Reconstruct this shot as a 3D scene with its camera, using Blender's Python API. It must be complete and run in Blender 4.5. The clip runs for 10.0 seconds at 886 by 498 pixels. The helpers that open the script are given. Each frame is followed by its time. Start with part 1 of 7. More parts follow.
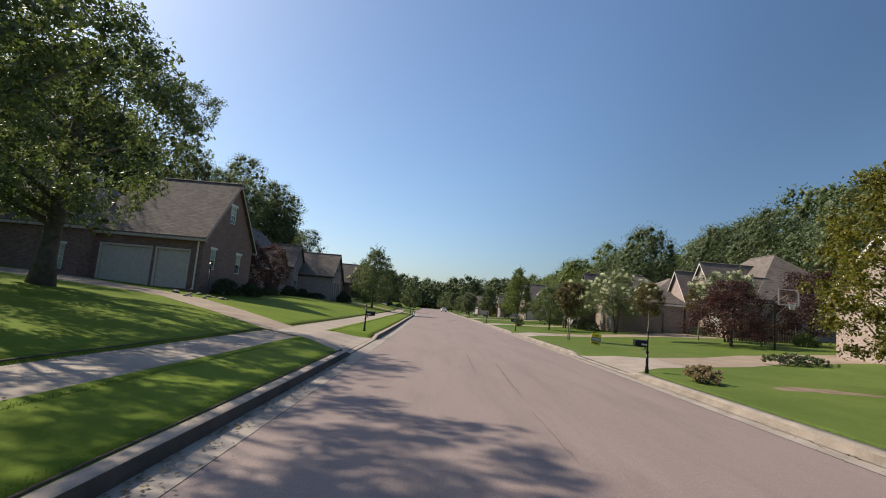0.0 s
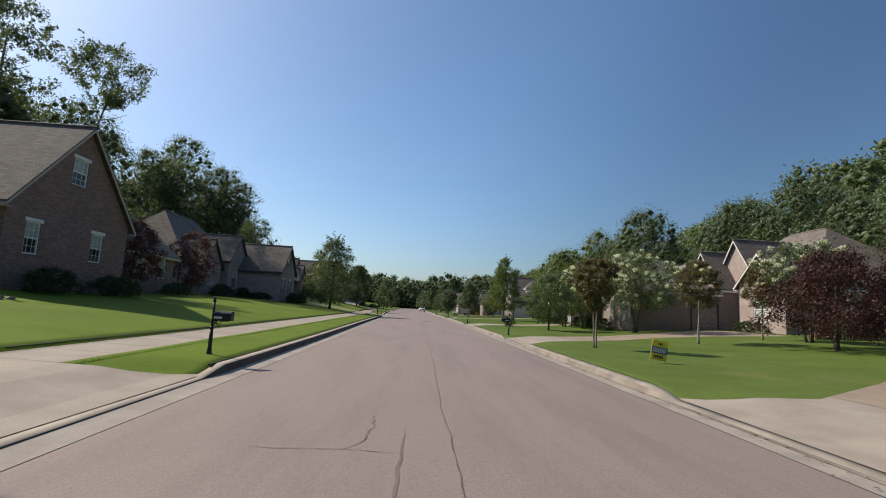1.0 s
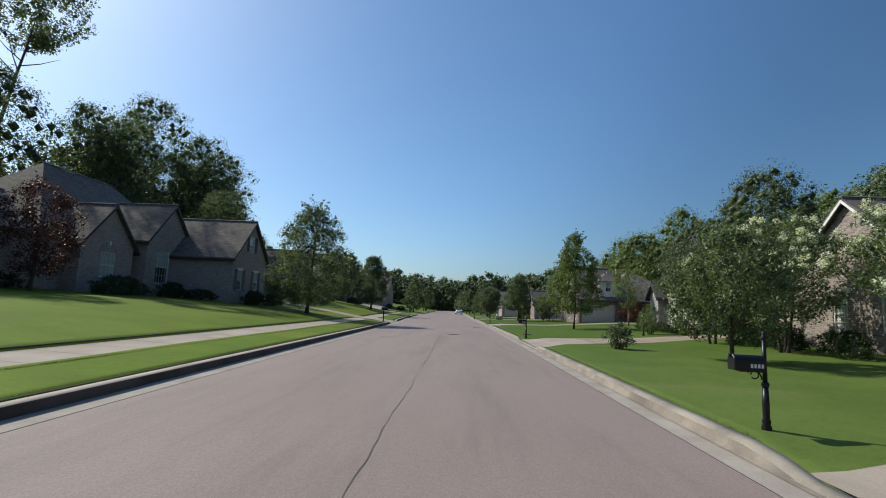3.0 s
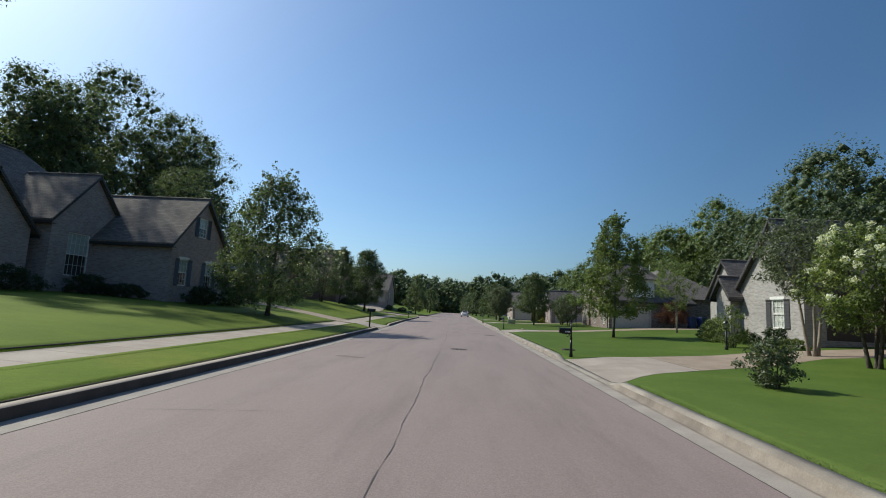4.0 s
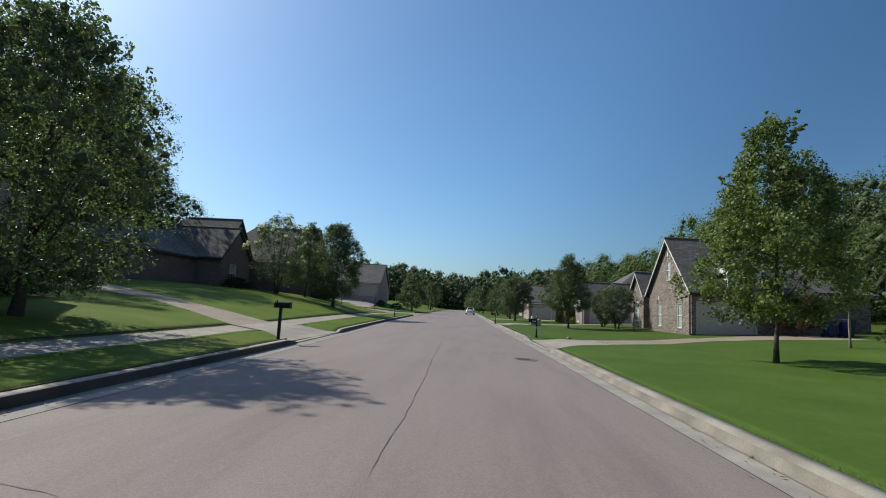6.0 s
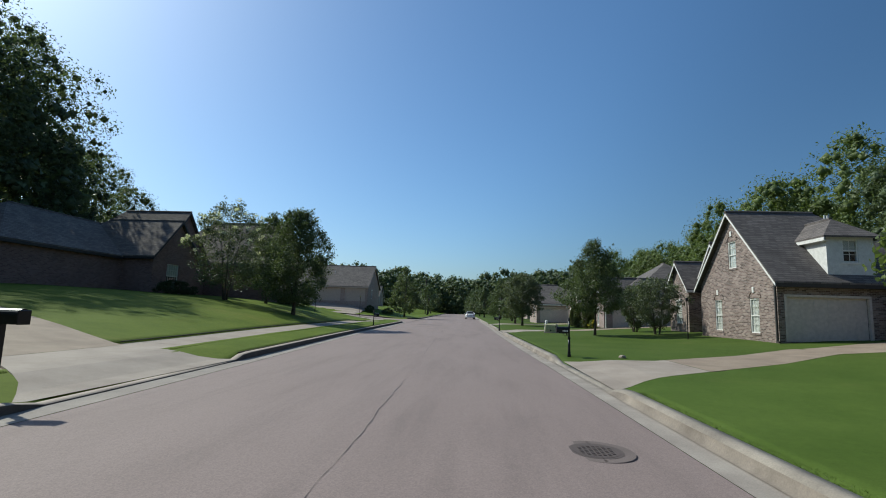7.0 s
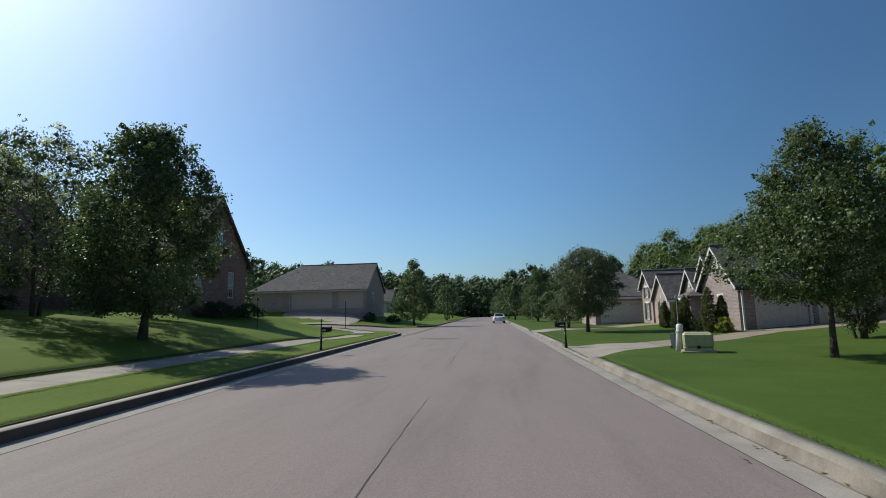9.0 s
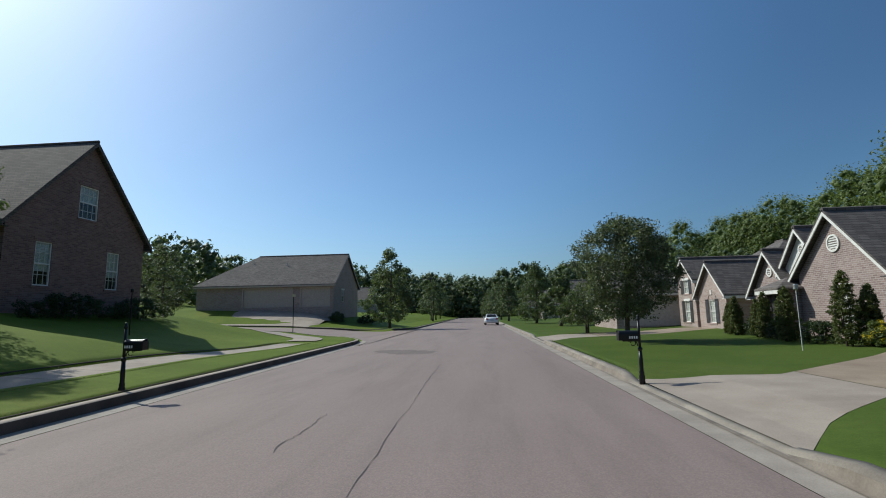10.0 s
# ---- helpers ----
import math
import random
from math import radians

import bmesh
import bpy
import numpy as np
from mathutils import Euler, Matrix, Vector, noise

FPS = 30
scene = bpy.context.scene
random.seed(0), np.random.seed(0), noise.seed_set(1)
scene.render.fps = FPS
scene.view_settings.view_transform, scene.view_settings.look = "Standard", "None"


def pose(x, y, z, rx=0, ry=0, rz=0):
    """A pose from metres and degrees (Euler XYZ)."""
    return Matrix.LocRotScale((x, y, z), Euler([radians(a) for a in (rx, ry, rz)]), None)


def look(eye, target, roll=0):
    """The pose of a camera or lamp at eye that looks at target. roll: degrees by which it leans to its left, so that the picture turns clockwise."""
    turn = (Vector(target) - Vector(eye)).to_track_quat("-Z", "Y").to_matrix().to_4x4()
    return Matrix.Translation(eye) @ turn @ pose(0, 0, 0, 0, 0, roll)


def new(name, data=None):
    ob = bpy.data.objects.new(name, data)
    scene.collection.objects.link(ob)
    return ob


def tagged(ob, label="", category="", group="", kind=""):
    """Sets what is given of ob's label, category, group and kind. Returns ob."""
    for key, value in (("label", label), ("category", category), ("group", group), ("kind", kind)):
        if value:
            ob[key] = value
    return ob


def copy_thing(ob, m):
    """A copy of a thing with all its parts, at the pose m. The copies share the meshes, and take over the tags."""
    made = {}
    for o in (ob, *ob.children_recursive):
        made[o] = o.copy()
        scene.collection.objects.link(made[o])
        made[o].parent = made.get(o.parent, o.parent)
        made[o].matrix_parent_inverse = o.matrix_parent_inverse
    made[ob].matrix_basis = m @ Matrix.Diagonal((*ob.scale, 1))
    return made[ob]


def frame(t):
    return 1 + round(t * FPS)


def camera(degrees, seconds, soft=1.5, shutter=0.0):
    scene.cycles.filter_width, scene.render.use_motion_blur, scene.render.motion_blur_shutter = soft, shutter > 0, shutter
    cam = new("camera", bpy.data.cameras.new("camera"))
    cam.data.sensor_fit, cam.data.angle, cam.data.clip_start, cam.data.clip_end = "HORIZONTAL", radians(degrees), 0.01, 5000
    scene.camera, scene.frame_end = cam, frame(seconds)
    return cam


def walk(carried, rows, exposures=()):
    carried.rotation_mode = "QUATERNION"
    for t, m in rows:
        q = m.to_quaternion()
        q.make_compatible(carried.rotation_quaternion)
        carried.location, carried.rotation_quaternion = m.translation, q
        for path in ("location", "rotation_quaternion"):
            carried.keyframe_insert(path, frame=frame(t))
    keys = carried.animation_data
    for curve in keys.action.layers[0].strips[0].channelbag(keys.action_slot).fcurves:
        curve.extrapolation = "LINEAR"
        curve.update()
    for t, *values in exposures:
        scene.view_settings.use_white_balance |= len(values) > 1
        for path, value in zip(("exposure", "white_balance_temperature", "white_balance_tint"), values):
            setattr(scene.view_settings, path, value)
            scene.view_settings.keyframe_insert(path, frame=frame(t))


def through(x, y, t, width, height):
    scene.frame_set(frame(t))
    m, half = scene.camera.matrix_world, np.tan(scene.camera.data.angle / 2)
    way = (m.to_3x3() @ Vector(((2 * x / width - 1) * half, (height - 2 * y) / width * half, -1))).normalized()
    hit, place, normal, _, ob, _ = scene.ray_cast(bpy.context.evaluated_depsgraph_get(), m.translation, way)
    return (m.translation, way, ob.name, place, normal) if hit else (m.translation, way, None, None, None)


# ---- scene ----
cam = camera(85.4, 10.0, soft=1.0)
PATH = [
    (0.0, (0.000, 0.000, 1.596), (-0.010, 9.928, 2.792), 4.76),
    (0.5, (0.607, 6.001, 1.531), (0.946, 15.929, 2.677), 3.92),
    (1.0, (1.212, 11.639, 1.478), (1.611, 21.557, 2.694), 3.20),
    (1.5, (1.785, 17.161, 1.482), (2.160, 27.081, 2.685), 1.83),
    (2.0, (2.147, 22.553, 1.498), (2.233, 32.478, 2.719), 2.05),
    (2.5, (2.502, 27.996, 1.510), (2.246, 37.919, 2.721), 2.36),
    (4.0, (2.240, 42.188, 1.515), (1.690, 52.094, 2.766), 2.84),
    (4.5, (2.271, 46.467, 1.514), (1.657, 56.370, 2.764), 2.82),
    (5.0, (2.226, 50.371, 1.500), (1.551, 60.274, 2.713), 2.86),
    (5.5, (1.980, 54.486, 1.470), (1.301, 64.396, 2.629), 3.51),
    (7.0, (2.306, 68.345, 1.499), (1.655, 78.243, 2.768), 1.78),
    (7.5, (2.202, 72.869, 1.488), (1.419, 82.754, 2.780), 1.43),
    (8.0, (2.059, 77.211, 1.480), (1.105, 87.081, 2.775), 0.39),
    (8.5, (1.825, 81.916, 1.488), (0.769, 91.767, 2.841), -0.58),
    (9.0, (1.708, 86.943, 1.501), (0.613, 96.791, 2.851), -1.21),
    (9.5, (1.584, 92.185, 1.505), (0.565, 102.038, 2.877), -1.64),
    (10.0, (1.411, 97.363, 1.469), (0.511, 107.230, 2.824), -1.00),
]
walk(cam, [(t, look(eye, target, roll)) for t, eye, target, roll in PATH], exposures=[(0.0, 0.20, 7150, 10), (1.2, 0.02, 6740, 7), (2.5, -0.04, 6340, 3), (5.0, -0.04, 6200, 1), (7.0, -0.14, 6030, -1), (10.0, -0.24, 6060, 0)])

# ---- daylight: a clear morning, the sun ahead and to the left ----
SUN_EL, SUN_AZ = radians(42), radians(-63)          # height; turn from ahead (+y) towards +x
world = bpy.data.worlds.new("sky")
scene.world = world
world.use_nodes = True
wn = world.node_tree
sky = wn.nodes.new("ShaderNodeTexSky")
sky.sky_type = "NISHITA"
sky.sun_disc = False
sky.sun_elevation, sky.sun_rotation = SUN_EL, SUN_AZ
sky.air_density, sky.dust_density, sky.ozone_density = 1.0, 1.6, 6.2
wn.nodes["Background"].inputs["Strength"].default_value = 0.135
rich = wn.nodes.new("ShaderNodeHueSaturation")
rich.inputs["Saturation"].default_value, rich.inputs["Hue"].default_value = 1.06, 0.4985
wn.links.new(sky.outputs["Color"], rich.inputs["Color"])
sun_dir = Vector((math.sin(SUN_AZ) * math.cos(SUN_EL), math.cos(SUN_AZ) * math.cos(SUN_EL), math.sin(SUN_EL)))
# thin morning haze: the sky brightens broadly towards the sun
way, toward, haze, hazy = (wn.nodes.new("ShaderNode" + k) for k in ("TexCoord", "VectorMath", "ValToRGB", "Mix"))
toward.operation = "DOT_PRODUCT"
toward.inputs[1].default_value = sun_dir
haze.color_ramp.interpolation = "EASE"
for e, (p, v) in zip([haze.color_ramp.elements[0], haze.color_ramp.elements[1], haze.color_ramp.elements.new(0.5)], ((0.05, 0.75), (0.8, 1.22), (0.5, 1.04))):
    e.position, e.color = p, (v, v, v, 1)
hazy.data_type, hazy.blend_type = "RGBA", "MULTIPLY"
hazy.inputs[0].default_value = 1.0
wn.links.new(way.outputs["Generated"], toward.inputs[0])
wn.links.new(toward.outputs["Value"], haze.inputs["Fac"])
wn.links.new(rich.outputs["Color"], hazy.inputs[6])
wn.links.new(haze.outputs["Color"], hazy.inputs[7])
wn.links.new(hazy.outputs[2], wn.nodes["Background"].inputs["Color"])
sun = new("sun", bpy.data.lights.new("sun", "SUN"))
sun.data.energy, sun.data.angle, sun.data.color = 4.8, radians(0.6), (1.0, 0.93, 0.82)
sun.matrix_world = look(sun_dir * 200, (0, 0, 0))

# ---- materials ----
MATS = {}


def material(name, rough=0.8, metal=0.0):
    m = bpy.data.materials.new(name)
    m.use_nodes = True
    b = m.node_tree.nodes["Principled BSDF"]
    b.inputs["Roughness"].default_value, b.inputs["Metallic"].default_value = rough, metal
    MATS[name] = m
    return m, m.node_tree, b


def coords(nt, scale=(1, 1, 1), kind="Object"):
    tc, mp = nt.nodes.new("ShaderNodeTexCoord"), nt.nodes.new("ShaderNodeMapping")
    mp.inputs["Scale"].default_value = scale
    nt.links.new(tc.outputs[kind], mp.inputs["Vector"])
    return mp.outputs["Vector"]


def noise_of(nt, vec, scale, detail=4.0, rough=0.6):
    n = nt.nodes.new("ShaderNodeTexNoise")
    n.inputs["Scale"].default_value, n.inputs["Detail"].default_value, n.inputs["Roughness"].default_value = scale, detail, rough
    nt.links.new(vec, n.inputs["Vector"])
    return n.outputs["Fac"]


def ramp(nt, fac, stops):
    r = nt.nodes.new("ShaderNodeValToRGB")
    while len(r.color_ramp.elements) < len(stops):
        r.color_ramp.elements.new(0.5)
    for e, (p, c) in zip(r.color_ramp.elements, stops):
        e.position, e.color = p, (*c, 1)
    nt.links.new(fac, r.inputs["Fac"])
    return r.outputs["Color"]


def mix(nt, a, b, fac, mode="MIX"):
    m = nt.nodes.new("ShaderNodeMix")
    m.data_type, m.blend_type = "RGBA", mode
    for value, key in ((fac, "Factor"), (a, "A"), (b, "B")):
        sock = [s for s in m.inputs if s.name == key and s.type == ("VALUE" if key == "Factor" else "RGBA")][0]
        if isinstance(value, bpy.types.NodeSocket):
            nt.links.new(value, sock)
        elif key == "Factor":
            sock.default_value = value
        else:
            sock.default_value = (*value, 1)
    return [s for s in m.outputs if s.type == "RGBA"][0]


def bump(nt, bsdf, height, strength, distance):
    b = nt.nodes.new("ShaderNodeBump")
    b.inputs["Strength"].default_value, b.inputs["Distance"].default_value = strength, distance
    nt.links.new(height, b.inputs["Height"])
    nt.links.new(b.outputs["Normal"], bsdf.inputs["Normal"])


def grey(v, warm=0.0):
    return (v * (1 + warm), v, v * (1 - warm))


def speckled(name, dark, light, fine, coarse, rough=0.85, relief=0.3, depth=0.004, metal=0.0, spread=0.35):
    """Two scales of mottling between two colours, with a fine relief."""
    m, nt, b = material(name, rough, metal)
    v = coords(nt)
    a = ramp(nt, noise_of(nt, v, coarse, 5), [(0.5 - spread / 2, dark), (0.5 + spread / 2, light)])
    f = noise_of(nt, v, fine, 3, 0.7)
    g = ramp(nt, f, [(0.25, grey(0.62)), (0.75, grey(1.0))])
    nt.links.new(mix(nt, a, g, 0.8, "MULTIPLY"), b.inputs["Base Color"])
    bump(nt, b, f, relief, depth)
    return m


def plain(name, colour, rough=0.6, metal=0.0, grain=0.12):
    m, nt, b = material(name, rough, metal)
    v = coords(nt)
    n = noise_of(nt, v, 6.0, 5)
    lo = tuple(c * (1 - grain) for c in colour)
    hi = tuple(min(1, c * (1 + grain)) for c in colour)
    nt.links.new(ramp(nt, n, [(0.3, lo), (0.7, hi)]), b.inputs["Base Color"])
    return m


def brick_material(name, tones, mortar, size=(0.215, 0.075)):
    m, nt, b = material(name, 0.88)
    tc = nt.nodes.new("ShaderNodeTexCoord")
    sep, add, comb = nt.nodes.new("ShaderNodeSeparateXYZ"), nt.nodes.new("ShaderNodeMath"), nt.nodes.new("ShaderNodeCombineXYZ")
    nt.links.new(tc.outputs["Object"], sep.inputs[0])
    nt.links.new(sep.outputs["X"], add.inputs[0])
    nt.links.new(sep.outputs["Y"], add.inputs[1])
    nt.links.new(add.outputs[0], comb.inputs["X"])
    nt.links.new(sep.outputs["Z"], comb.inputs["Y"])
    t = nt.nodes.new("ShaderNodeTexBrick")
    t.inputs["Scale"].default_value = 1.0
    t.inputs["Brick Width"].default_value, t.inputs["Row Height"].default_value = size
    t.inputs["Mortar Size"].default_value = 0.009
    t.inputs["Bias"].default_value = 0.0
    t.inputs["Color1"].default_value, t.inputs["Color2"].default_value = (0, 0, 0, 1), (1, 1, 1, 1)
    t.inputs["Mortar"].default_value = (0.5, 0.5, 0.5, 1)
    nt.links.new(comb.outputs[0], t.inputs["Vector"])
    each = ramp(nt, t.outputs["Color"], [(i / (len(tones) - 1), c) for i, c in enumerate(tones)])
    blot = ramp(nt, noise_of(nt, comb.outputs[0], 0.7, 4), [(0.3, grey(0.75)), (0.7, grey(1.0))])
    fine = ramp(nt, noise_of(nt, comb.outputs[0], 30, 3), [(0.3, grey(0.7)), (0.7, grey(1.0))])
    col = mix(nt, mix(nt, each, blot, 1.0, "MULTIPLY"), fine, 0.7, "MULTIPLY")
    nt.links.new(mix(nt, col, mortar, t.outputs["Fac"]), b.inputs["Base Color"])
    inv = nt.nodes.new("ShaderNodeMath")
    inv.operation = "SUBTRACT"
    inv.inputs[0].default_value = 1.0
    nt.links.new(t.outputs["Fac"], inv.inputs[1])
    bump(nt, b, inv.outputs[0], 0.6, 0.012)
    return m


def shingle_material(name, lo, hi):
    m, nt, b = material(name, 0.92)
    tc = nt.nodes.new("ShaderNodeTexCoord")
    sep, add, comb = nt.nodes.new("ShaderNodeSeparateXYZ"), nt.nodes.new("ShaderNodeMath"), nt.nodes.new("ShaderNodeCombineXYZ")
    nt.links.new(tc.outputs["Object"], sep.inputs[0])
    nt.links.new(sep.outputs["X"], add.inputs[0])
    nt.links.new(sep.outputs["Y"], add.inputs[1])
    nt.links.new(add.outputs[0], comb.inputs["X"])
    nt.links.new(sep.outputs["Z"], comb.inputs["Y"])
    t = nt.nodes.new("ShaderNodeTexBrick")
    t.inputs["Scale"].default_value = 1.0
    t.inputs["Brick Width"].default_value, t.inputs["Row Height"].default_value = 0.32, 0.11
    t.inputs["Mortar Size"].default_value = 0.008
    t.inputs["Color1"].default_value, t.inputs["Color2"].default_value = (*lo, 1), (*hi, 1)
    t.inputs["Mortar"].default_value = (*[c * 0.45 for c in lo], 1)
    nt.links.new(comb.outputs[0], t.inputs["Vector"])
    streak = ramp(nt, noise_of(nt, coords(nt, (0.5, 0.5, 0.15)), 1.2, 5), [(0.3, grey(0.72)), (0.7, grey(1.0))])
    gran = ramp(nt, noise_of(nt, coords(nt), 60, 2), [(0.3, grey(0.7)), (0.7, grey(1.0))])
    nt.links.new(mix(nt, mix(nt, t.outputs["Color"], streak, 1.0, "MULTIPLY"), gran, 0.8, "MULTIPLY"), b.inputs["Base Color"])
    bump(nt, b, t.outputs["Color"], 0.5, 0.02)
    return m


def by_lot_and_light(nt, col):
    """Turf tints by the lot's stretch, left and right of the road: each garden's own turf, with the glow of backlit
    blades put into the left's brighter yellow-green.
    """
    tc, sep, side = (nt.nodes.new("ShaderNode" + k) for k in ("TexCoord", "SeparateXYZ", "Math"))
    nt.links.new(tc.outputs["Object"], sep.inputs[0])
    side.operation = "GREATER_THAN"
    side.inputs[1].default_value = 1.5
    nt.links.new(sep.outputs["X"], side.inputs[0])
    tints = []
    # left row is raised and yellowed for sunlight passing through the grass
    for lots in (((0.0, (1.30, 1.40, 0.75)), (50.0, (1.30, 1.36, 0.80)), (66.0, (1.26, 1.20, 0.95)), (92.0, (1.26, 1.24, 0.92)), (140.0, (1.22, 1.24, 0.86))),
                 ((0.0, (1.08, 1.10, 1.30)), (47.0, (1.05, 1.10, 1.25)), (56.0, (0.88, 0.98, 0.90)), (78.0, (0.84, 0.94, 0.86)), (88.0, (0.78, 0.85, 0.82)), (140.0, (0.78, 0.83, 0.82)))):
        far = nt.nodes.new("ShaderNodeMath")
        far.operation = "DIVIDE"
        far.inputs[1].default_value = 150.0
        nt.links.new(sep.outputs["Y"], far.inputs[0])
        tints.append(ramp(nt, far.outputs[0], [(y / 150, tuple(c / 1.5 for c in t)) for y, t in lots]))
    tint = mix(nt, mix(nt, tints[0], tints[1], side.outputs[0]), (1.5, 1.5, 1.5), 1.0, "MULTIPLY")
    return mix(nt, col, tint, 1.0, "MULTIPLY")


def leaf_material(name, tones, through=0.35, lots=False):
    """Leaves: a colour for each leaf, part of the light passing through."""
    m, nt, b = material(name, 0.5)
    geo = nt.nodes.new("ShaderNodeNewGeometry")
    col = ramp(nt, geo.outputs["Random Per Island"], [(i / (len(tones) - 1), c) for i, c in enumerate(tones)])
    big = ramp(nt, noise_of(nt, coords(nt), 0.5, 3), [(0.3, grey(0.95)), (0.7, grey(1.4))])
    col = mix(nt, col, big, 1.0, "MULTIPLY")
    if lots:
        col = by_lot_and_light(nt, col)
    nt.links.new(col, b.inputs["Base Color"])
    b.inputs["Specular IOR Level"].default_value = 0.4
    tr = nt.nodes.new("ShaderNodeBsdfTranslucent")
    nt.links.new(mix(nt, col, (1.15, 1.2, 0.62), 1.0, "MULTIPLY"), tr.inputs["Color"])
    mx = nt.nodes.new("ShaderNodeMixShader")
    mx.inputs["Fac"].default_value = through * 1.1
    nt.links.new(b.outputs[0], mx.inputs[1])
    nt.links.new(tr.outputs[0], mx.inputs[2])
    nt.links.new(mx.outputs[0], nt.nodes["Material Output"].inputs["Surface"])
    return m


def lawn_material(name, greens, dry):
    m, nt, b = material(name, 0.8)
    v = coords(nt)
    base = ramp(nt, noise_of(nt, v, 0.35, 6, 0.65), [(0.35, greens[0]), (0.65, greens[1])])
    patch = ramp(nt, noise_of(nt, v, 0.13, 5, 0.7), [(0.56, (0, 0, 0)), (0.74, (1, 1, 1))])
    col = mix(nt, base, dry, patch)
    blades = noise_of(nt, coords(nt, (1, 1, 1)), 45, 3, 0.8)
    tuft = noise_of(nt, v, 7, 4, 0.7)
    col = mix(nt, col, ramp(nt, blades, [(0.3, grey(0.7)), (0.7, grey(1.1))]), 0.75, "MULTIPLY")
    col = mix(nt, col, ramp(nt, tuft, [(0.3, grey(0.82)), (0.7, grey(1.08))]), 0.7, "MULTIPLY")
    nt.links.new(by_lot_and_light(nt, col), b.inputs["Base Color"])
    b.inputs["Specular IOR Level"].default_value = 0.06
    bump(nt, b, blades, 0.35, 0.02)
    return m


def asphalt_material():
    m, nt, b = material("asphalt", 0.82)
    v = coords(nt)
    large = ramp(nt, noise_of(nt, coords(nt, (1, 0.25, 1)), 0.5, 6, 0.65), [(0.3, (0.238, 0.178, 0.159)), (0.7, (0.272, 0.206, 0.185))])
    stain = ramp(nt, noise_of(nt, coords(nt, (1.0, 0.12, 1)), 1.1, 5, 0.7), [(0.34, grey(0.84)), (0.52, grey(1.0))])
    stone = noise_of(nt, v, 95, 2, 0.8)
    vor = nt.nodes.new("ShaderNodeTexVoronoi")
    vor.inputs["Scale"].default_value = 70
    nt.links.new(v, vor.inputs["Vector"])
    chips = ramp(nt, vor.outputs["Color"], [(0.2, grey(0.84)), (0.8, grey(1.1))])
    col = mix(nt, large, stain, 0.9, "MULTIPLY")
    col = mix(nt, col, chips, 0.8, "MULTIPLY")
    col = mix(nt, col, ramp(nt, stone, [(0.3, grey(0.75)), (0.7, grey(1.1))]), 0.6, "MULTIPLY")
    nt.links.new(col, b.inputs["Base Color"])
    bump(nt, b, stone, 0.5, 0.006)
    return m


asphalt_material()
speckled("tar", (0.085, 0.064, 0.057), (0.14, 0.108, 0.096), 60, 3, 0.7)
speckled("patch", (0.15, 0.115, 0.102), (0.205, 0.158, 0.14), 80, 1.5, 0.85)
speckled("gutter", (0.28, 0.235, 0.20), (0.41, 0.355, 0.30), 60, 1.2, 0.85)
# kerb face turned from the sun: its shade is put into this dark colour
speckled("shaded_kerb_face", (0.055, 0.043, 0.034), (0.125, 0.10, 0.08), 50, 1.0, 0.9)
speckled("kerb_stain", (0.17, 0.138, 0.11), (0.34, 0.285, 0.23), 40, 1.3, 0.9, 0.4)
speckled("kerb", (0.20, 0.17, 0.14), (0.38, 0.33, 0.27), 50, 1.0, 0.9)
speckled("concrete", (0.31, 0.25, 0.203), (0.42, 0.35, 0.288), 50, 0.9, 0.85)
speckled("aggregate", (0.27, 0.20, 0.145), (0.38, 0.295, 0.215), 90, 1.0, 0.85, 0.6, 0.006)
lawn_material("lawn", ((0.085, 0.12, 0.023), (0.115, 0.152, 0.032)), (0.15, 0.16, 0.046))
speckled("soil", (0.16, 0.11, 0.07), (0.27, 0.20, 0.13), 30, 2, 0.95)
speckled("turf_soil_shade", (0.03, 0.02, 0.014), (0.07, 0.045, 0.03), 25, 2, 0.95, 0.8, 0.02)
leaf_material("blade", ((0.062, 0.088, 0.017), (0.073, 0.10, 0.02), (0.084, 0.11, 0.024)), 0.25, True)
brick_material("brick_brown", ((0.105, 0.072, 0.062), (0.20, 0.135, 0.115), (0.30, 0.215, 0.185), (0.42, 0.33, 0.285)), (0.32, 0.28, 0.25))
brick_material("brick_grey", ((0.34, 0.255, 0.232), (0.43, 0.335, 0.305), (0.51, 0.41, 0.37)), (0.42, 0.345, 0.31))
brick_material("brick_pale", ((0.38, 0.265, 0.23), (0.45, 0.335, 0.295), (0.51, 0.40, 0.36)), (0.40, 0.355, 0.325))
brick_material("brick_mauve", ((0.29, 0.20, 0.185), (0.36, 0.26, 0.24), (0.43, 0.33, 0.305)), (0.42, 0.37, 0.345))
brick_material("brick_white", ((0.33, 0.30, 0.28), (0.41, 0.38, 0.355), (0.49, 0.455, 0.425)), (0.39, 0.36, 0.335))
brick_material("brick_red", ((0.215, 0.122, 0.10), (0.29, 0.17, 0.142), (0.36, 0.225, 0.19)), (0.27, 0.19, 0.165))
brick_material("brick_mixed", ((0.17, 0.12, 0.10), (0.34, 0.26, 0.22), (0.44, 0.37, 0.32), (0.22, 0.165, 0.14)), (0.34, 0.30, 0.265))
shingle_material("shingle_brown", (0.165, 0.132, 0.112), (0.27, 0.222, 0.19))
shingle_material("shingle_grey", (0.13, 0.11, 0.102), (0.215, 0.185, 0.17))
plain("white_paint", (0.72, 0.70, 0.66), 0.5)
plain("cream_paint", (0.48, 0.41, 0.36), 0.55)
plain("dark_paint", (0.035, 0.032, 0.032), 0.5)
plain("garage_paint", (0.60, 0.53, 0.48), 0.5)
plain("door_tan", (0.24, 0.19, 0.155), 0.5)
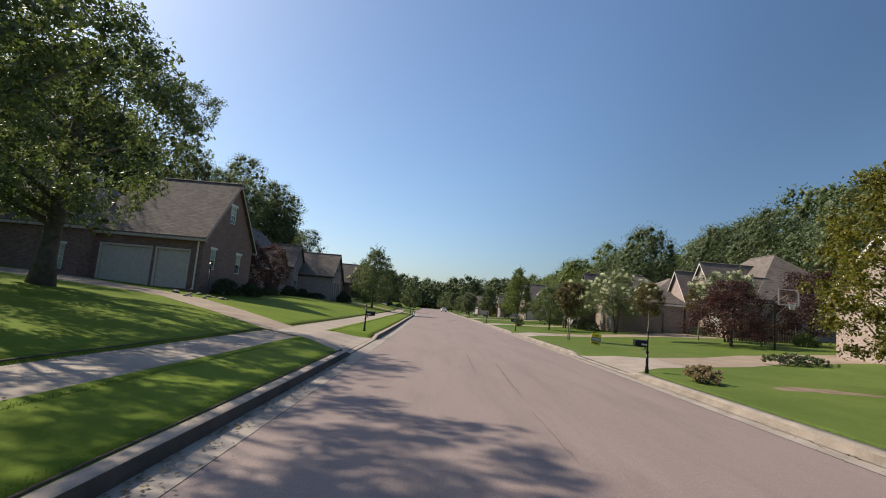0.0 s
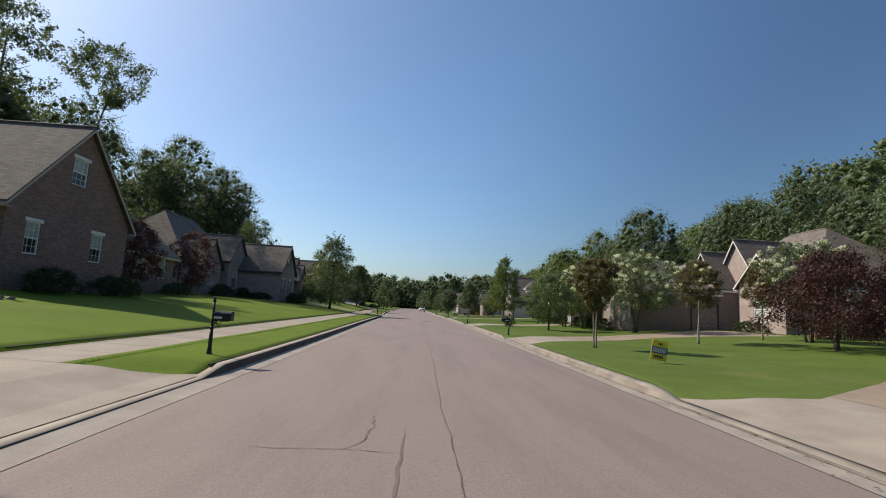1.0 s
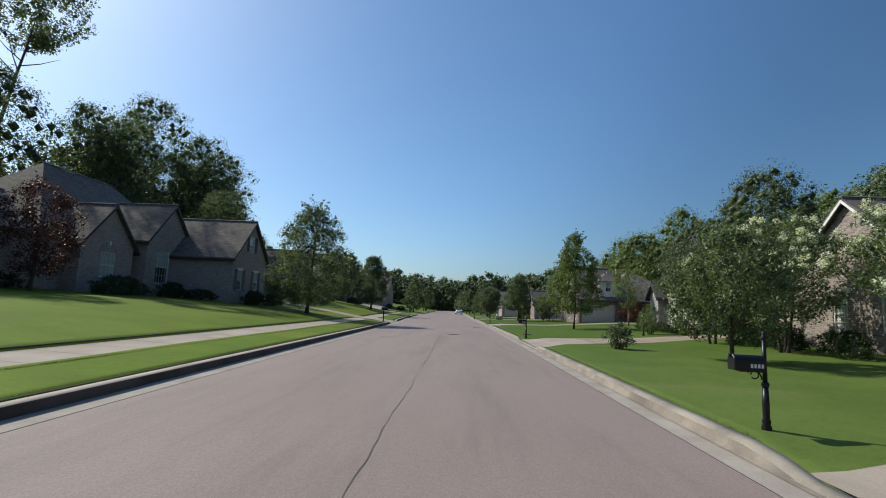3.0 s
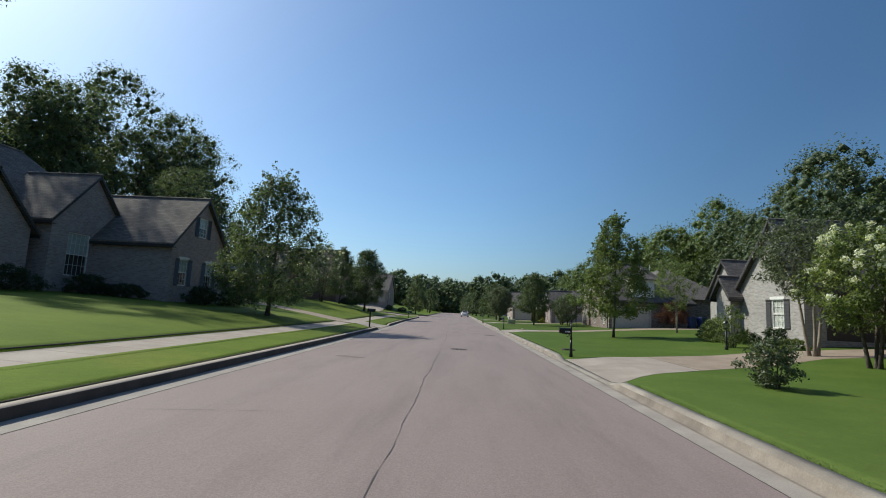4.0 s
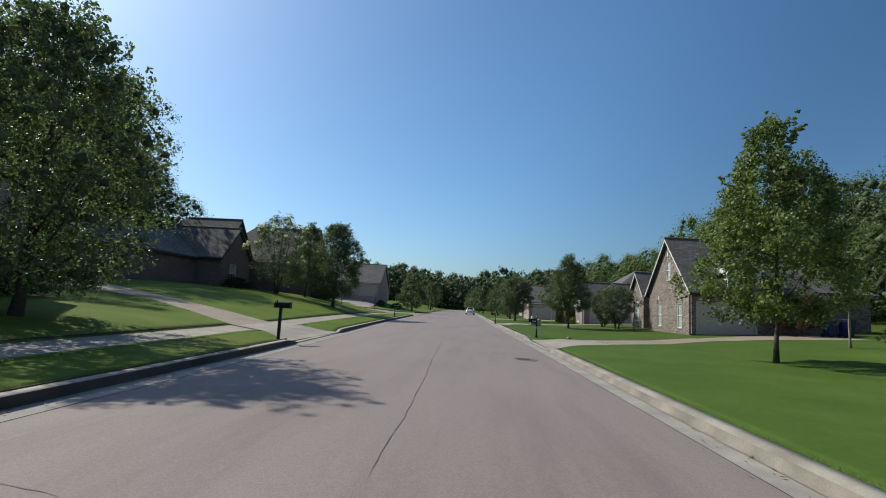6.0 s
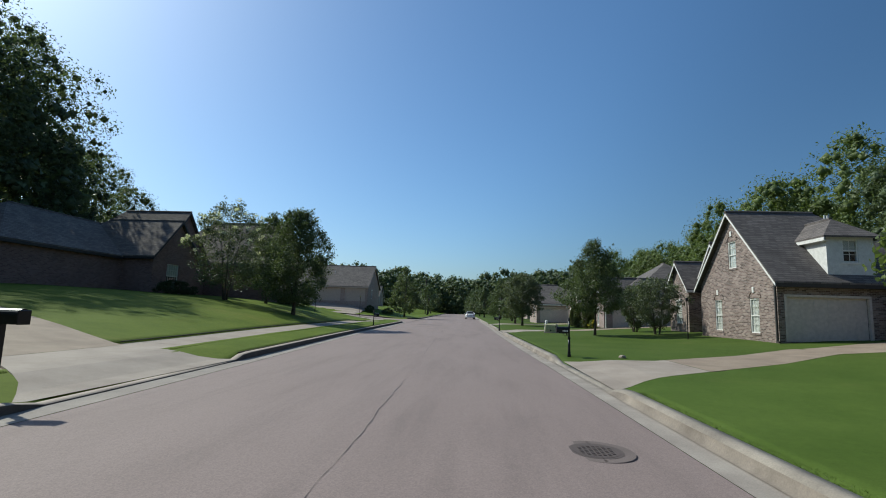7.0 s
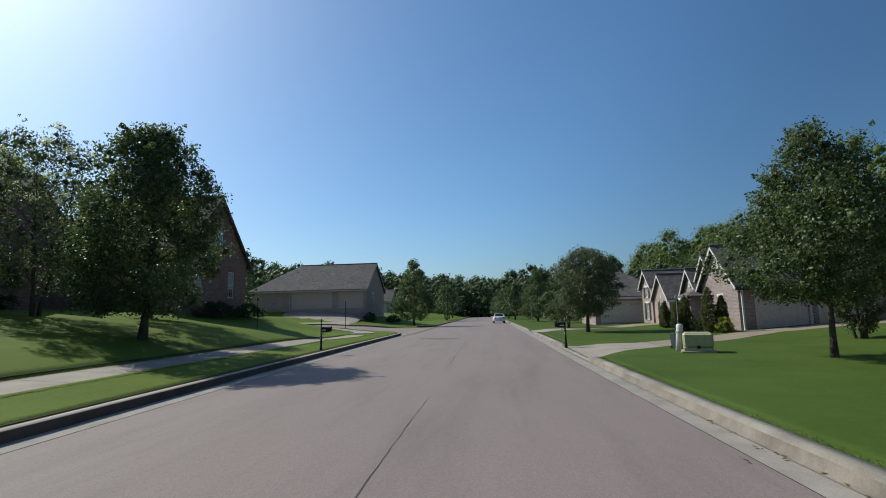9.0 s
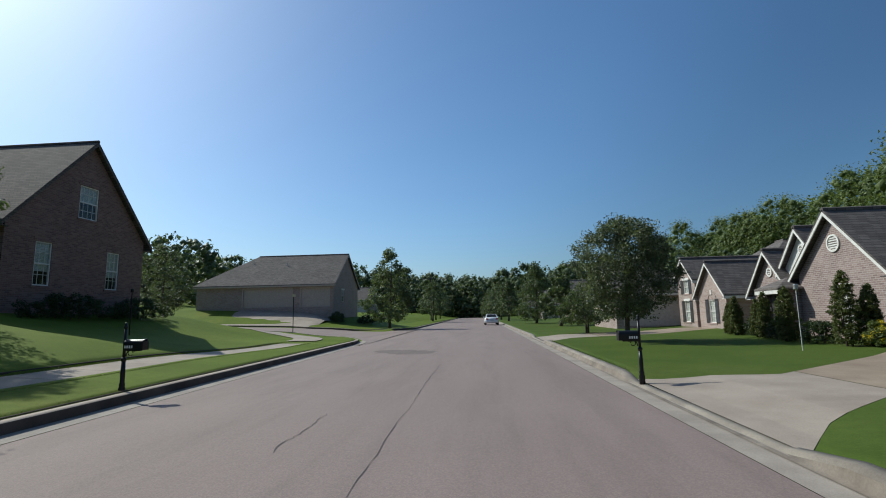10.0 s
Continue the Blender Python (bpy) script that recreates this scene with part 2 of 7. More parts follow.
plain("blind", (0.56, 0.55, 0.52), 0.7)
plain("siding", (0.66, 0.65, 0.62), 0.55)
plain("iron_black", (0.012, 0.012, 0.013), 0.38, 0.3)
plain("number_white", (0.75, 0.75, 0.72), 0.5)
plain("cast_iron", (0.10, 0.075, 0.066), 0.75, 0.2)
plain("utility_green", (0.45, 0.42, 0.26), 0.5)
plain("bin_blue", (0.012, 0.03, 0.12), 0.45)
plain("bin_dark", (0.03, 0.045, 0.05), 0.45)
plain("car_white", (0.78, 0.78, 0.78), 0.25, 0.0, 0.03)
plain("rubber", (0.02, 0.02, 0.02), 0.8)
plain("lamp_red", (0.35, 0.01, 0.01), 0.3)
plain("sign_yellow", (0.80, 0.60, 0.03), 0.45)
plain("sign_blue", (0.03, 0.05, 0.22), 0.45)
plain("galvanised", (0.45, 0.46, 0.46), 0.45, 0.7)
plain("interior", (0.05, 0.045, 0.04), 0.9)
speckled("bark", (0.06, 0.048, 0.038), (0.14, 0.115, 0.09), 22, 4, 0.95, 0.8, 0.02)
speckled("bark_pale", (0.22, 0.18, 0.14), (0.36, 0.31, 0.25), 16, 3, 0.85, 0.4, 0.01)
leaf_material("leaf_oak", ((0.056, 0.076, 0.037), (0.085, 0.112, 0.050), (0.134, 0.161, 0.076)), 0.35)
leaf_material("leaf_maple", ((0.071, 0.094, 0.049), (0.108, 0.138, 0.067), (0.168, 0.198, 0.103)), 0.38)
leaf_material("leaf_light", ((0.084, 0.111, 0.037), (0.131, 0.165, 0.055), (0.184, 0.216, 0.080)), 0.4)
leaf_material("leaf_pear", ((0.067, 0.086, 0.049), (0.105, 0.124, 0.070), (0.153, 0.176, 0.102)), 0.3)
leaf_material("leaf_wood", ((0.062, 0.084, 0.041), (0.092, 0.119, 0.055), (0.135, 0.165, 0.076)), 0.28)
# lighter leaf_wood for the farther hill: sunlight and haze mixed into the colour
leaf_material("leaf_hill_sunlit", ((0.088, 0.118, 0.040), (0.130, 0.165, 0.055), (0.182, 0.218, 0.080)), 0.35)
leaf_material("leaf_tall", ((0.065, 0.084, 0.046), (0.095, 0.122, 0.063), (0.138, 0.165, 0.086)), 0.42)
leaf_material("leaf_gold", ((0.075, 0.085, 0.015), (0.13, 0.125, 0.025), (0.19, 0.15, 0.03)), 0.4)
leaf_material("leaf_plum", ((0.035, 0.012, 0.014), (0.06, 0.02, 0.022), (0.09, 0.04, 0.035)), 0.3)
leaf_material("leaf_myrtle", ((0.10, 0.06, 0.035), (0.12, 0.095, 0.045), (0.13, 0.13, 0.055)), 0.35)
leaf_material("leaf_shrub", ((0.022, 0.035, 0.012), (0.035, 0.055, 0.018), (0.05, 0.075, 0.024)), 0.25)
leaf_material("leaf_cypress", ((0.06, 0.078, 0.022), (0.095, 0.112, 0.032), (0.13, 0.142, 0.042)), 0.25)
leaf_material("leaf_red", ((0.075, 0.026, 0.018), (0.12, 0.042, 0.026), (0.10, 0.06, 0.028)), 0.35)
leaf_material("petal", ((0.55, 0.55, 0.46), (0.72, 0.71, 0.62)), 0.35)
leaf_material("straw", ((0.17, 0.125, 0.07), (0.24, 0.18, 0.105), (0.30, 0.235, 0.15)), 0.3)
leaf_material("petal_yellow", ((0.55, 0.42, 0.02), (0.7, 0.55, 0.04)), 0.35)
glass, gnt, gb = material("glass", 0.03)
gnt.nodes.remove(gb)
g_clear, g_gloss, g_mix, g_side, g_pow, g_amount = (gnt.nodes.new("ShaderNode" + k) for k in ("BsdfTransparent", "BsdfGlossy", "MixShader", "LayerWeight", "Math", "Math"))
g_clear.inputs["Color"].default_value, g_gloss.inputs["Roughness"].default_value = (0.94, 0.96, 0.95, 1), 0.03
g_side.inputs["Blend"].default_value = 0.5
g_pow.operation, g_amount.operation = "POWER", "MULTIPLY_ADD"
g_pow.inputs[1].default_value, g_amount.inputs[1].default_value, g_amount.inputs[2].default_value = 4.0, 0.6, 0.04
gnt.links.new(g_side.outputs["Facing"], g_pow.inputs[0])
gnt.links.new(g_pow.outputs[0], g_amount.inputs[0])
gnt.links.new(g_amount.outputs[0], g_mix.inputs["Fac"])
gnt.links.new(g_clear.outputs[0], g_mix.inputs[1])
gnt.links.new(g_gloss.outputs[0], g_mix.inputs[2])
gnt.links.new(g_mix.outputs[0], gnt.nodes["Material Output"].inputs["Surface"])


# ---- mesh helpers ----
def from_bm(name, bm, mat, parent=None, label="", smooth=False):
    me = bpy.data.meshes.new(name)
    bm.to_mesh(me)
    bm.free()
    return from_mesh(name, me, mat, parent, label, smooth)


def from_mesh(name, me, mat, parent=None, label="", smooth=False):
    if not me.materials:
        me.materials.append(MATS[mat])
    if smooth:
        me.polygons.foreach_set("use_smooth", [True] * len(me.polygons))
    ob = new(name, me)
    if parent is not None:
        ob.parent = parent
    if label:
        tagged(ob, label)
    return ob


part = from_bm


def mesh_np(name, verts, faces):
    """A mesh from arrays: verts (n, 3), faces (m, k)."""
    me = bpy.data.meshes.new(name)
    verts, faces = np.asarray(verts, dtype=np.float32), np.asarray(faces, dtype=np.int32)
    k = faces.shape[1]
    me.vertices.add(len(verts))
    me.vertices.foreach_set("co", verts.ravel())
    me.loops.add(faces.size)
    me.loops.foreach_set("vertex_index", faces.ravel())
    me.polygons.add(len(faces))
    me.polygons.foreach_set("loop_start", np.arange(0, faces.size, k, dtype=np.int32))
    me.update(calc_edges=True)
    me.validate()
    return me


def thing(name, at, label, category, group="", kind=""):
    ob = new(name)
    ob.empty_display_size = 0.3
    ob.location = at
    return tagged(ob, label, category, group, kind)


def add_box(bm, x0, x1, y0, y1, z0, z1, bevel=0.0):
    before = set(bm.verts)
    bmesh.ops.create_cube(bm, size=1, matrix=Matrix.Translation(((x0 + x1) / 2, (y0 + y1) / 2, (z0 + z1) / 2)) @ Matrix.Diagonal((x1 - x0, y1 - y0, z1 - z0, 1)))
    if bevel:
        made = [v for v in bm.verts if v not in before]
        edges = {e for v in made for e in v.link_edges}
        bmesh.ops.bevel(bm, geom=list(edges), offset=bevel, segments=1, affect="EDGES")
    return bm


def box(x0, x1, y0, y1, z0, z1, bevel=0.0):
    return add_box(bmesh.new(), x0, x1, y0, y1, z0, z1, bevel)


def add_tube(bm, pts, radii, sides=8, cap=True):
    """A tapered tube along a line of points."""
    pts = [Vector(p) for p in pts]
    rings = []
    for i, p in enumerate(pts):
        d = (pts[min(i + 1, len(pts) - 1)] - pts[max(i - 1, 0)]).normalized()
        a = d.cross(Vector((0, 1, 0.01)) if abs(d.y) < 0.9 else Vector((1, 0, 0))).normalized()
        b = d.cross(a)
        rings.append([bm.verts.new(p + radii[i] * (math.cos(t) * a + math.sin(t) * b)) for t in (2 * math.pi * k / sides for k in range(sides))])
    for r0, r1 in zip(rings, rings[1:]):
        for k in range(sides):
            bm.faces.new((r0[k], r0[(k + 1) % sides], r1[(k + 1) % sides], r1[k]))
    if cap:
        bm.faces.new(rings[0][::-1])
        bm.faces.new(rings[-1])
    return bm


def add_lathe(bm, profile, sides=14, at=(0, 0, 0)):
    return add_tube(bm, [(at[0], at[1], at[2] + z) for r, z in profile], [r for r, z in profile], sides)


# ---- the lie of the land ----
def curve_of(knots, soft=5.0):
    ys = np.arange(-120.0, 520.0, 1.0)
    v = np.interp(ys, [k[0] for k in knots], [k[1] for k in knots])
    w = np.exp(-0.5 * (np.arange(-20, 21) / soft) ** 2)
    v = np.convolve(np.pad(v, 20, mode="edge"), w / w.sum(), mode="valid")
    return lambda y: np.interp(y, ys, v)


kerb_left = curve_of([(-120, -2.2), (12, -2.45), (30, -2.65), (50, -3.12), (65, -3.35), (80, -3.85), (92, -4.65), (106, -5.15), (120, -5.6), (140, -6.2), (170, -6.9), (250, -9.0), (520, -17)])
tar_right = curve_of([(-120, 6.0), (0, 5.75), (15, 5.6), (30, 5.45), (52, 5.2), (60, 5.03), (78, 4.7), (90, 4.3), (102, 4.0), (115, 3.85), (140, 3.4), (170, 2.9), (250, 0.9), (520, -7)])
GUTTER, KERB_W, KERB_H = 0.42, 0.16, 0.15
WALK_NEAR, WALK_FAR = 1.85, 3.45


def smooth(a, b, v):
    t = np.clip((v - a) / (b - a), 0, 1)
    return t * t * (3 - 2 * t)


def land(x, y):
    """Height of the ground beside the road."""
    dl = kerb_left(y) - x
    dr = x - (tar_right(y) + GUTTER)
    low = np.interp(dl, [0, 1.9, 3.5, 6.5, 12.5, 17, 25, 40, 110, 500], [0.15, 0.26, 0.31, 0.66, 1.2, 1.45, 1.9, 3.0, 9.0, 22.0])
    high = np.interp(dl, [0, 1.9, 3.5, 6, 12, 17, 25, 40, 110, 500], [0.15, 0.31, 0.37, 0.95, 1.85, 2.2, 2.6, 3.4, 9.0, 22.0])
    left = low + (high - low) * smooth(78, 98, y)
    corner = smooth(110, 119, y) * (1 - smooth(148, 158, y)) * (1 - smooth(4.5, 13, dl))
    lane = (1 - smooth(7, 13, np.abs(y - 136.2 - 0.08 * (-6 - x)))) * (1 - smooth(22, 50, dl))
    left = left - np.maximum(0.8 * corner, 0.7 * lane) * (left - 0.15)
    right = np.interp(dr, [0, 7, 11, 14, 20, 30, 60, 130, 500], [0.15, 0.2, 0.38, 0.62, 0.95, 1.3, 5.0, 13.0, 25.0])
    return np.where(dl > 0, left, np.where(dr > 0, right, 0.0))


def zland(x, y):
    return float(land(np.float64(x), np.float64(y)))


# side street, to the left past the last house on that side
SIDE_Y, SIDE_HALF, SIDE_R = 136.2, 5.0, 9.0


def in_side(x, y):
    """Where the side street and its rounded mouth are paved."""
    m = x < kerb_left(y) + 0.5
    for side in (-1, 1):
        yc = SIDE_Y + side * (SIDE_HALF + SIDE_R)
        xc = kerb_left(yc) - SIDE_R
        line = SIDE_Y + 0.08 * (-6 - x) + side * SIDE_HALF
        m = m & (side * (y - yc) < 0) & np.where(x > xc, np.hypot(x - xc, y - yc) > SIDE_R + 0.05, side * (y - line) < 0.05)
    return m


# driveways: mouth from and to at the kerb, inner end (x), far side there (y), slant of the near side, of the far side's apron, and beyond
DRIVES_RIGHT = [(15.5, 20.4, 36.0, 30.0, 0.66, 0.05, 0.72), (33.6, 37.9, 25.0, 49.5, 0.78, 0.58, 0.74), (53.9, 58.9, 26.0, 65.5, 0.75, 0.4, 0.66), (78.6, 83.5, 24.0, 91.6, 0.8, 0.04, 0.74), (103.0, 107.9, 22.0, 114.0, 0.82, -0.05, 0.8), (122.5, 127.0, 16.0, 130.0, 0.5, 0.2, 0.5)]
DRIVES_LEFT = [(14.6, 20.5, -26.0, 31.0, 0.8, -0.4, 0.9), (75.1, 80.8, -30.0, 92.0, 0.72, 0.0, 0.48)]
APRON = 3.15


def kerb_height(y, drives):
    h = np.full(np.shape(y), 1.0)
    for d in drives:
        h = np.minimum(h, 1 - smooth(d[0] - 0.9, d[0] - 0.1, y) * (1 - smooth(d[1] + 0.1, d[1] + 0.9, y)))
    return 0.02 + (KERB_H - 0.02) * h


def strip(name, ys, sections, mat, parent=None, smooth_shade=False):
    """A band swept along y: sections(y) gives rows of (x, z)."""
    rows = np.array([[(x, y, z) for x, z in sections(y)] for y in ys])
    n, k = rows.shape[:2]
    idx = np.arange(n * k).reshape(n, k)
    f = np.stack([idx[:-1, :-1], idx[:-1, 1:], idx[1:, 1:], idx[1:, :-1]], -1).reshape(-1, 4)
    return from_mesh(name, mesh_np(name, rows.reshape(-1, 3), f), mat, parent, "", smooth_shade)


def drive_edges(d, run, reach):
    """Near and far side (y) of a slanting driveway, run metres in from the kerb."""
    y0, y1, xe, yh, lo, hi, on = d
    flare = 0.35 * np.maximum(0, 1 - run / 0.8)
    far = y1 + hi * np.minimum(run, 2.6) + on * np.clip(run - 2.6, 0, 7.4)
    return y0 - flare + lo * np.minimum(run, 10.5), far + flare + (yh - far) * smooth(9.0, reach, run)


def drive_z(x, y, side):
    """Height of a driveway's surface, dropping to the lowered kerb."""
    ex = kerb_left(y) - KERB_W if side < 0 else tar_right(y) + GUTTER + KERB_W
    lift = smooth(0.0, 1.6, np.abs(x - ex))
    return 0.035 * (1 - lift) + (land(x, y) + 0.004) * lift


def in_drive(x, y, grow=0.03):
    m = np.zeros(np.shape(x), dtype=bool)
    for d, side in [(d, 1) for d in DRIVES_RIGHT] + [(d, -1) for d in DRIVES_LEFT]:
        edge = kerb_left((d[0] + d[1]) / 2) - KERB_W if side < 0 else tar_right((d[0] + d[1]) / 2) + GUTTER + KERB_W
        run = np.abs(x - edge)
        lo, hi = drive_edges(d, run, abs(d[2] - edge))
        m |= (side * (x - edge) > -0.5) & (y > lo - grow) & (y < hi + grow) & (side * (d[2] - x) > -grow)
    return m


def ground_z(x, y):
    """The land, brought down to meet the driveways, and how near a driveway is."""
    z, near = land(x, y), np.zeros(np.shape(x))
    for d, side in [(d, 1) for d in DRIVES_RIGHT] + [(d, -1) for d in DRIVES_LEFT]:
        mid = (d[0] + d[1]) / 2
        edge = kerb_left(mid) - KERB_W if side < 0 else tar_right(mid) + GUTTER + KERB_W
        run, reach = np.abs(x - edge), abs(d[2] - edge)
        lo, hi = drive_edges(d, run, reach)
        off = np.maximum(np.maximum(lo - y, y - hi), 0)
        w = np.where((side * (x - edge) > -0.3) & (run < reach + 0.5), 1 - smooth(0.3, 1.3, off), 0)
        z = z + (np.minimum(z, drive_z(x, y, side) - 0.004) - z) * w
        near = np.maximum(near, w)
    return z, near


# ground: one sheet to the horizon, lowered under the road, the footpath and the side street
def build_ground():
    ys = np.concatenate([np.arange(-300, -30, 30.0), np.arange(-30, 140, 0.5), np.arange(140, 260, 5.0), np.arange(260, 520, 20.0), [600, 800, 1200, 2000, 4000]])
    out = [0.0, 0.35, 0.8, 1.3, 1.8, 1.84, 1.86, 2.6, 3.43, 3.45, 3.9, 4.5, 5.2, 6, 7, 8, 9, 10, 11, 12.5, 14, 16, 18, 21, 25, 30, 40, 60, 90, 130, 250, 500, 1500, 4000]
    out_r = [0.0, 0.35, 0.8, 1.4, 2, 3, 4, 5, 6, 7, 8, 9, 10, 11, 12, 14, 16, 18, 20, 24, 30, 40, 60, 90, 130, 250, 500, 1500, 4000]
    verts = []
    ol, orr = np.array(out[::-1]), np.array(out_r)
    for y in ys:
        l, r = float(kerb_left(y)) - KERB_W, float(tar_right(y)) + GUTTER + KERB_W
        row = []
        for xs, d, side in ((l - ol, ol, -1), (r + orr, orr, 1)):
            yy = np.full(len(xs), y)
            z, near = ground_z(xs, yy)
            if side < 0:
                z = z - np.where((d > 1.85) & (d < 3.44) & (y < 121.5), 0.12, 0) - np.where(in_side(xs, yy) & (d < 130), 0.25, 0)
            lumps = np.array([0.03 * noise.noise(Vector((x * 0.25, y * 0.25, 0 if side < 0 else 3))) if q < 1500 else 0.0 for x, q in zip(xs, d)])
            z = np.where(in_drive(xs, yy, -0.45), drive_z(xs, yy, side) - 0.045, z + lumps * np.minimum(1, d / 3) * (1 - near))
            row += [(x, y, h) for x, h in zip(xs, z)]
            if side < 0:
                row += [(l, y, -0.08), (r, y, -0.08)]
        verts.append(row)
    v = np.array(verts)
    n, k = v.shape[:2]
    idx = np.arange(n * k).reshape(n, k)
    f = np.stack([idx[:-1, :-1], idx[:-1, 1:], idx[1:, 1:], idx[1:, :-1]], -1).reshape(-1, 4)
    ob = from_mesh("ground", mesh_np("ground", v.reshape(-1, 3), f), "lawn", None, "", True)
    tagged(ob, "mown green lawns sloping up from the road with dry patches", "ground", kind="structure")


build_ground()

ROAD_Y = np.concatenate([np.arange(-60, 160, 1.0), np.arange(160, 294, 4.0)])


def road_rows(y):
    l, r = float(kerb_left(y)) + GUTTER, float(tar_right(y))
    return [(l + (r - l) * u, 0.075 * (1 - (2 * u - 1) ** 2) - 0.03) for u in (0, 0.12, 0.25, 0.38, 0.5, 0.62, 0.75, 0.88, 1)]


road = strip("road", ROAD_Y, road_rows, "asphalt", None, True)
tagged(road, "worn pinkish grey asphalt street with cracks and stains", "road", kind="structure")


def road_z(x, y):
    l, r = float(kerb_left(y)) + GUTTER, float(tar_right(y))
    u = (x - l) / (r - l)
    return 0.075 * (1 - (2 * u - 1) ** 2) - 0.03


def gutter_left(y):
    l = float(kerb_left(y))
    return [(l + 0.01, -0.008), (l + 0.1, -0.02), (l + GUTTER, -0.024)]


def gutter_right(y):
    r = float(tar_right(y))
    return [(r, -0.024), (r + GUTTER - 0.1, -0.02), (r + GUTTER - 0.01, -0.008)]


SIDE_MOUTH = (SIDE_Y - SIDE_HALF - SIDE_R, SIDE_Y + SIDE_HALF + SIDE_R)
YL1 = np.arange(-60, SIDE_MOUTH[0] + 0.01, 0.5)
YL2 = np.concatenate([[SIDE_MOUTH[1]], np.arange(math.ceil(SIDE_MOUTH[1]), 293, 3.0)])
YR = np.concatenate([np.arange(-60, 150, 0.5), np.arange(150, 293, 3.0)])


def kerb_l(y):
    l, h = float(kerb_left(y)), float(kerb_height(np.float64(y), DRIVES_LEFT))
    return [(l + 0.004, h - 0.012), (l - 0.012, h), (l - KERB_W, h + 0.006), (l - KERB_W - 0.01, -0.1)]


def shaded_kerb_face(y):
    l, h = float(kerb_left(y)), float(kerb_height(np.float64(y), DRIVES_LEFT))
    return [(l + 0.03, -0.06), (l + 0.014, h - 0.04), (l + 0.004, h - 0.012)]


def kerb_r(y):
    l, h = float(tar_right(y)) + GUTTER, float(kerb_height(np.float64(y), DRIVES_RIGHT))
    return [(l - 0.012, h - 0.05), (l + 0.03, h - 0.006), (l + KERB_W, h + 0.006), (l + KERB_W + 0.01, -0.1)]


def kerb_face_r(y):
    l, h = float(tar_right(y)) + GUTTER, float(kerb_height(np.float64(y), DRIVES_RIGHT))
    return [(l - 0.11, -0.012), (l - 0.05, 0.0), (l - 0.012, h - 0.05)]


for ys in (YL1, YL2):
    tagged(strip("gutter", ys, gutter_left, "gutter"), "pale stained concrete gutter along the asphalt", "gutter", kind="structure")
    kerb = tagged(strip("kerb", ys, kerb_l, "concrete"), "pale concrete kerb with its face coloured dark for shade, lowered at the driveways", "kerb", kind="structure")
    # separate face strip, coloured darker than the top to stand for shade
    strip("face", ys, shaded_kerb_face, "shaded_kerb_face", kerb)
tagged(strip("gutter", YR, gutter_right, "gutter"), "pale stained concrete gutter along the asphalt", "gutter", kind="structure")
kerb = tagged(strip("kerb", YR, kerb_r, "kerb"), "weathered concrete kerb with a stained toe, lowered at the driveways", "kerb", kind="structure")
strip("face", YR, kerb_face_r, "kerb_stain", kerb)


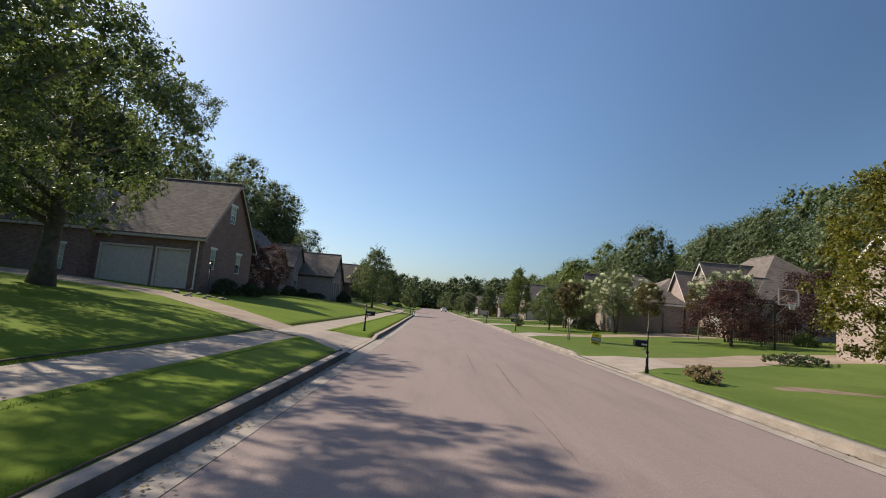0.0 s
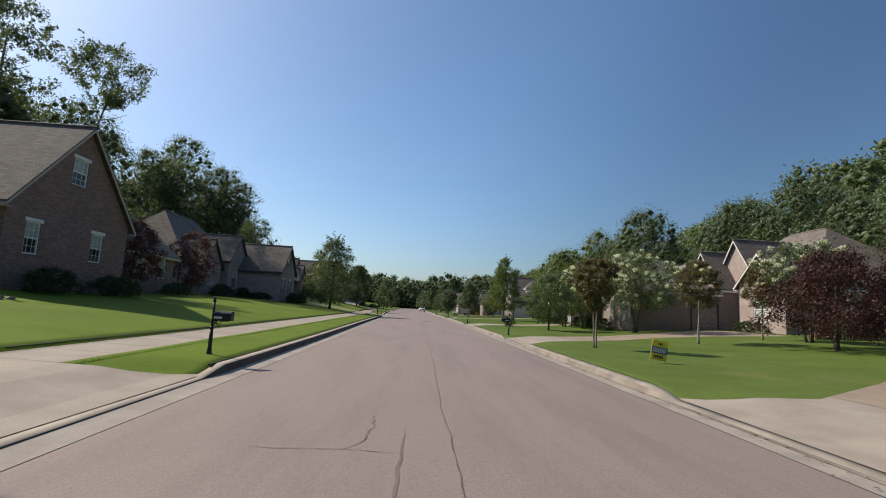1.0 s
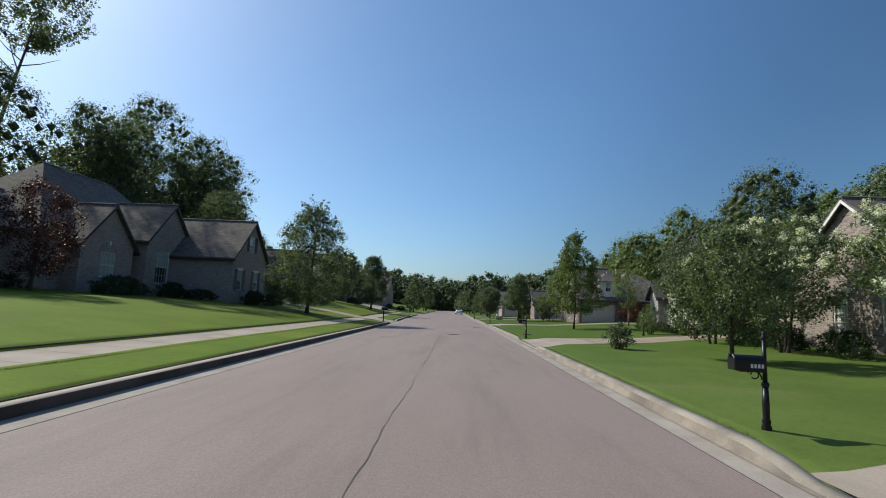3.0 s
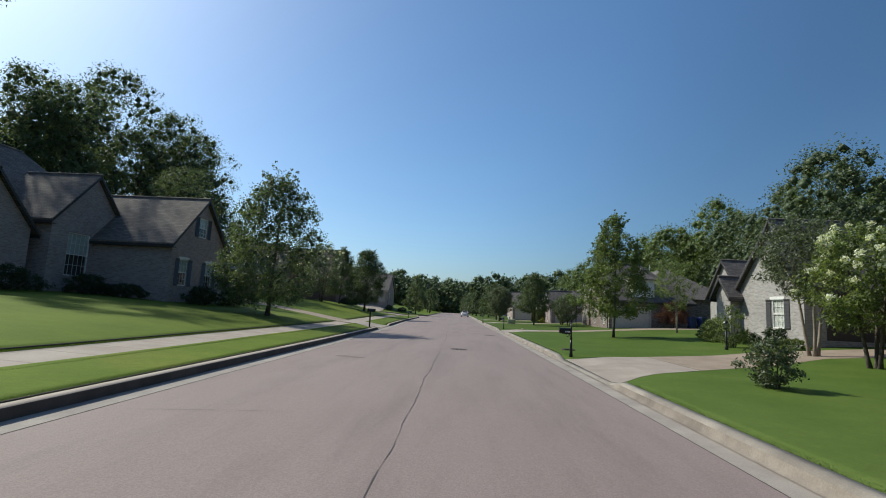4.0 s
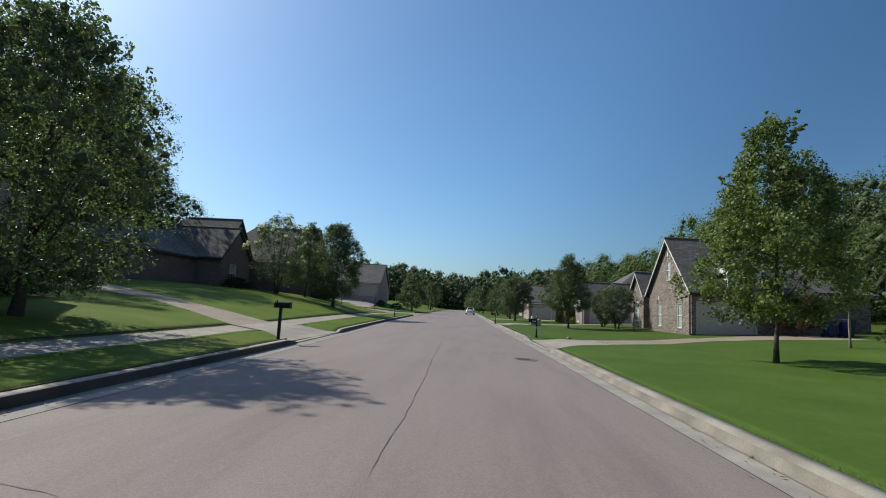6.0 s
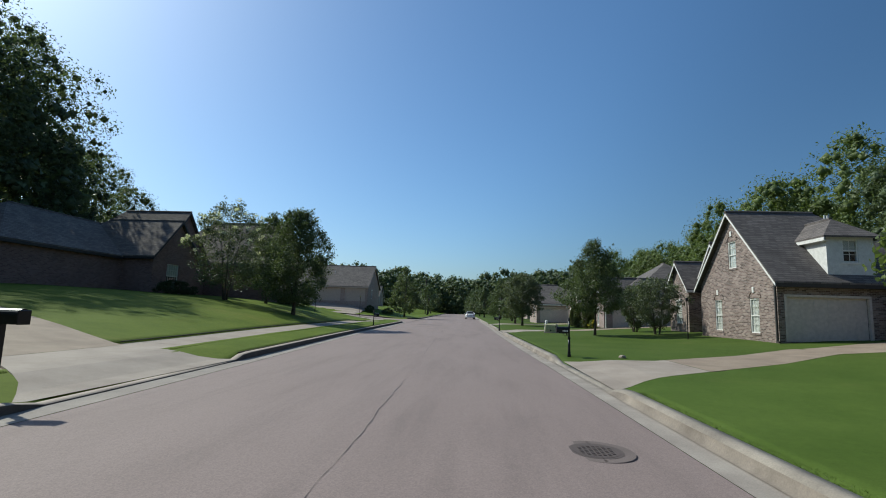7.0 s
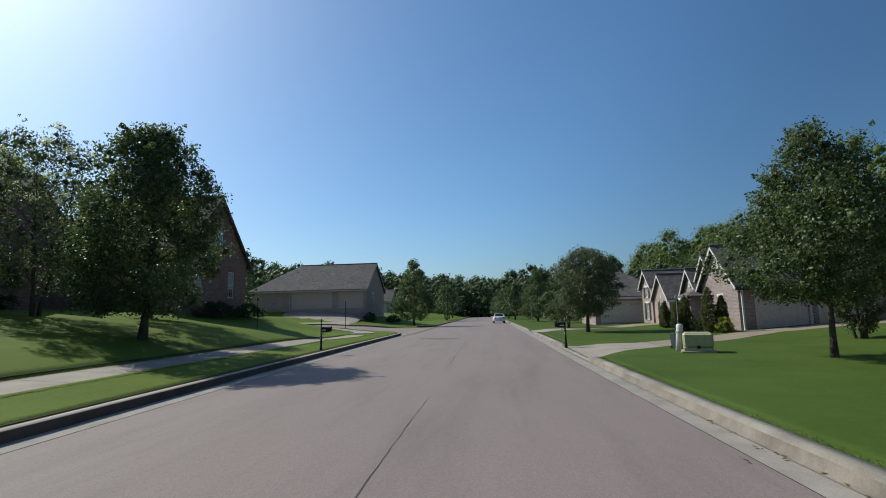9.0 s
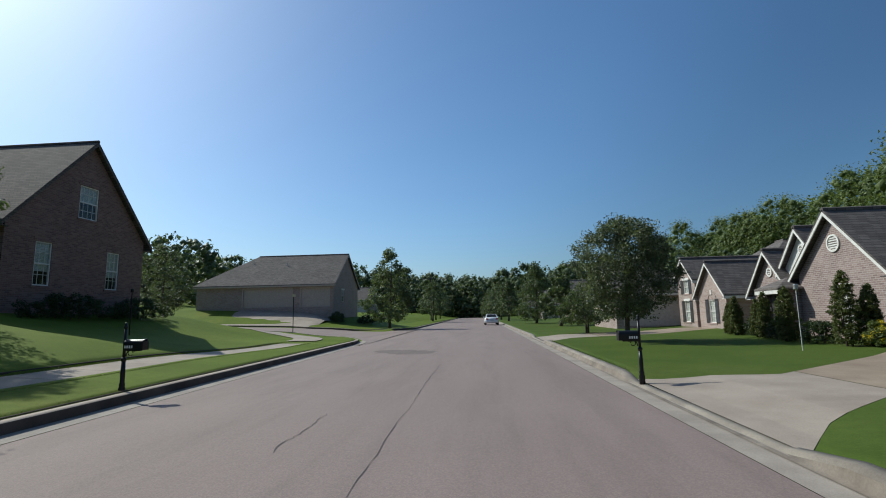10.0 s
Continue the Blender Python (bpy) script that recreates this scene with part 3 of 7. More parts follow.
# side street with its two rounded corners
def side_street():
    verts, faces = [], []
    xs = np.concatenate([np.arange(-5, -30, -1.0), np.arange(-30, -90, -4.0)])
    for x in xs:
        yc = SIDE_Y + 0.08 * (-6 - x)
        for u in np.linspace(-1, 1, 9):
            flare = SIDE_R * (1 - math.sqrt(max(0, 1 - min(1, max(0, (x + 6 + SIDE_R) / SIDE_R)) ** 2)))
            y = yc + u * (SIDE_HALF + flare)
            edge = float(kerb_left(y))
            xx = min(x, edge + 0.6) if x > -6 else x
            z = 0.035 * (1 - u * u) + (zland(xx, yc) - 0.13) * float(smooth(0.0, 7.0, edge - xx)) - 0.02
            verts.append((xx, y, z))
    n = len(xs)
    idx = np.arange(n * 9).reshape(n, 9)
    f = np.stack([idx[:-1, :-1], idx[:-1, 1:], idx[1:, 1:], idx[1:, :-1]], -1).reshape(-1, 4)
    ob = from_mesh("side_street", mesh_np("side_street", verts, f[:, ::-1]), "asphalt", None, "", True)
    tagged(ob, "asphalt side street rising away between lawns", "road", kind="structure")
    for side in (-1, 1):
        pts = []
        yk = SIDE_Y + side * (SIDE_HALF + SIDE_R)
        x0 = float(kerb_left(yk))
        for a in np.linspace(0, math.pi / 2, 14):
            pts.append((x0 - SIDE_R * (1 - math.cos(a)), yk - side * SIDE_R * math.sin(a)))
        for x in np.arange(x0 - SIDE_R - 1.5, -80, -2.0):
            pts.append((x, SIDE_Y + 0.08 * (-6 - x) + side * SIDE_HALF))
        bmk, bmg, bmf = bmesh.new(), bmesh.new(), bmesh.new()
        rk, rg, rf = [], [], []
        for i, (x, y) in enumerate(pts):
            a, b = Vector(pts[max(i - 1, 0)]), Vector(pts[min(i + 1, len(pts) - 1)])
            d = (b - a).normalized()
            nrm = Vector((d.y, -d.x)) * (1 if side < 0 else -1)
            if nrm.y * side > 0 and i > 6:
                nrm = -nrm
            if i <= 6 and nrm.x < 0:
                nrm = -nrm
            z = (zland(x, y) - 0.13) * float(smooth(0.0, 7.0, float(kerb_left(y)) - x))
            rk.append([bmk.verts.new((x + nrm.x * o, y + nrm.y * o, z + h)) for o, h in ((0.004, 0.138), (-0.012, 0.15), (-KERB_W, 0.156), (-KERB_W - 0.01, -0.2))])
            rf.append([bmf.verts.new((x + nrm.x * o, y + nrm.y * o, z + h)) for o, h in ((0.03, -0.06), (0.014, 0.11), (0.004, 0.138))])
            rg.append([bmg.verts.new((x + nrm.x * o, y + nrm.y * o, z + h)) for o, h in ((0.01, -0.004), (GUTTER, 0.006))])
        for rows, bm in ((rk, bmk), (rg, bmg), (rf, bmf)):
            for r0, r1 in zip(rows, rows[1:]):
                for k in range(len(r0) - 1):
                    bm.faces.new((r0[k], r0[k + 1], r1[k + 1], r1[k]))
        kerb = tagged(from_bm("kerb", bmk, "concrete"), "weathered concrete kerb rounding the street corner", "kerb", kind="structure")
        # corner kerbs carry the same painted shade on their face
        from_bm("face", bmf, "shaded_kerb_face", kerb)
        tagged(from_bm("gutter", bmg, "gutter"), "pale concrete gutter rounding the street corner", "gutter", kind="structure")


side_street()


# driveways: a pale concrete mouth, then tan exposed aggregate up to the garage
def driveway(d, side, label):
    y0, y1, xe = d[:3]
    root = tagged(thing("driveway", (0, 0, 0), label, "driveway", "driveways", "structure"))
    edge = float(kerb_left((y0 + y1) / 2)) - KERB_W + 0.01 if side < 0 else float(tar_right((y0 + y1) / 2)) + GUTTER + KERB_W - 0.01
    for name, mat, a, b in (("apron", "concrete", edge, edge + side * APRON), ("drive", "aggregate", edge + side * (APRON + 0.03), xe)):
        verts, n = [], max(8, int(abs(b - a) / 0.4))
        for x in np.linspace(a, b, n):
            run = abs(x - edge)
            lo, hi = (float(q) for q in drive_edges(d, run, abs(xe - edge)))
            for k in range(11):
                y = lo + (hi - lo) * min(8, max(0, k - 1)) / 8
                verts.append((x, y, float(drive_z(np.float64(x), np.float64(y), side)) - (0.11 if k in (0, 10) else 0.0)))
        idx = np.arange(n * 11).reshape(n, 11)
        f = np.stack([idx[:-1, :-1], idx[:-1, 1:], idx[1:, 1:], idx[1:, :-1]], -1).reshape(-1, 4)
        me = mesh_np(name, verts, f if side > 0 else f[:, ::-1])
        me.polygons.foreach_set("use_smooth", [False] * len(me.polygons))
        from_mesh(name, me, mat, root)


for d in DRIVES_RIGHT:
    driveway(d, 1, "pale concrete driveway mouth leading to tan aggregate drive")
for d in DRIVES_LEFT:
    driveway(d, -1, "pale concrete mouth and tan aggregate drive climbing to the garage")


# concrete drive from the side street up to the long low house
def side_drive():
    xs, us = np.linspace(-27.0, -15.9, 24), np.linspace(0, 1, 14)
    verts = []
    for u in us:
        for x in xs:
            y0 = SIDE_Y + 0.08 * (-6 - x) + SIDE_HALF + KERB_W
            y = y0 + (149.95 - y0) * u
            edge = x in (xs[0], xs[-1])
            verts.append((x, y, zland(x, y) + (0.035 if not edge else -0.05)))
    idx = np.arange(len(us) * len(xs)).reshape(len(us), len(xs))
    f = np.stack([idx[:-1, :-1], idx[:-1, 1:], idx[1:, 1:], idx[1:, :-1]], -1).reshape(-1, 4)
    tagged(from_mesh("driveway", mesh_np("driveway", verts, f), "concrete"), "wide pale concrete drive before two garage doors", "driveway", "driveways", "structure")


side_drive()


# footpath: concrete slabs with open joints along the left verge
def footpath():
    root = thing("footpath", (0, 0, 0), "pale concrete footpath of square slabs between lawns", "footpath", "", "structure")
    y = -24.0
    while y < 120.8:
        verts = []
        for yy in (y + 0.008, y + 1.52 - 0.008):
            l = float(kerb_left(yy)) - KERB_W
            for d in (WALK_NEAR, WALK_FAR):
                z = zland(l - d, yy) - 0.045
                verts += [(l - d, yy, z - 0.09), (l - d, yy, z)]
        f = [(1, 3, 7, 5), (0, 1, 5, 4), (3, 2, 6, 7), (0, 2, 3, 1), (5, 7, 6, 4)]
        me = bpy.data.meshes.new("slab")
        me.from_pydata(verts, [], [q[::-1] for q in f])
        from_mesh("slab", me, "concrete", root)
        y += 1.52
    # the bend round the street corner
    bm, rows = bmesh.new(), []
    for a in np.linspace(0, math.pi / 2, 12):
        row = []
        for d in (WALK_NEAR, (WALK_NEAR + WALK_FAR) / 2, WALK_FAR):
            cy0 = SIDE_Y - SIDE_HALF - SIDE_R
            cx0 = float(kerb_left(cy0)) - SIDE_R
            px, py = cx0 + (SIDE_R - KERB_W - d) * math.cos(a), cy0 + (SIDE_R - KERB_W - d) * math.sin(a)
            row.append(bm.verts.new((px, py, zland(px, py) + 0.04)))
        rows.append(row)
    for x in np.arange(-17, -60, -3.0):
        yy = SIDE_Y + 0.08 * (-6 - x) - SIDE_HALF - WALK_NEAR - KERB_W
        rows.append([bm.verts.new((x, yy - o, zland(x, yy - o) + 0.04)) for o in (0, 0.8, 1.6)])
    for r0, r1 in zip(rows, rows[1:]):
        for k in range(2):
            bm.faces.new((r0[k], r1[k], r1[k + 1], r0[k + 1]))
    bmesh.ops.recalc_face_normals(bm, faces=bm.faces)
    part("bend", bm, "concrete", root)


footpath()


# cut turf edges where the lawn stands above: dark soil at the footpath, painted overhang shade at the kerb
def turf_edge(off, rise, stop, label):
    ys = np.arange(-24.0, stop, 0.4)
    lawn = [not bool(in_drive(np.float64(float(kerb_left(y)) - KERB_W - off), np.float64(y), 0.15)) for y in ys]
    k = 0
    while k < len(ys):
        e = k
        while e < len(ys) and lawn[e]:
            e += 1
        if e - k > 3:
            def section(y):
                l = float(kerb_left(y)) - KERB_W - off
                z, w = zland(l - 0.05, y), 0.014 * noise.noise(Vector((y * 1.7, off, 5)))
                return [(l - w, z - 0.08), (l - 0.006 - w, z + rise), (l - 0.033 - w, z + rise + 0.008), (l - 0.065 - w, z - 0.03)]
            tagged(strip("turf_edge", ys[k:e], section, "turf_soil_shade"), label, "lawn edge", kind="structure")
        k = e + 1


turf_edge(3.452, 0.014, 120.8, "dark soil edge of cut turf along the footpath")
# dark strip standing in for the shadow under the grass along the kerb
turf_edge(0.004, 0.006, 121.0, "dark ragged strip painted as the shade of turf overhanging the kerb")


# ---- houses ----
class House:
    """A brick house: an Empty at its base that carries walls, roofs, windows and doors."""

    def __init__(self, x, y, z, label):
        self.base = Vector((x, y, z))
        self.root = thing("house", (x, y, z), label, "house", "houses along the street")

    def put(self, name, bm, mat, parent=None, label="", smooth_shade=False):
        bmesh.ops.translate(bm, verts=bm.verts, vec=-self.base)
        return from_bm(name, bm, mat, parent or self.root, label, smooth_shade)


def face_point(face, plane, u, z, out):
    """A point of a wall's face: u along it, z up, out from it."""
    if face == "x1":
        return Vector((plane + out, u, z))
    if face == "x0":
        return Vector((plane - out, u, z))
    if face == "y0":
        return Vector((u, plane - out, z))
    return Vector((u, plane + out, z))


def face_box(bm, face, plane, u0, u1, z0, z1, o0, o1):
    a, b = face_point(face, plane, u0, z0, o0), face_point(face, plane, u1, z1, o1)
    lo, hi = [min(p, q) for p, q in zip(a, b)], [max(p, q) for p, q in zip(a, b)]
    return add_box(bm, lo[0], hi[0], lo[1], hi[1], lo[2], hi[2])


def add_wall(bm, face, plane, u0, u1, zb, top, holes, thick=0.22):
    """A wall with real openings; top: knots (u, z) of its upper edge."""
    tu, tz = [k[0] for k in top], [k[1] for k in top]
    cuts = sorted({u0, u1, *[u for u in tu if u0 < u < u1], *[h[0] for h in holes], *[h[1] for h in holes]})
    for out in (0.0, -thick):
        for a, b in zip(cuts, cuts[1:]):
            z = zb
            for h in sorted([h for h in holes if h[0] <= a + 1e-6 and h[1] >= b - 1e-6], key=lambda h: h[2]) + [None]:
                za, zc = (h[2], h[2]) if h else (float(np.interp(a, tu, tz)), float(np.interp(b, tu, tz)))
                quad = [face_point(face, plane, u, zz, out) for u, zz in ((a, z), (b, z), (b, zc), (a, za))]
                bm.faces.new([bm.verts.new(p) for p in quad])
                if h:
                    z = h[3]
    for h in holes:
        ring = ((h[0], h[2]), (h[1], h[2]), (h[1], h[3]), (h[0], h[3]))
        for (ua, za), (ub, zc) in zip(ring, ring[1:] + ring[:1]):
            bm.faces.new([bm.verts.new(face_point(face, plane, *p)) for p in ((ua, za, 0), (ub, zc, 0), (ub, zc, -thick), (ua, za, -thick))])
    bmesh.ops.remove_doubles(bm, verts=bm.verts, dist=0.0005)


def add_folds(bm, face, plane, u0, u1, line):
    """A folded sheet (louvres, blinds): line gives (z, out), swept along the wall."""
    rows = [[bm.verts.new(face_point(face, plane, u, z, o)) for u in (u0, u1)] for z, o in line]
    for r0, r1 in zip(rows, rows[1:]):
        bm.faces.new((r0[0], r0[1], r1[1], r1[0]))


def add_window(h, face, plane, u0, u1, z0, z1, style="sash", frame_mat="white_paint", shutters="", lintel="white_paint", sill="brick"):
    bm = bmesh.new()
    w = 0.055
    rings = [[bm.verts.new(face_point(face, plane, u, z, o)) for u, z in ((u0 + k, z0 + k), (u1 - k, z0 + k), (u1 - k, z1 - k), (u0 + k, z1 - k))] for k, o in ((0, -0.1), (0, -0.03), (w, -0.03), (w, -0.1))]
    for r0, r1 in zip(rings, rings[1:]):
        for k in range(4):
            bm.faces.new((r0[k], r0[(k + 1) % 4], r1[(k + 1) % 4], r1[k]))
    bmesh.ops.recalc_face_normals(bm, faces=bm.faces)
    win = h.put("window", bm, frame_mat, None, "white sash window with small panes and closed blinds")
    zm = (z0 + z1) / 2
    h.put("meeting_rail", face_box(bmesh.new(), face, plane, u0 + w, u1 - w, zm - 0.03, zm + 0.03, -0.095, -0.04), frame_mat, win)
    n = max(2, round((u1 - u0) / 0.3))
    rows = 4 if z1 - z0 > 1.2 else 3
    for i in range(1, n):
        u = u0 + (u1 - u0) * i / n
        h.put("muntin", face_box(bmesh.new(), face, plane, u - 0.01, u + 0.01, z0 + w, z1 - w, -0.074, -0.062), frame_mat, win)
    for j in range(1, rows):
        z = z0 + (z1 - z0) * j / rows
        if abs(z - zm) > 0.04:
            h.put("muntin", face_box(bmesh.new(), face, plane, u0 + w, u1 - w, z - 0.01, z + 0.01, -0.075, -0.06), frame_mat, win)
    bm = bmesh.new()
    face_box(bm, face, plane, u0 + w - 0.01, u1 - w + 0.01, z0 + w - 0.01, z1 - w + 0.01, -0.082, -0.076)
    pane = h.put("pane", bm, "glass", win)
    pane.visible_shadow = False
    bm = bmesh.new()
    low = z0 + (z1 - z0) * (0.33 if style == "blind" else 0.52 if style == "half" or (face == "x1" and style == "sash") else 0.02)
    n = int((z1 - low) / 0.06)
    add_folds(bm, face, plane, u0 + 0.03, u1 - 0.03, [(low + (z1 - 0.02 - low) * (i // 2 + i % 2 * 0.9) / n, -0.11 if i % 2 else -0.095) for i in range(2 * n)])
    h.put("blind", bm, "blind", win)
    bm = bmesh.new()
    face_box(bm, face, plane, u0 - 0.3, u1 + 0.3, z0 - 0.3, z1 + 0.3, -0.5, -0.44)
    h.put("room_wall", bm, "interior", win)
    bm = bmesh.new()
    face_box(bm, face, plane, u0 - 0.08, u1 + 0.08, z0 - 0.09, z0 - 0.002, -0.06, 0.035)
    h.put("sill", bm, h.wall if sill == "brick" else sill, win)
    if lintel:
        bm = bmesh.new()
        if style == "arch":
            c, r = (u0 + u1) / 2, (u1 - u0) / 2 + 0.02
            for i in range(9):
                a0, a1 = math.pi * i / 9 + 0.02, math.pi * (i + 1) / 9 - 0.02
                q = [(c + rr * math.cos(a), z1 + 0.02 + rr * 0.75 * math.sin(a)) for a, rr in ((a0, r), (a1, r), (a1, r + 0.2), (a0, r + 0.2))]
                front = [bm.verts.new(face_point(face, plane, u, z, 0.03)) for u, z in q]
                back = [bm.verts.new(face_point(face, plane, u, z, -0.02)) for u, z in q]
                bm.faces.new(front)
                for k in range(4):
                    bm.faces.new((front[k], back[k], back[(k + 1) % 4], front[(k + 1) % 4]))
            h.put("arch", bm, h.wall, win)
            bm = bmesh.new()
            face_box(bm, face, plane, c - 0.08, c + 0.08, z1 + r * 0.75 - 0.02, z1 + r * 0.75 + 0.26, -0.02, 0.05)
            h.put("keystone", bm, "white_paint", win)
        else:
            face_box(bm, face, plane, u0 - 0.1, u1 + 0.1, z1 + 0.002, z1 + 0.16, -0.04, 0.025)
            h.put("lintel", bm, h.wall if lintel == "brick" else lintel, win)
    if shutters:
        for a, b in ((u0 - 0.46, u0 - 0.04), (u1 + 0.04, u1 + 0.46)):
            bm = bmesh.new()
            zig = [(z0 - 0.02, 0.002), (z0 - 0.02, 0.034), (z0 + 0.06, 0.034)]
            for k in range(int((z1 - z0 - 0.12) / 0.07)):
                zig += [(z0 + 0.06 + k * 0.07, 0.04), (z0 + 0.06 + (k + 1) * 0.07, 0.016)]
            zig += [(z1 - 0.05, 0.034), (z1 + 0.02, 0.034), (z1 + 0.02, 0.002)]
            add_folds(bm, face, plane, a, b, zig)
            h.put("shutter", bm, shutters, None, "dark louvred shutter")


def add_garage(h, face, plane, u0, u1, z0, z1, mat="garage_paint", lights=False):
    bm = bmesh.new()
    face_box(bm, face, plane, u0 + 0.01, u1 - 0.01, z0, z1 - 0.01, -0.19, -0.15)
    door = h.put("garage_door", bm, mat, None, "closed pale sectional garage door with raised panels")
    rows, cols = 4, max(4, round((u1 - u0) / 0.6))
    for j in range(rows):
        za, zb = z0 + (z1 - z0) * j / rows + 0.01, z0 + (z1 - z0) * (j + 1) / rows - 0.01
        bm = bmesh.new()
        face_box(bm, face, plane, u0 + 0.02, u1 - 0.02, za, zb, -0.15, -0.135)
        for i in range(cols):
            ua, ub = u0 + (u1 - u0) * i / cols + 0.07, u0 + (u1 - u0) * (i + 1) / cols - 0.07
            face_box(bm, face, plane, ua, ub, za + 0.09, zb - 0.09, -0.135, -0.122)
        h.put("section", bm, mat, door)
        if lights and j == rows - 1:
            bm = bmesh.new()
            for i in range(cols):
                ua, ub = u0 + (u1 - u0) * i / cols + 0.07, u0 + (u1 - u0) * (i + 1) / cols - 0.07
                face_box(bm, face, plane, ua, ub, za + 0.1, zb - 0.1, -0.121, -0.115)
            h.put("door_lights", bm, "glass", door)
    bm = bmesh.new()
    face_box(bm, face, plane, u0 - 0.1, u0 + 0.01, z0, z1 + 0.1, -0.12, 0.02)
    face_box(bm, face, plane, u1 - 0.01, u1 + 0.1, z0, z1 + 0.1, -0.12, 0.02)
    face_box(bm, face, plane, u0 + 0.01, u1 - 0.01, z1 - 0.01, z1 + 0.1, -0.12, 0.02)
    h.put("door_frame", bm, mat, door)


def add_door(h, face, plane, u0, u1, z0, z1):
    bm = bmesh.new()
    face_box(bm, face, plane, u0, u1, z0, z1, -0.18, -0.13)
    for a, b in ((0.12, 0.46), (0.54, 0.88)):
        for c, d in ((0.06, 0.4), (0.46, 0.94)):
            face_box(bm, face, plane, u0 + (u1 - u0) * a, u0 + (u1 - u0) * b, z0 + (z1 - z0) * c, z0 + (z1 - z0) * d, -0.13, -0.115)
    door = h.put("front_door", bm, "dark_paint", None, "dark panelled front door")
    bm = bmesh.new()
    face_box(bm, face, plane, u1 - 0.14, u1 - 0.09, z0 + 0.95, z0 + 1.1, -0.13, -0.06)
    h.put("handle", bm, "galvanised", door)


def add_vent(h, face, plane, u, z, r):
    bm = bmesh.new()
    ring = [(u + r * math.cos(a), z + r * math.sin(a)) for a in (2 * math.pi * k / 20 for k in range(20))]
    inner = [(u + (r - 0.07) * math.cos(a), z + (r - 0.07) * math.sin(a)) for a in (2 * math.pi * k / 20 for k in range(20))]
    f0 = [bm.verts.new(face_point(face, plane, *p, 0.05)) for p in ring]
    f1 = [bm.verts.new(face_point(face, plane, *p, 0.05)) for p in inner]
    b0 = [bm.verts.new(face_point(face, plane, *p, 0.0)) for p in ring]
    b1 = [bm.verts.new(face_point(face, plane, *p, 0.005)) for p in inner]
    for k in range(20):
        j = (k + 1) % 20
        bm.faces.new((f0[k], f0[j], f1[j], f1[k]))
        bm.faces.new((f0[k], b0[k], b0[j], f0[j]))
        bm.faces.new((f1[k], f1[j], b1[j], b1[k]))
    vent = h.put("vent", bm, "white_paint", None, "round white louvred gable vent")
    n = int(2 * r / 0.09)
    for k in range(n):
        zz = z - r + 0.08 + k * 0.09
        half = math.sqrt(max(0.0, (r - 0.07) ** 2 - (zz - z) ** 2))
        if half > 0.06:
            bm = bmesh.new()
            face_box(bm, face, plane, u - half, u + half, zz - 0.025, zz + 0.025, 0.006, 0.03)
            h.put("slat", bm, "white_paint", vent)


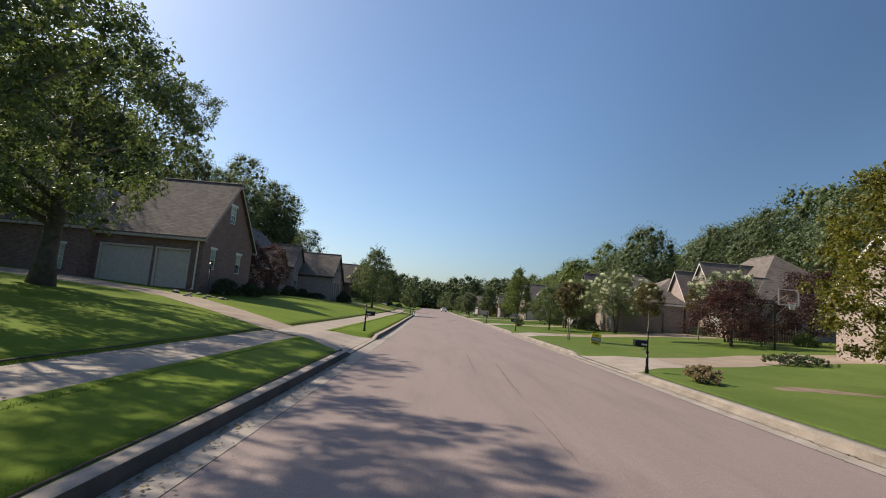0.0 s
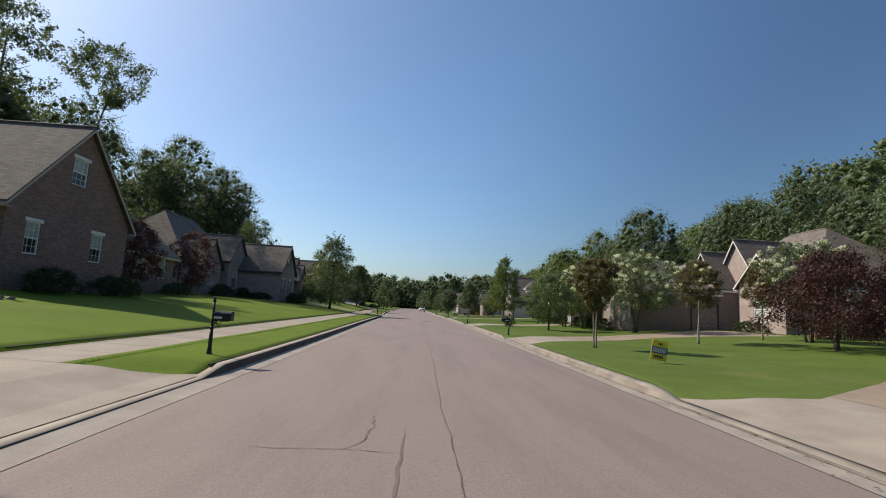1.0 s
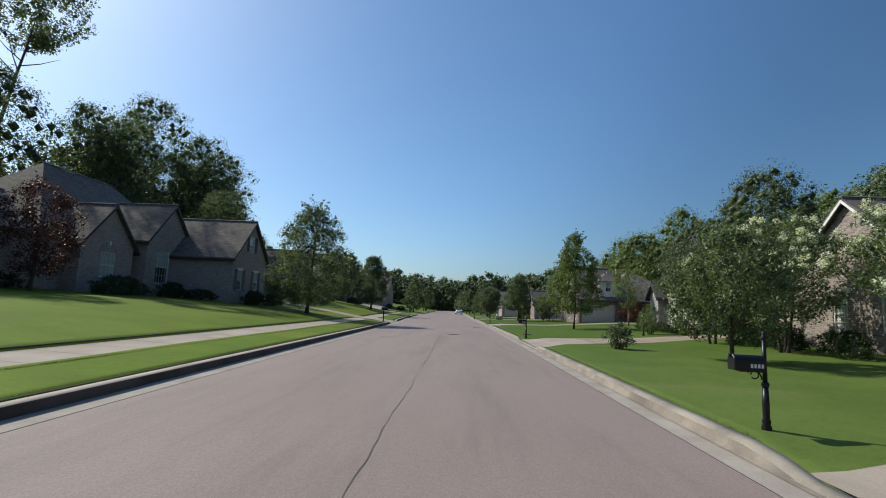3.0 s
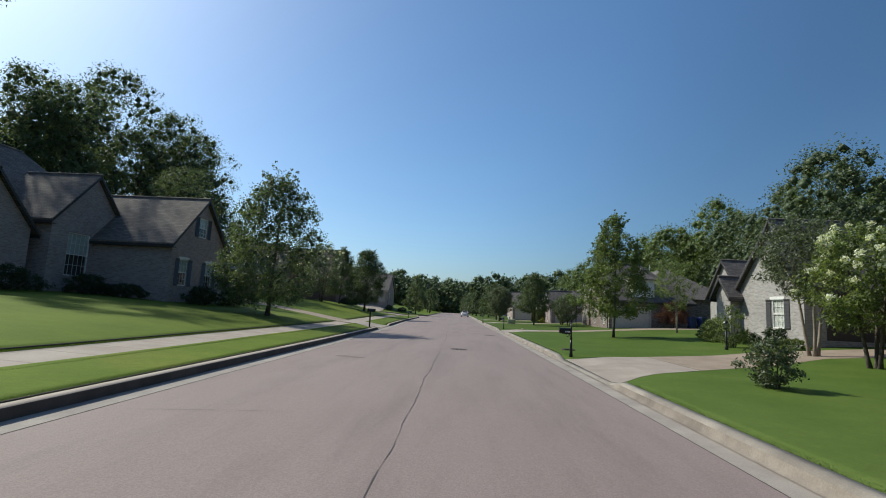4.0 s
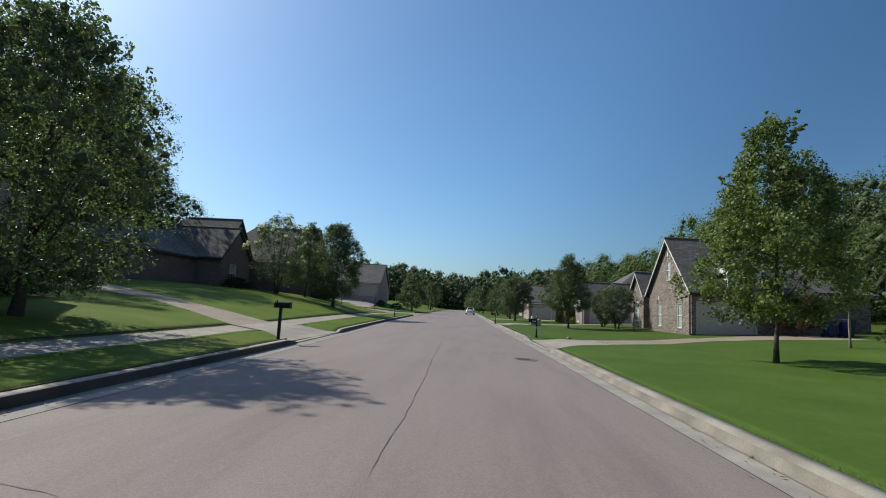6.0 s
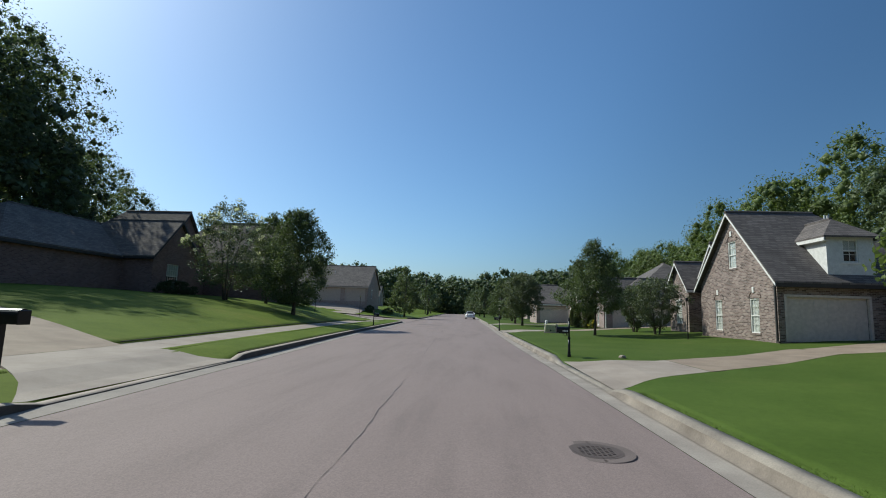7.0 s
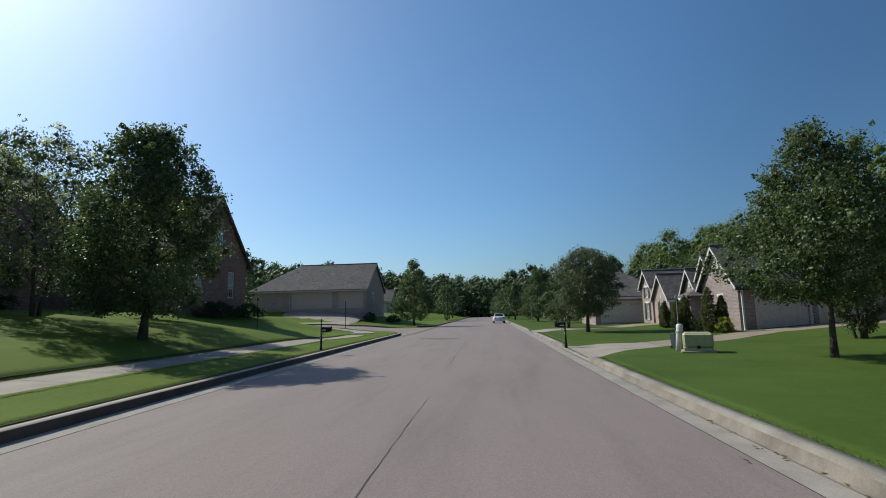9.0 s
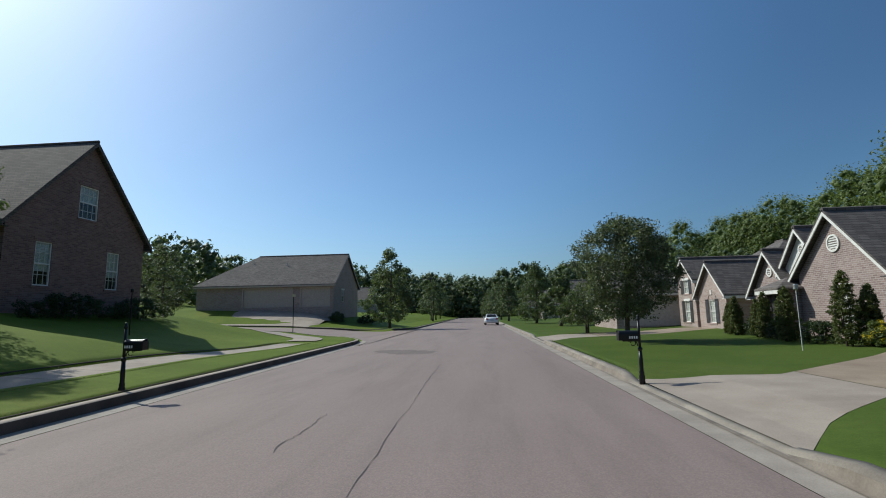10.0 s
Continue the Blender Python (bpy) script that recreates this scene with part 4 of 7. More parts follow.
def wing(h, axis, x0, x1, y0, y1, zb, ze, za, wall, roof, trim="white_paint", holes=None, hips=(False, False), over=0.35, skip=(), eave=""):
    """One block of a house under its own roof; the ridge runs along axis. hips: at the low and the high end."""
    h.wall = wall
    holes = holes or {}
    a0, a1, b0, b1 = (x0, x1, y0, y1) if axis == "x" else (y0, y1, x0, x1)
    mid, low = (b0 + b1) / 2, zb - 1.2
    ends = ("x0", "x1") if axis == "x" else ("y0", "y1")
    sides = ("y0", "y1") if axis == "x" else ("x0", "x1")
    for face in ("x0", "x1", "y0", "y1"):
        if face in skip:
            continue
        plane = {"x0": x0, "x1": x1, "y0": y0, "y1": y1}[face]
        ua, ub = (y0, y1) if face[0] == "x" else (x0, x1)
        if face in ends and not hips[ends.index(face)]:
            top = [(ua, ze), (mid, za), (ub, ze)]
        else:
            top = [(ua, ze), (ub, ze)]
        bm = bmesh.new()
        add_wall(bm, face, plane, ua, ub, low, top, [o[:4] for o in holes.get(face, []) if o[4] != "vent"])
        h.put("wall", bm, wall)
        for o in holes.get(face, []):
            u0, u1, z0, z1, kind = o[:5]
            extra = o[5] if len(o) > 5 else {}
            if kind == "garage":
                add_garage(h, face, plane, u0, u1, z0, z1, **extra)
            elif kind == "door":
                add_door(h, face, plane, u0, u1, z0, z1)
            elif kind == "vent":
                add_vent(h, face, plane, u0, z0, u1)
            else:
                add_window(h, face, plane, u0, u1, z0, z1, **extra)
    # roof
    slope = (za - ze) / (mid - b0)
    lift = 0.1
    ea, eb, ez = b0 - over, b1 + over, ze - slope * over + lift
    ra0 = a0 - (over * 0.8 if not hips[0] else over)
    ra1 = a1 + (over * 0.8 if not hips[1] else over)
    half = (eb - ea) / 2
    g0 = ra0 + (half if hips[0] else 0)
    g1 = ra1 - (half if hips[1] else 0)
    if g1 < g0:
        g0 = g1 = (g0 + g1) / 2
    zt = za + lift

    def pt(a, b, z):
        return (a, b, z) if axis == "x" else (b, a, z)

    bm = bmesh.new()
    c = [bm.verts.new(pt(*q)) for q in ((ra0, ea, ez), (ra1, ea, ez), (ra1, eb, ez), (ra0, eb, ez), (g0, mid, zt), (g1, mid, zt))]
    same = g1 - g0 < 0.01
    if same:
        bmesh.ops.pointmerge(bm, verts=[c[4], c[5]], merge_co=c[4].co)
        c = [v for v in bm.verts]
        for k in range(4):
            bm.faces.new((c[k], c[(k + 1) % 4], c[4]))
    else:
        bm.faces.new((c[0], c[1], c[5], c[4]))
        bm.faces.new((c[2], c[3], c[4], c[5]))
        if hips[0]:
            bm.faces.new((c[3], c[0], c[4]))
        if hips[1]:
            bm.faces.new((c[1], c[2], c[5]))
    bmesh.ops.recalc_face_normals(bm, faces=bm.faces)
    if sum(f.normal.z for f in bm.faces) < 0:
        bmesh.ops.reverse_faces(bm, faces=bm.faces)
    res = bmesh.ops.extrude_face_region(bm, geom=list(bm.faces))
    bmesh.ops.translate(bm, verts=[v for v in res["geom"] if isinstance(v, bmesh.types.BMVert)], vec=(0, 0, 0.09))
    bmesh.ops.recalc_face_normals(bm, faces=bm.faces)
    h.put("roof", bm, roof)
    # ridge cap
    if not same:
        bm = bmesh.new()
        add_tube(bm, [pt(g0, mid, zt + 0.08), pt(g1, mid, zt + 0.08)], [0.09, 0.09], 6)
        h.put("ridge_cap", bm, roof)
    # fascia boards along the eaves, rake boards up the gables
    for b, s in ((ea, 1), (eb, -1)):
        bm = bmesh.new()
        p, q = pt(ra0 + 0.02, b + s * 0.005, ez - 0.16), pt(ra1 - 0.02, b + s * 0.04, ez + 0.0)
        lo, hi = [min(u, v) for u, v in zip(p, q)], [max(u, v) for u, v in zip(p, q)]
        add_box(bm, lo[0], hi[0], lo[1], hi[1], lo[2], hi[2])
        p, q = pt(ra0 + 0.05, b + s * 0.04, ez - 0.16), pt(ra1 - 0.05, (b0 if s > 0 else b1), ez - 0.13)
        lo, hi = [min(u, v) for u, v in zip(p, q)], [max(u, v) for u, v in zip(p, q)]
        add_box(bm, lo[0], hi[0], lo[1], hi[1], lo[2], hi[2])
        h.put("fascia", bm, eave or trim)
    for k, (end, ra, s) in enumerate(((a0, ra0, 1), (a1, ra1, -1))):
        if hips[k]:
            continue
        for bb in (ea, eb):
            bm = bmesh.new()
            lows = [(ra, bb, ez - 0.14), (ra, bb, ez + 0.02), (ra, mid, zt + 0.02), (ra, mid, zt - 0.15)]
            f0 = [bm.verts.new(pt(*q)) for q in lows]
            f1 = [bm.verts.new(pt(q[0] + s * 0.04, q[1], q[2])) for q in lows]
            bm.faces.new(f0)
            bm.faces.new(f1[::-1])
            for m in range(4):
                bm.faces.new((f0[m], f1[m], f1[(m + 1) % 4], f0[(m + 1) % 4]))
            bmesh.ops.recalc_face_normals(bm, faces=bm.faces)
            h.put("rake_board", bm, trim)


def chimney(h, x, y, z0, z1, mat):
    bm = bmesh.new()
    add_box(bm, x - 0.45, x + 0.45, y - 0.4, y + 0.4, z0, z1)
    add_box(bm, x - 0.52, x + 0.52, y - 0.47, y + 0.47, z1, z1 + 0.18)
    stack = h.put("chimney", bm, mat)
    bm = bmesh.new()
    add_tube(bm, [(x, y, z1 + 0.15), (x, y, z1 + 0.5)], [0.13, 0.13], 10)
    h.put("flue", bm, "galvanised", stack)


def roof_pipe(h, x, y, z):
    bm = bmesh.new()
    add_tube(bm, [(x, y, z - 0.4), (x, y, z + 0.35)], [0.05, 0.05], 8)
    h.put("roof_pipe", bm, "siding", None, "pale plumbing vent pipe")


def dormer(h, x0, x1, yf, zb, ze, za, depth, roof, wall="siding"):
    """A dormer looking towards -y, white boarded, hipped roof, one dark window."""
    c = (x0 + x1) / 2
    wing(h, "y", x0, x1, yf, yf + depth, zb + 1.9, ze, za, wall, roof, "white_paint", {"y0": [(c - 0.35, c + 0.35, ze - 1.25, ze - 0.15, "window", {"lintel": "", "style": "half", "sill": "white_paint"})]}, hips=(True, False), over=0.25)


def downpipe(h, x, y, z0, z1, mat="white_paint", label="white downpipe at the corner"):
    bm = bmesh.new()
    add_box(bm, x - 0.04, x + 0.04, y - 0.04, y + 0.04, z0, z1)
    add_box(bm, x - 0.05, x + 0.05, y - 0.16, y + 0.04, z0 - 0.02, z0 + 0.06)
    h.put("downpipe", bm, mat, None, label)


D = {"shutters": "dark_paint"}
ARCH = {"style": "arch", "lintel": "brick"}


def house_a():
    h = House(-20, 36, 1.3, "red-brown brick house with steep gable and two garage doors")
    W, R = "brick_red", "shingle_brown"
    wing(h, "x", -25.5, -15.8, 31.6, 39.7, 1.3, 5.0, 9.3, W, R, "cream_paint", {
        "y0": [(-22.5, -19.2, 1.4, 3.9, "garage"), (-18.8, -16.7, 1.4, 3.9, "garage")],
        "x1": [(32.7, 33.5, 2.8, 4.2, "window"), (36.8, 37.7, 2.8, 4.25, "window"), (34.9, 35.9, 6.4, 7.7, "window")]}, hips=(True, False))
    downpipe(h, -16.1, 31.5, 1.4, 4.8)
    wing(h, "x", -38, -23, 30.5, 44, 1.3, 5.0, 10.6, W, R, "cream_paint", {"y0": [(-25.0, -24.0, 2.0, 3.6, "window")]}, hips=(True, True))
    wing(h, "y", -25, -18.6, 43.8, 50.8, 1.5, 4.4, 7.6, W, R, "cream_paint", {"x1": [(45.6, 47.2, 2.5, 4.0, "window"), (48.6, 49.6, 2.5, 4.0, "window")]}, hips=(False, True))


def house_b():
    h = House(-20, 65, 1.3, "grey-brown brick house with three steep gables and shuttered windows")
    W, R = "brick_grey", "shingle_brown"
    wing(h, "x", -27, -15.8, 70.3, 76.7, 1.1, 4.85, 8.0, W, R, "dark_paint", {
        "x1": [(71.2, 72.1, 2.2, 3.85, "window", D), (74.2, 75.1, 2.2, 3.85, "window", D), (72.95, 73.95, 5.5, 6.8, "window", {"shutters": "dark_paint", "lintel": ""})]}, hips=(True, False))
    wing(h, "x", -28, -20.8, 67.2, 72.6, 1.4, 5.6, 8.5, W, R, "dark_paint", {"x1": [(68.4, 70.0, 2.4, 4.9, "window", {"lintel": "brick"})]}, hips=(True, False))
    wing(h, "x", -28, -21.4, 61.8, 66.6, 1.5, 4.7, 7.3, W, R, "dark_paint", {"x1": [(63.6, 64.9, 2.5, 4.2, "window", ARCH)]}, hips=(True, False))
    wing(h, "y", -32, -22.6, 60, 76, 1.5, 5.3, 10.2, W, R, "dark_paint", {"x1": [(66.75, 67.15, 1.6, 3.8, "door")]}, hips=(True, True))
    wing(h, "y", -30, -22.8, 54.0, 61, 1.6, 4.9, 7.4, W, R, "dark_paint", {}, hips=(True, False))
    chimney(h, -27.5, 66.6, 4, 10.2, W)


def house_d():
    h = House(-25, 104, 2.2, "dark brick house under tall trees with a street gable")
    W, R = "brick_red", "shingle_brown"
    wing(h, "x", -31, -22, 103.2, 109.0, 2.2, 5.1, 8.0, W, R, "dark_paint", {"x1": [(104.9, 106.4, 2.6, 4.5, "window", {"lintel": "brick"})]}, hips=(True, False))
    wing(h, "x", -34, -24.4, 107.4, 114.4, 2.2, 5.6, 9.7, W, R, "dark_paint", {}, hips=(True, False))
    wing(h, "y", -33, -24.5, 93.5, 106, 2.2, 4.9, 7.6, W, R, "dark_paint", {"y0": [(-31, -27, 2.2, 4.4, "garage", {"mat": "door_tan"})]}, hips=(True, False))


def house_e():
    h = House(-22, 118, 2.1, "brown brick house whose tall steep gable faces the street")
    W, R = "brick_red", "shingle_brown"
    wing(h, "x", -30, -17.7, 114.5, 122.3, 2.0, 5.7, 10.0, W, R, "shingle_brown", {
        "x1": [(115.9, 116.7, 3.0, 4.9, "window", {"lintel": "brick", "style": "blind"}), (119.8, 120.6, 3.0, 4.9, "window", {"lintel": "brick", "style": "blind"}), (117.9, 119.0, 6.3, 7.9, "window", {"lintel": "brick", "style": "half"})]}, hips=(True, False))
    wing(h, "y", -34, -24.8, 115.5, 123, 2.1, 5.4, 9.2, W, R, "dark_paint", {}, hips=(True, True))


def house_f():
    h = House(-24, 155, 2.7, "long low brick house with two wide garage doors")
    W, R = "brick_pale", "shingle_grey"
    wing(h, "x", -32, -15.8, 150, 160, 2.4, 5.2, 8.9, W, R, "cream_paint", {
        "y0": [(-26.4, -20.6, 2.6, 4.7, "garage", {"mat": "cream_paint"}), (-19.6, -16.3, 2.6, 4.7, "garage", {"mat": "cream_paint"})], "x1": [(153, 154, 3.2, 4.6, "window")]}, hips=(True, False))
    roof_pipe(h, -27, 153.5, 7.9)
    roof_pipe(h, -22.5, 153.0, 7.6)


def house_r0():
    h = House(24, 27, 1.1, "pale brick house with white gable trim beside the drive")
    wing(h, "x", 20.6, 30, 19.4, 25.0, 1.1, 3.9, 6.6, "brick_pale", "shingle_brown", "white_paint", {"x0": [(21.7, 22.7, 1.9, 3.3, "window")]}, hips=(False, True))


def house_r1():
    h = House(30, 48, 1.2, "pale pink brick house with three white-trimmed gables")
    W, R = "brick_pale", "shingle_brown"
    wing(h, "x", 26.3, 34, 43.8, 48.6, 1.2, 4.5, 6.7, W, R, "white_paint", {"x0": [(45.2, 47.0, 1.7, 3.6, "window", ARCH)]}, hips=(False, True))
    wing(h, "x", 26.0, 34, 50.8, 55.0, 1.2, 4.6, 7.5, W, R, "white_paint", {"x0": [(52.0, 53.6, 1.7, 3.7, "window", ARCH)]}, hips=(False, True))
    wing(h, "x", 27.6, 36, 48.2, 53.4, 1.2, 5.0, 8.4, W, R, "white_paint", {"x0": [(48.9, 49.9, 1.3, 3.5, "door")]}, hips=(False, True))
    wing(h, "y", 29, 40, 44, 59, 1.2, 4.8, 9.6, W, R, "white_paint", {}, hips=(True, True))


def house_r2():
    h = House(21, 53, 0.8, "pale brick house with one white gable behind flowering trees")
    W, R = "brick_mixed", "shingle_brown"
    wing(h, "x", 18.3, 25.5, 50.2, 56.4, 0.8, 4.0, 6.65, W, R, "white_paint", {
        "x0": [(51.2, 52.0, 1.3, 2.75, "window"), (53.6, 54.4, 1.3, 2.75, "window")], "y0": [(19.2, 23.4, 0.75, 2.95, "garage", {"mat": "door_tan"})]}, hips=(False, True))
    wing(h, "y", 22, 33, 52, 64, 0.9, 4.0, 7.0, W, R, "white_paint", {}, hips=(True, True))


def house_r3():
    h = House(22, 70, 1.0, "whitewashed brick house with a steep swept gable and dark shutters")
    W, R = "brick_white", "shingle_grey"
    wing(h, "x", 18.5, 28, 66.4, 71.8, 1.0, 3.6, 6.35, W, R, "dark_paint", {
        "x0": [(67.9, 68.9, 1.4, 2.9, "window", D)], "y0": [(19.6, 23.6, 0.95, 3.1, "garage", {"mat": "dark_paint"})]}, hips=(False, True))
    wing(h, "x", 17.9, 27, 71.8, 73.4, 1.0, 3.3, 4.2, W, R, "dark_paint", {}, hips=(False, True))
    wing(h, "x", 23.2, 31, 80.2, 85.0, 0.9, 3.9, 6.5, W, R, "dark_paint", {"x0": [(82.0, 83.0, 1.2, 3.0, "window", D), (82.3, 82.9, 4.3, 5.4, "window", {"lintel": ""})]}, hips=(False, True))
    wing(h, "x", 22.6, 30, 72.6, 78.0, 1.0, 4.9, 8.5, W, R, "dark_paint", {}, hips=(False, True))
    wing(h, "y", 25, 36, 67, 84, 0.9, 3.9, 8.0, W, R, "dark_paint", {}, hips=(True, True))


def house_r4():
    h = House(20, 98, 0.5, "mottled brown brick house with white rake boards and a boarded dormer")
    W, R = "brick_brown", "shingle_grey"
    wing(h, "x", 16.6, 24.8, 92.0, 99.6, 0.45, 3.5, 7.3, W, R, "white_paint", {
        "x0": [(93.5, 94.3, 0.85, 2.6, "window", ARCH), (97.1, 97.9, 0.85, 2.6, "window", ARCH), (95.4, 96.2, 4.3, 5.8, "window", ARCH)],
        "y0": [(17.0, 20.7, 0.55, 2.65, "garage")]}, hips=(False, True), eave="dark_paint")
    dormer(h, 19.0, 21.15, 92.06, 2.55, 5.6, 6.45, 4.2, R)
    downpipe(h, 16.45, 91.9, 0.5, 3.4, "dark_paint", "dark downpipe at the corner")
    wing(h, "x", 17.3, 26, 103.0, 106.2, 0.5, 3.7, 5.4, W, R, "white_paint", {"x0": [(104.1, 105.1, 1.1, 2.7, "window")]}, hips=(False, True))
    wing(h, "x", 18.4, 26, 99.4, 103.6, 0.5, 4.0, 6.4, W, R, "white_paint", {"x0": [(100.3, 101.2, 0.6, 2.8, "door")]}, hips=(False, True))
    wing(h, "y", 20.5, 31, 96, 108, 0.5, 4.0, 7.6, W, R, "white_paint", {}, hips=(True, True))
    roof_pipe(h, 22.5, 97, 7.3)
    roof_pipe(h, 20.4, 93.8, 6.6)


def house_r6():
    h = House(18, 120, 0.4, "pale pink brick house with round gable vent and pale garage doors")
    W, R = "brick_mauve", "shingle_grey"
    wing(h, "x", 14.5, 24, 114.4, 118.9, 0.3, 2.85, 5.02, W, R, "white_paint", {
        "x0": [(116.1, 116.75, 0.6, 2.2, "window", {"sill": "white_paint"}), (116.65, 0.34, 3.9, 0, "vent")],
        "y0": [(15.4, 18.0, 0.35, 2.25, "garage"), (18.5, 21.1, 0.35, 2.25, "garage")]}, hips=(False, True), eave="dark_paint")
    dormer(h, 17.4, 19.4, 115.3, 2.6, 4.35, 5.0, 3.0, R)
    downpipe(h, 14.65, 114.3, 0.3, 2.8)
    wing(h, "x", 14.8, 24, 120.0, 123.0, 0.4, 2.4, 4.1, W, R, "white_paint", {"x0": [(121.5, 0.22, 3.2, 0, "vent"), (121.0, 121.9, 0.5, 2.3, "door")]}, hips=(False, True))
    wing(h, "x", 15.0, 24, 118.0, 120.6, 0.4, 3.3, 4.8, "siding", R, "white_paint", {"x0": [(119.3, 0.22, 4.0, 0, "vent")]}, hips=(False, True))
    wing(h, "y", 13.75, 15.0, 118.95, 120.2, 0.4, 2.3, 2.62, W, R, "white_paint", {"x0": [(119.1, 120.05, 0.45, 2.15, "door")]}, hips=(True, True), over=0.28)
    wing(h, "y", 17.0, 28, 115, 127, 0.4, 3.2, 7.0, W, R, "white_paint", {}, hips=(True, True))


def house_r7():
    h = House(18, 128, 0.4, "pale brick gabled house with tall arched windows")
    W, R = "brick_pale", "shingle_grey"
    wing(h, "x", 15.0, 23, 126.4, 130.0, 0.4, 2.5, 4.25, W, R, "white_paint", {"x0": [(127.8, 128.6, 0.7, 2.1, "window", {"style": "arch", "lintel": "brick", "shutters": "dark_paint"})]}, hips=(False, True))
    wing(h, "x", 14.9, 23, 130.2, 133.0, 0.4, 3.6, 4.85, W, R, "white_paint", {"x0": [(131.2, 132.0, 0.7, 2.1, "window", D), (131.2, 132.0, 2.6, 3.5, "window", D)]}, hips=(False, True))
    wing(h, "y", 17.0, 26, 127, 137, 0.4, 2.8, 5.9, W, R, "white_paint", {}, hips=(True, True))
    wing(h, "x", 10.9, 18, 134.5, 142, 0.35, 2.9, 5.4, W, R, "white_paint", {"y0": [(11.5, 15.8, 0.4, 2.3, "garage", {"lights": True})], "x0": [(136.5, 137.3, 0.9, 2.3, "window")]}, hips=(False, True))


def far_house(x, y, side, wall, label, roof="shingle_grey"):
    """A house further down the street, its gable to the road, the garage towards us."""
    z = zland(x, y) - 0.05
    h = House(x, y, z, label)
    a, b = (x, x + 10) if side > 0 else (x - 10, x)
    front = "x0" if side > 0 else "x1"
    wing(h, "x", a, b, y - 3.5, y + 3.5, z, z + 2.9, z + 5.6, wall, roof, "white_paint", {
        front: [(y - 2.2, y - 1.4, z + 0.8, z + 2.3, "window"), (y + 1.3, y + 2.1, z + 0.8, z + 2.3, "window")],
        "y0": [(a + 1 if side > 0 else b - 5, a + 5 if side > 0 else b - 1, z, z + 2.2, "garage")]}, hips=(side < 0, side > 0))
    wing(h, "y", a + 4 if side > 0 else a - 4, b + 4 if side > 0 else b - 4, y - 1, y + 12, z, z + 3.0, z + 6.4, wall, roof, "white_paint", {}, hips=(True, True))


for build in (house_a, house_b, house_d, house_e, house_f, house_r0, house_r1, house_r2, house_r3, house_r4, house_r6, house_r7):
    build()
far_house(13.0, 168.0, 1, "brick_pale", "far pale brick house with white trim")
far_house(12.0, 197.0, 1, "brick_mixed", "far brown brick house with white trim")
far_house(11.0, 228.0, 1, "brick_white", "far pale rendered house with white trim")
far_house(-24.0, 205.0, -1, "brick_pale", "far pale brick house above the road")


# ---- trees and shrubs ----
def leaf_cloud(rng, centres, spread, per, size, flat=0.0, corners=4, core=0.3):
    """Many small leaves round each clump's centre, lying along its outside, over a knot of inner leaves: arrays of corners and faces."""
    n = len(centres) * per
    d = rng.normal(size=(n, 3))
    d /= np.linalg.norm(d, axis=1)[:, None]
    pos = np.repeat(centres, per, axis=0) + d * (np.repeat(spread, per)[:, None] * (0.3 + 0.75 * rng.random((n, 1)) ** 0.65)) * np.array([1, 1, 0.8])
    face = d * 0.45 + rng.normal(size=(n, 3)) * 0.75 + np.array([0, 0, 0.25])
    a = np.cross(face, rng.normal(size=(n, 3)))
    a[:, 2] *= 1 - flat
    a /= np.linalg.norm(a, axis=1)[:, None]
    b = np.cross(face, a)
    b /= np.linalg.norm(b, axis=1)[:, None]
    s = size * (0.6 + 0.8 * rng.random((n, 1)))
    if corners == 3:
        v = np.stack([pos - a * s * 0.5, pos + b * s * 0.45, pos + a * s * 0.5], 1).reshape(-1, 3)
    else:
        v = np.stack([pos - a * s * 0.5, pos + b * s * 0.3, pos + a * s * 0.5, pos - b * s * 0.3], 1).reshape(-1, 3)
    f = np.arange(n * corners).reshape(n, corners)
    if core:
        if corners == 3:
            kv = np.array([(1, 0, 0), (-1, 0, 0), (0, 1, 0), (0, -1, 0), (0, 0, 1), (0, 0, -1)], float)
            kf = np.array([(0, 2, 4), (2, 1, 4), (1, 3, 4), (3, 0, 4), (2, 0, 5), (1, 2, 5), (3, 1, 5), (0, 3, 5)])
        else:
            kv = np.array([(x, y, z) for x in (-0.62, 0.62) for y in (-0.62, 0.62) for z in (-0.62, 0.62)])
            kf = np.array([(0, 1, 3, 2), (4, 6, 7, 5), (0, 4, 5, 1), (2, 3, 7, 6), (0, 2, 6, 4), (1, 5, 7, 3)])
        m = len(centres)
        jag = kv[None] * (0.7 + 0.6 * rng.random((m, len(kv), 1))) * (np.asarray(spread)[:, None, None] * core) + centres[:, None, :]
        kfs = (kf[None] + (np.arange(m) * len(kv))[:, None, None]).reshape(-1, corners) + len(v)
        v, f = np.concatenate([v, jag.reshape(-1, 3)]), np.concatenate([f, kfs])
    return v, f


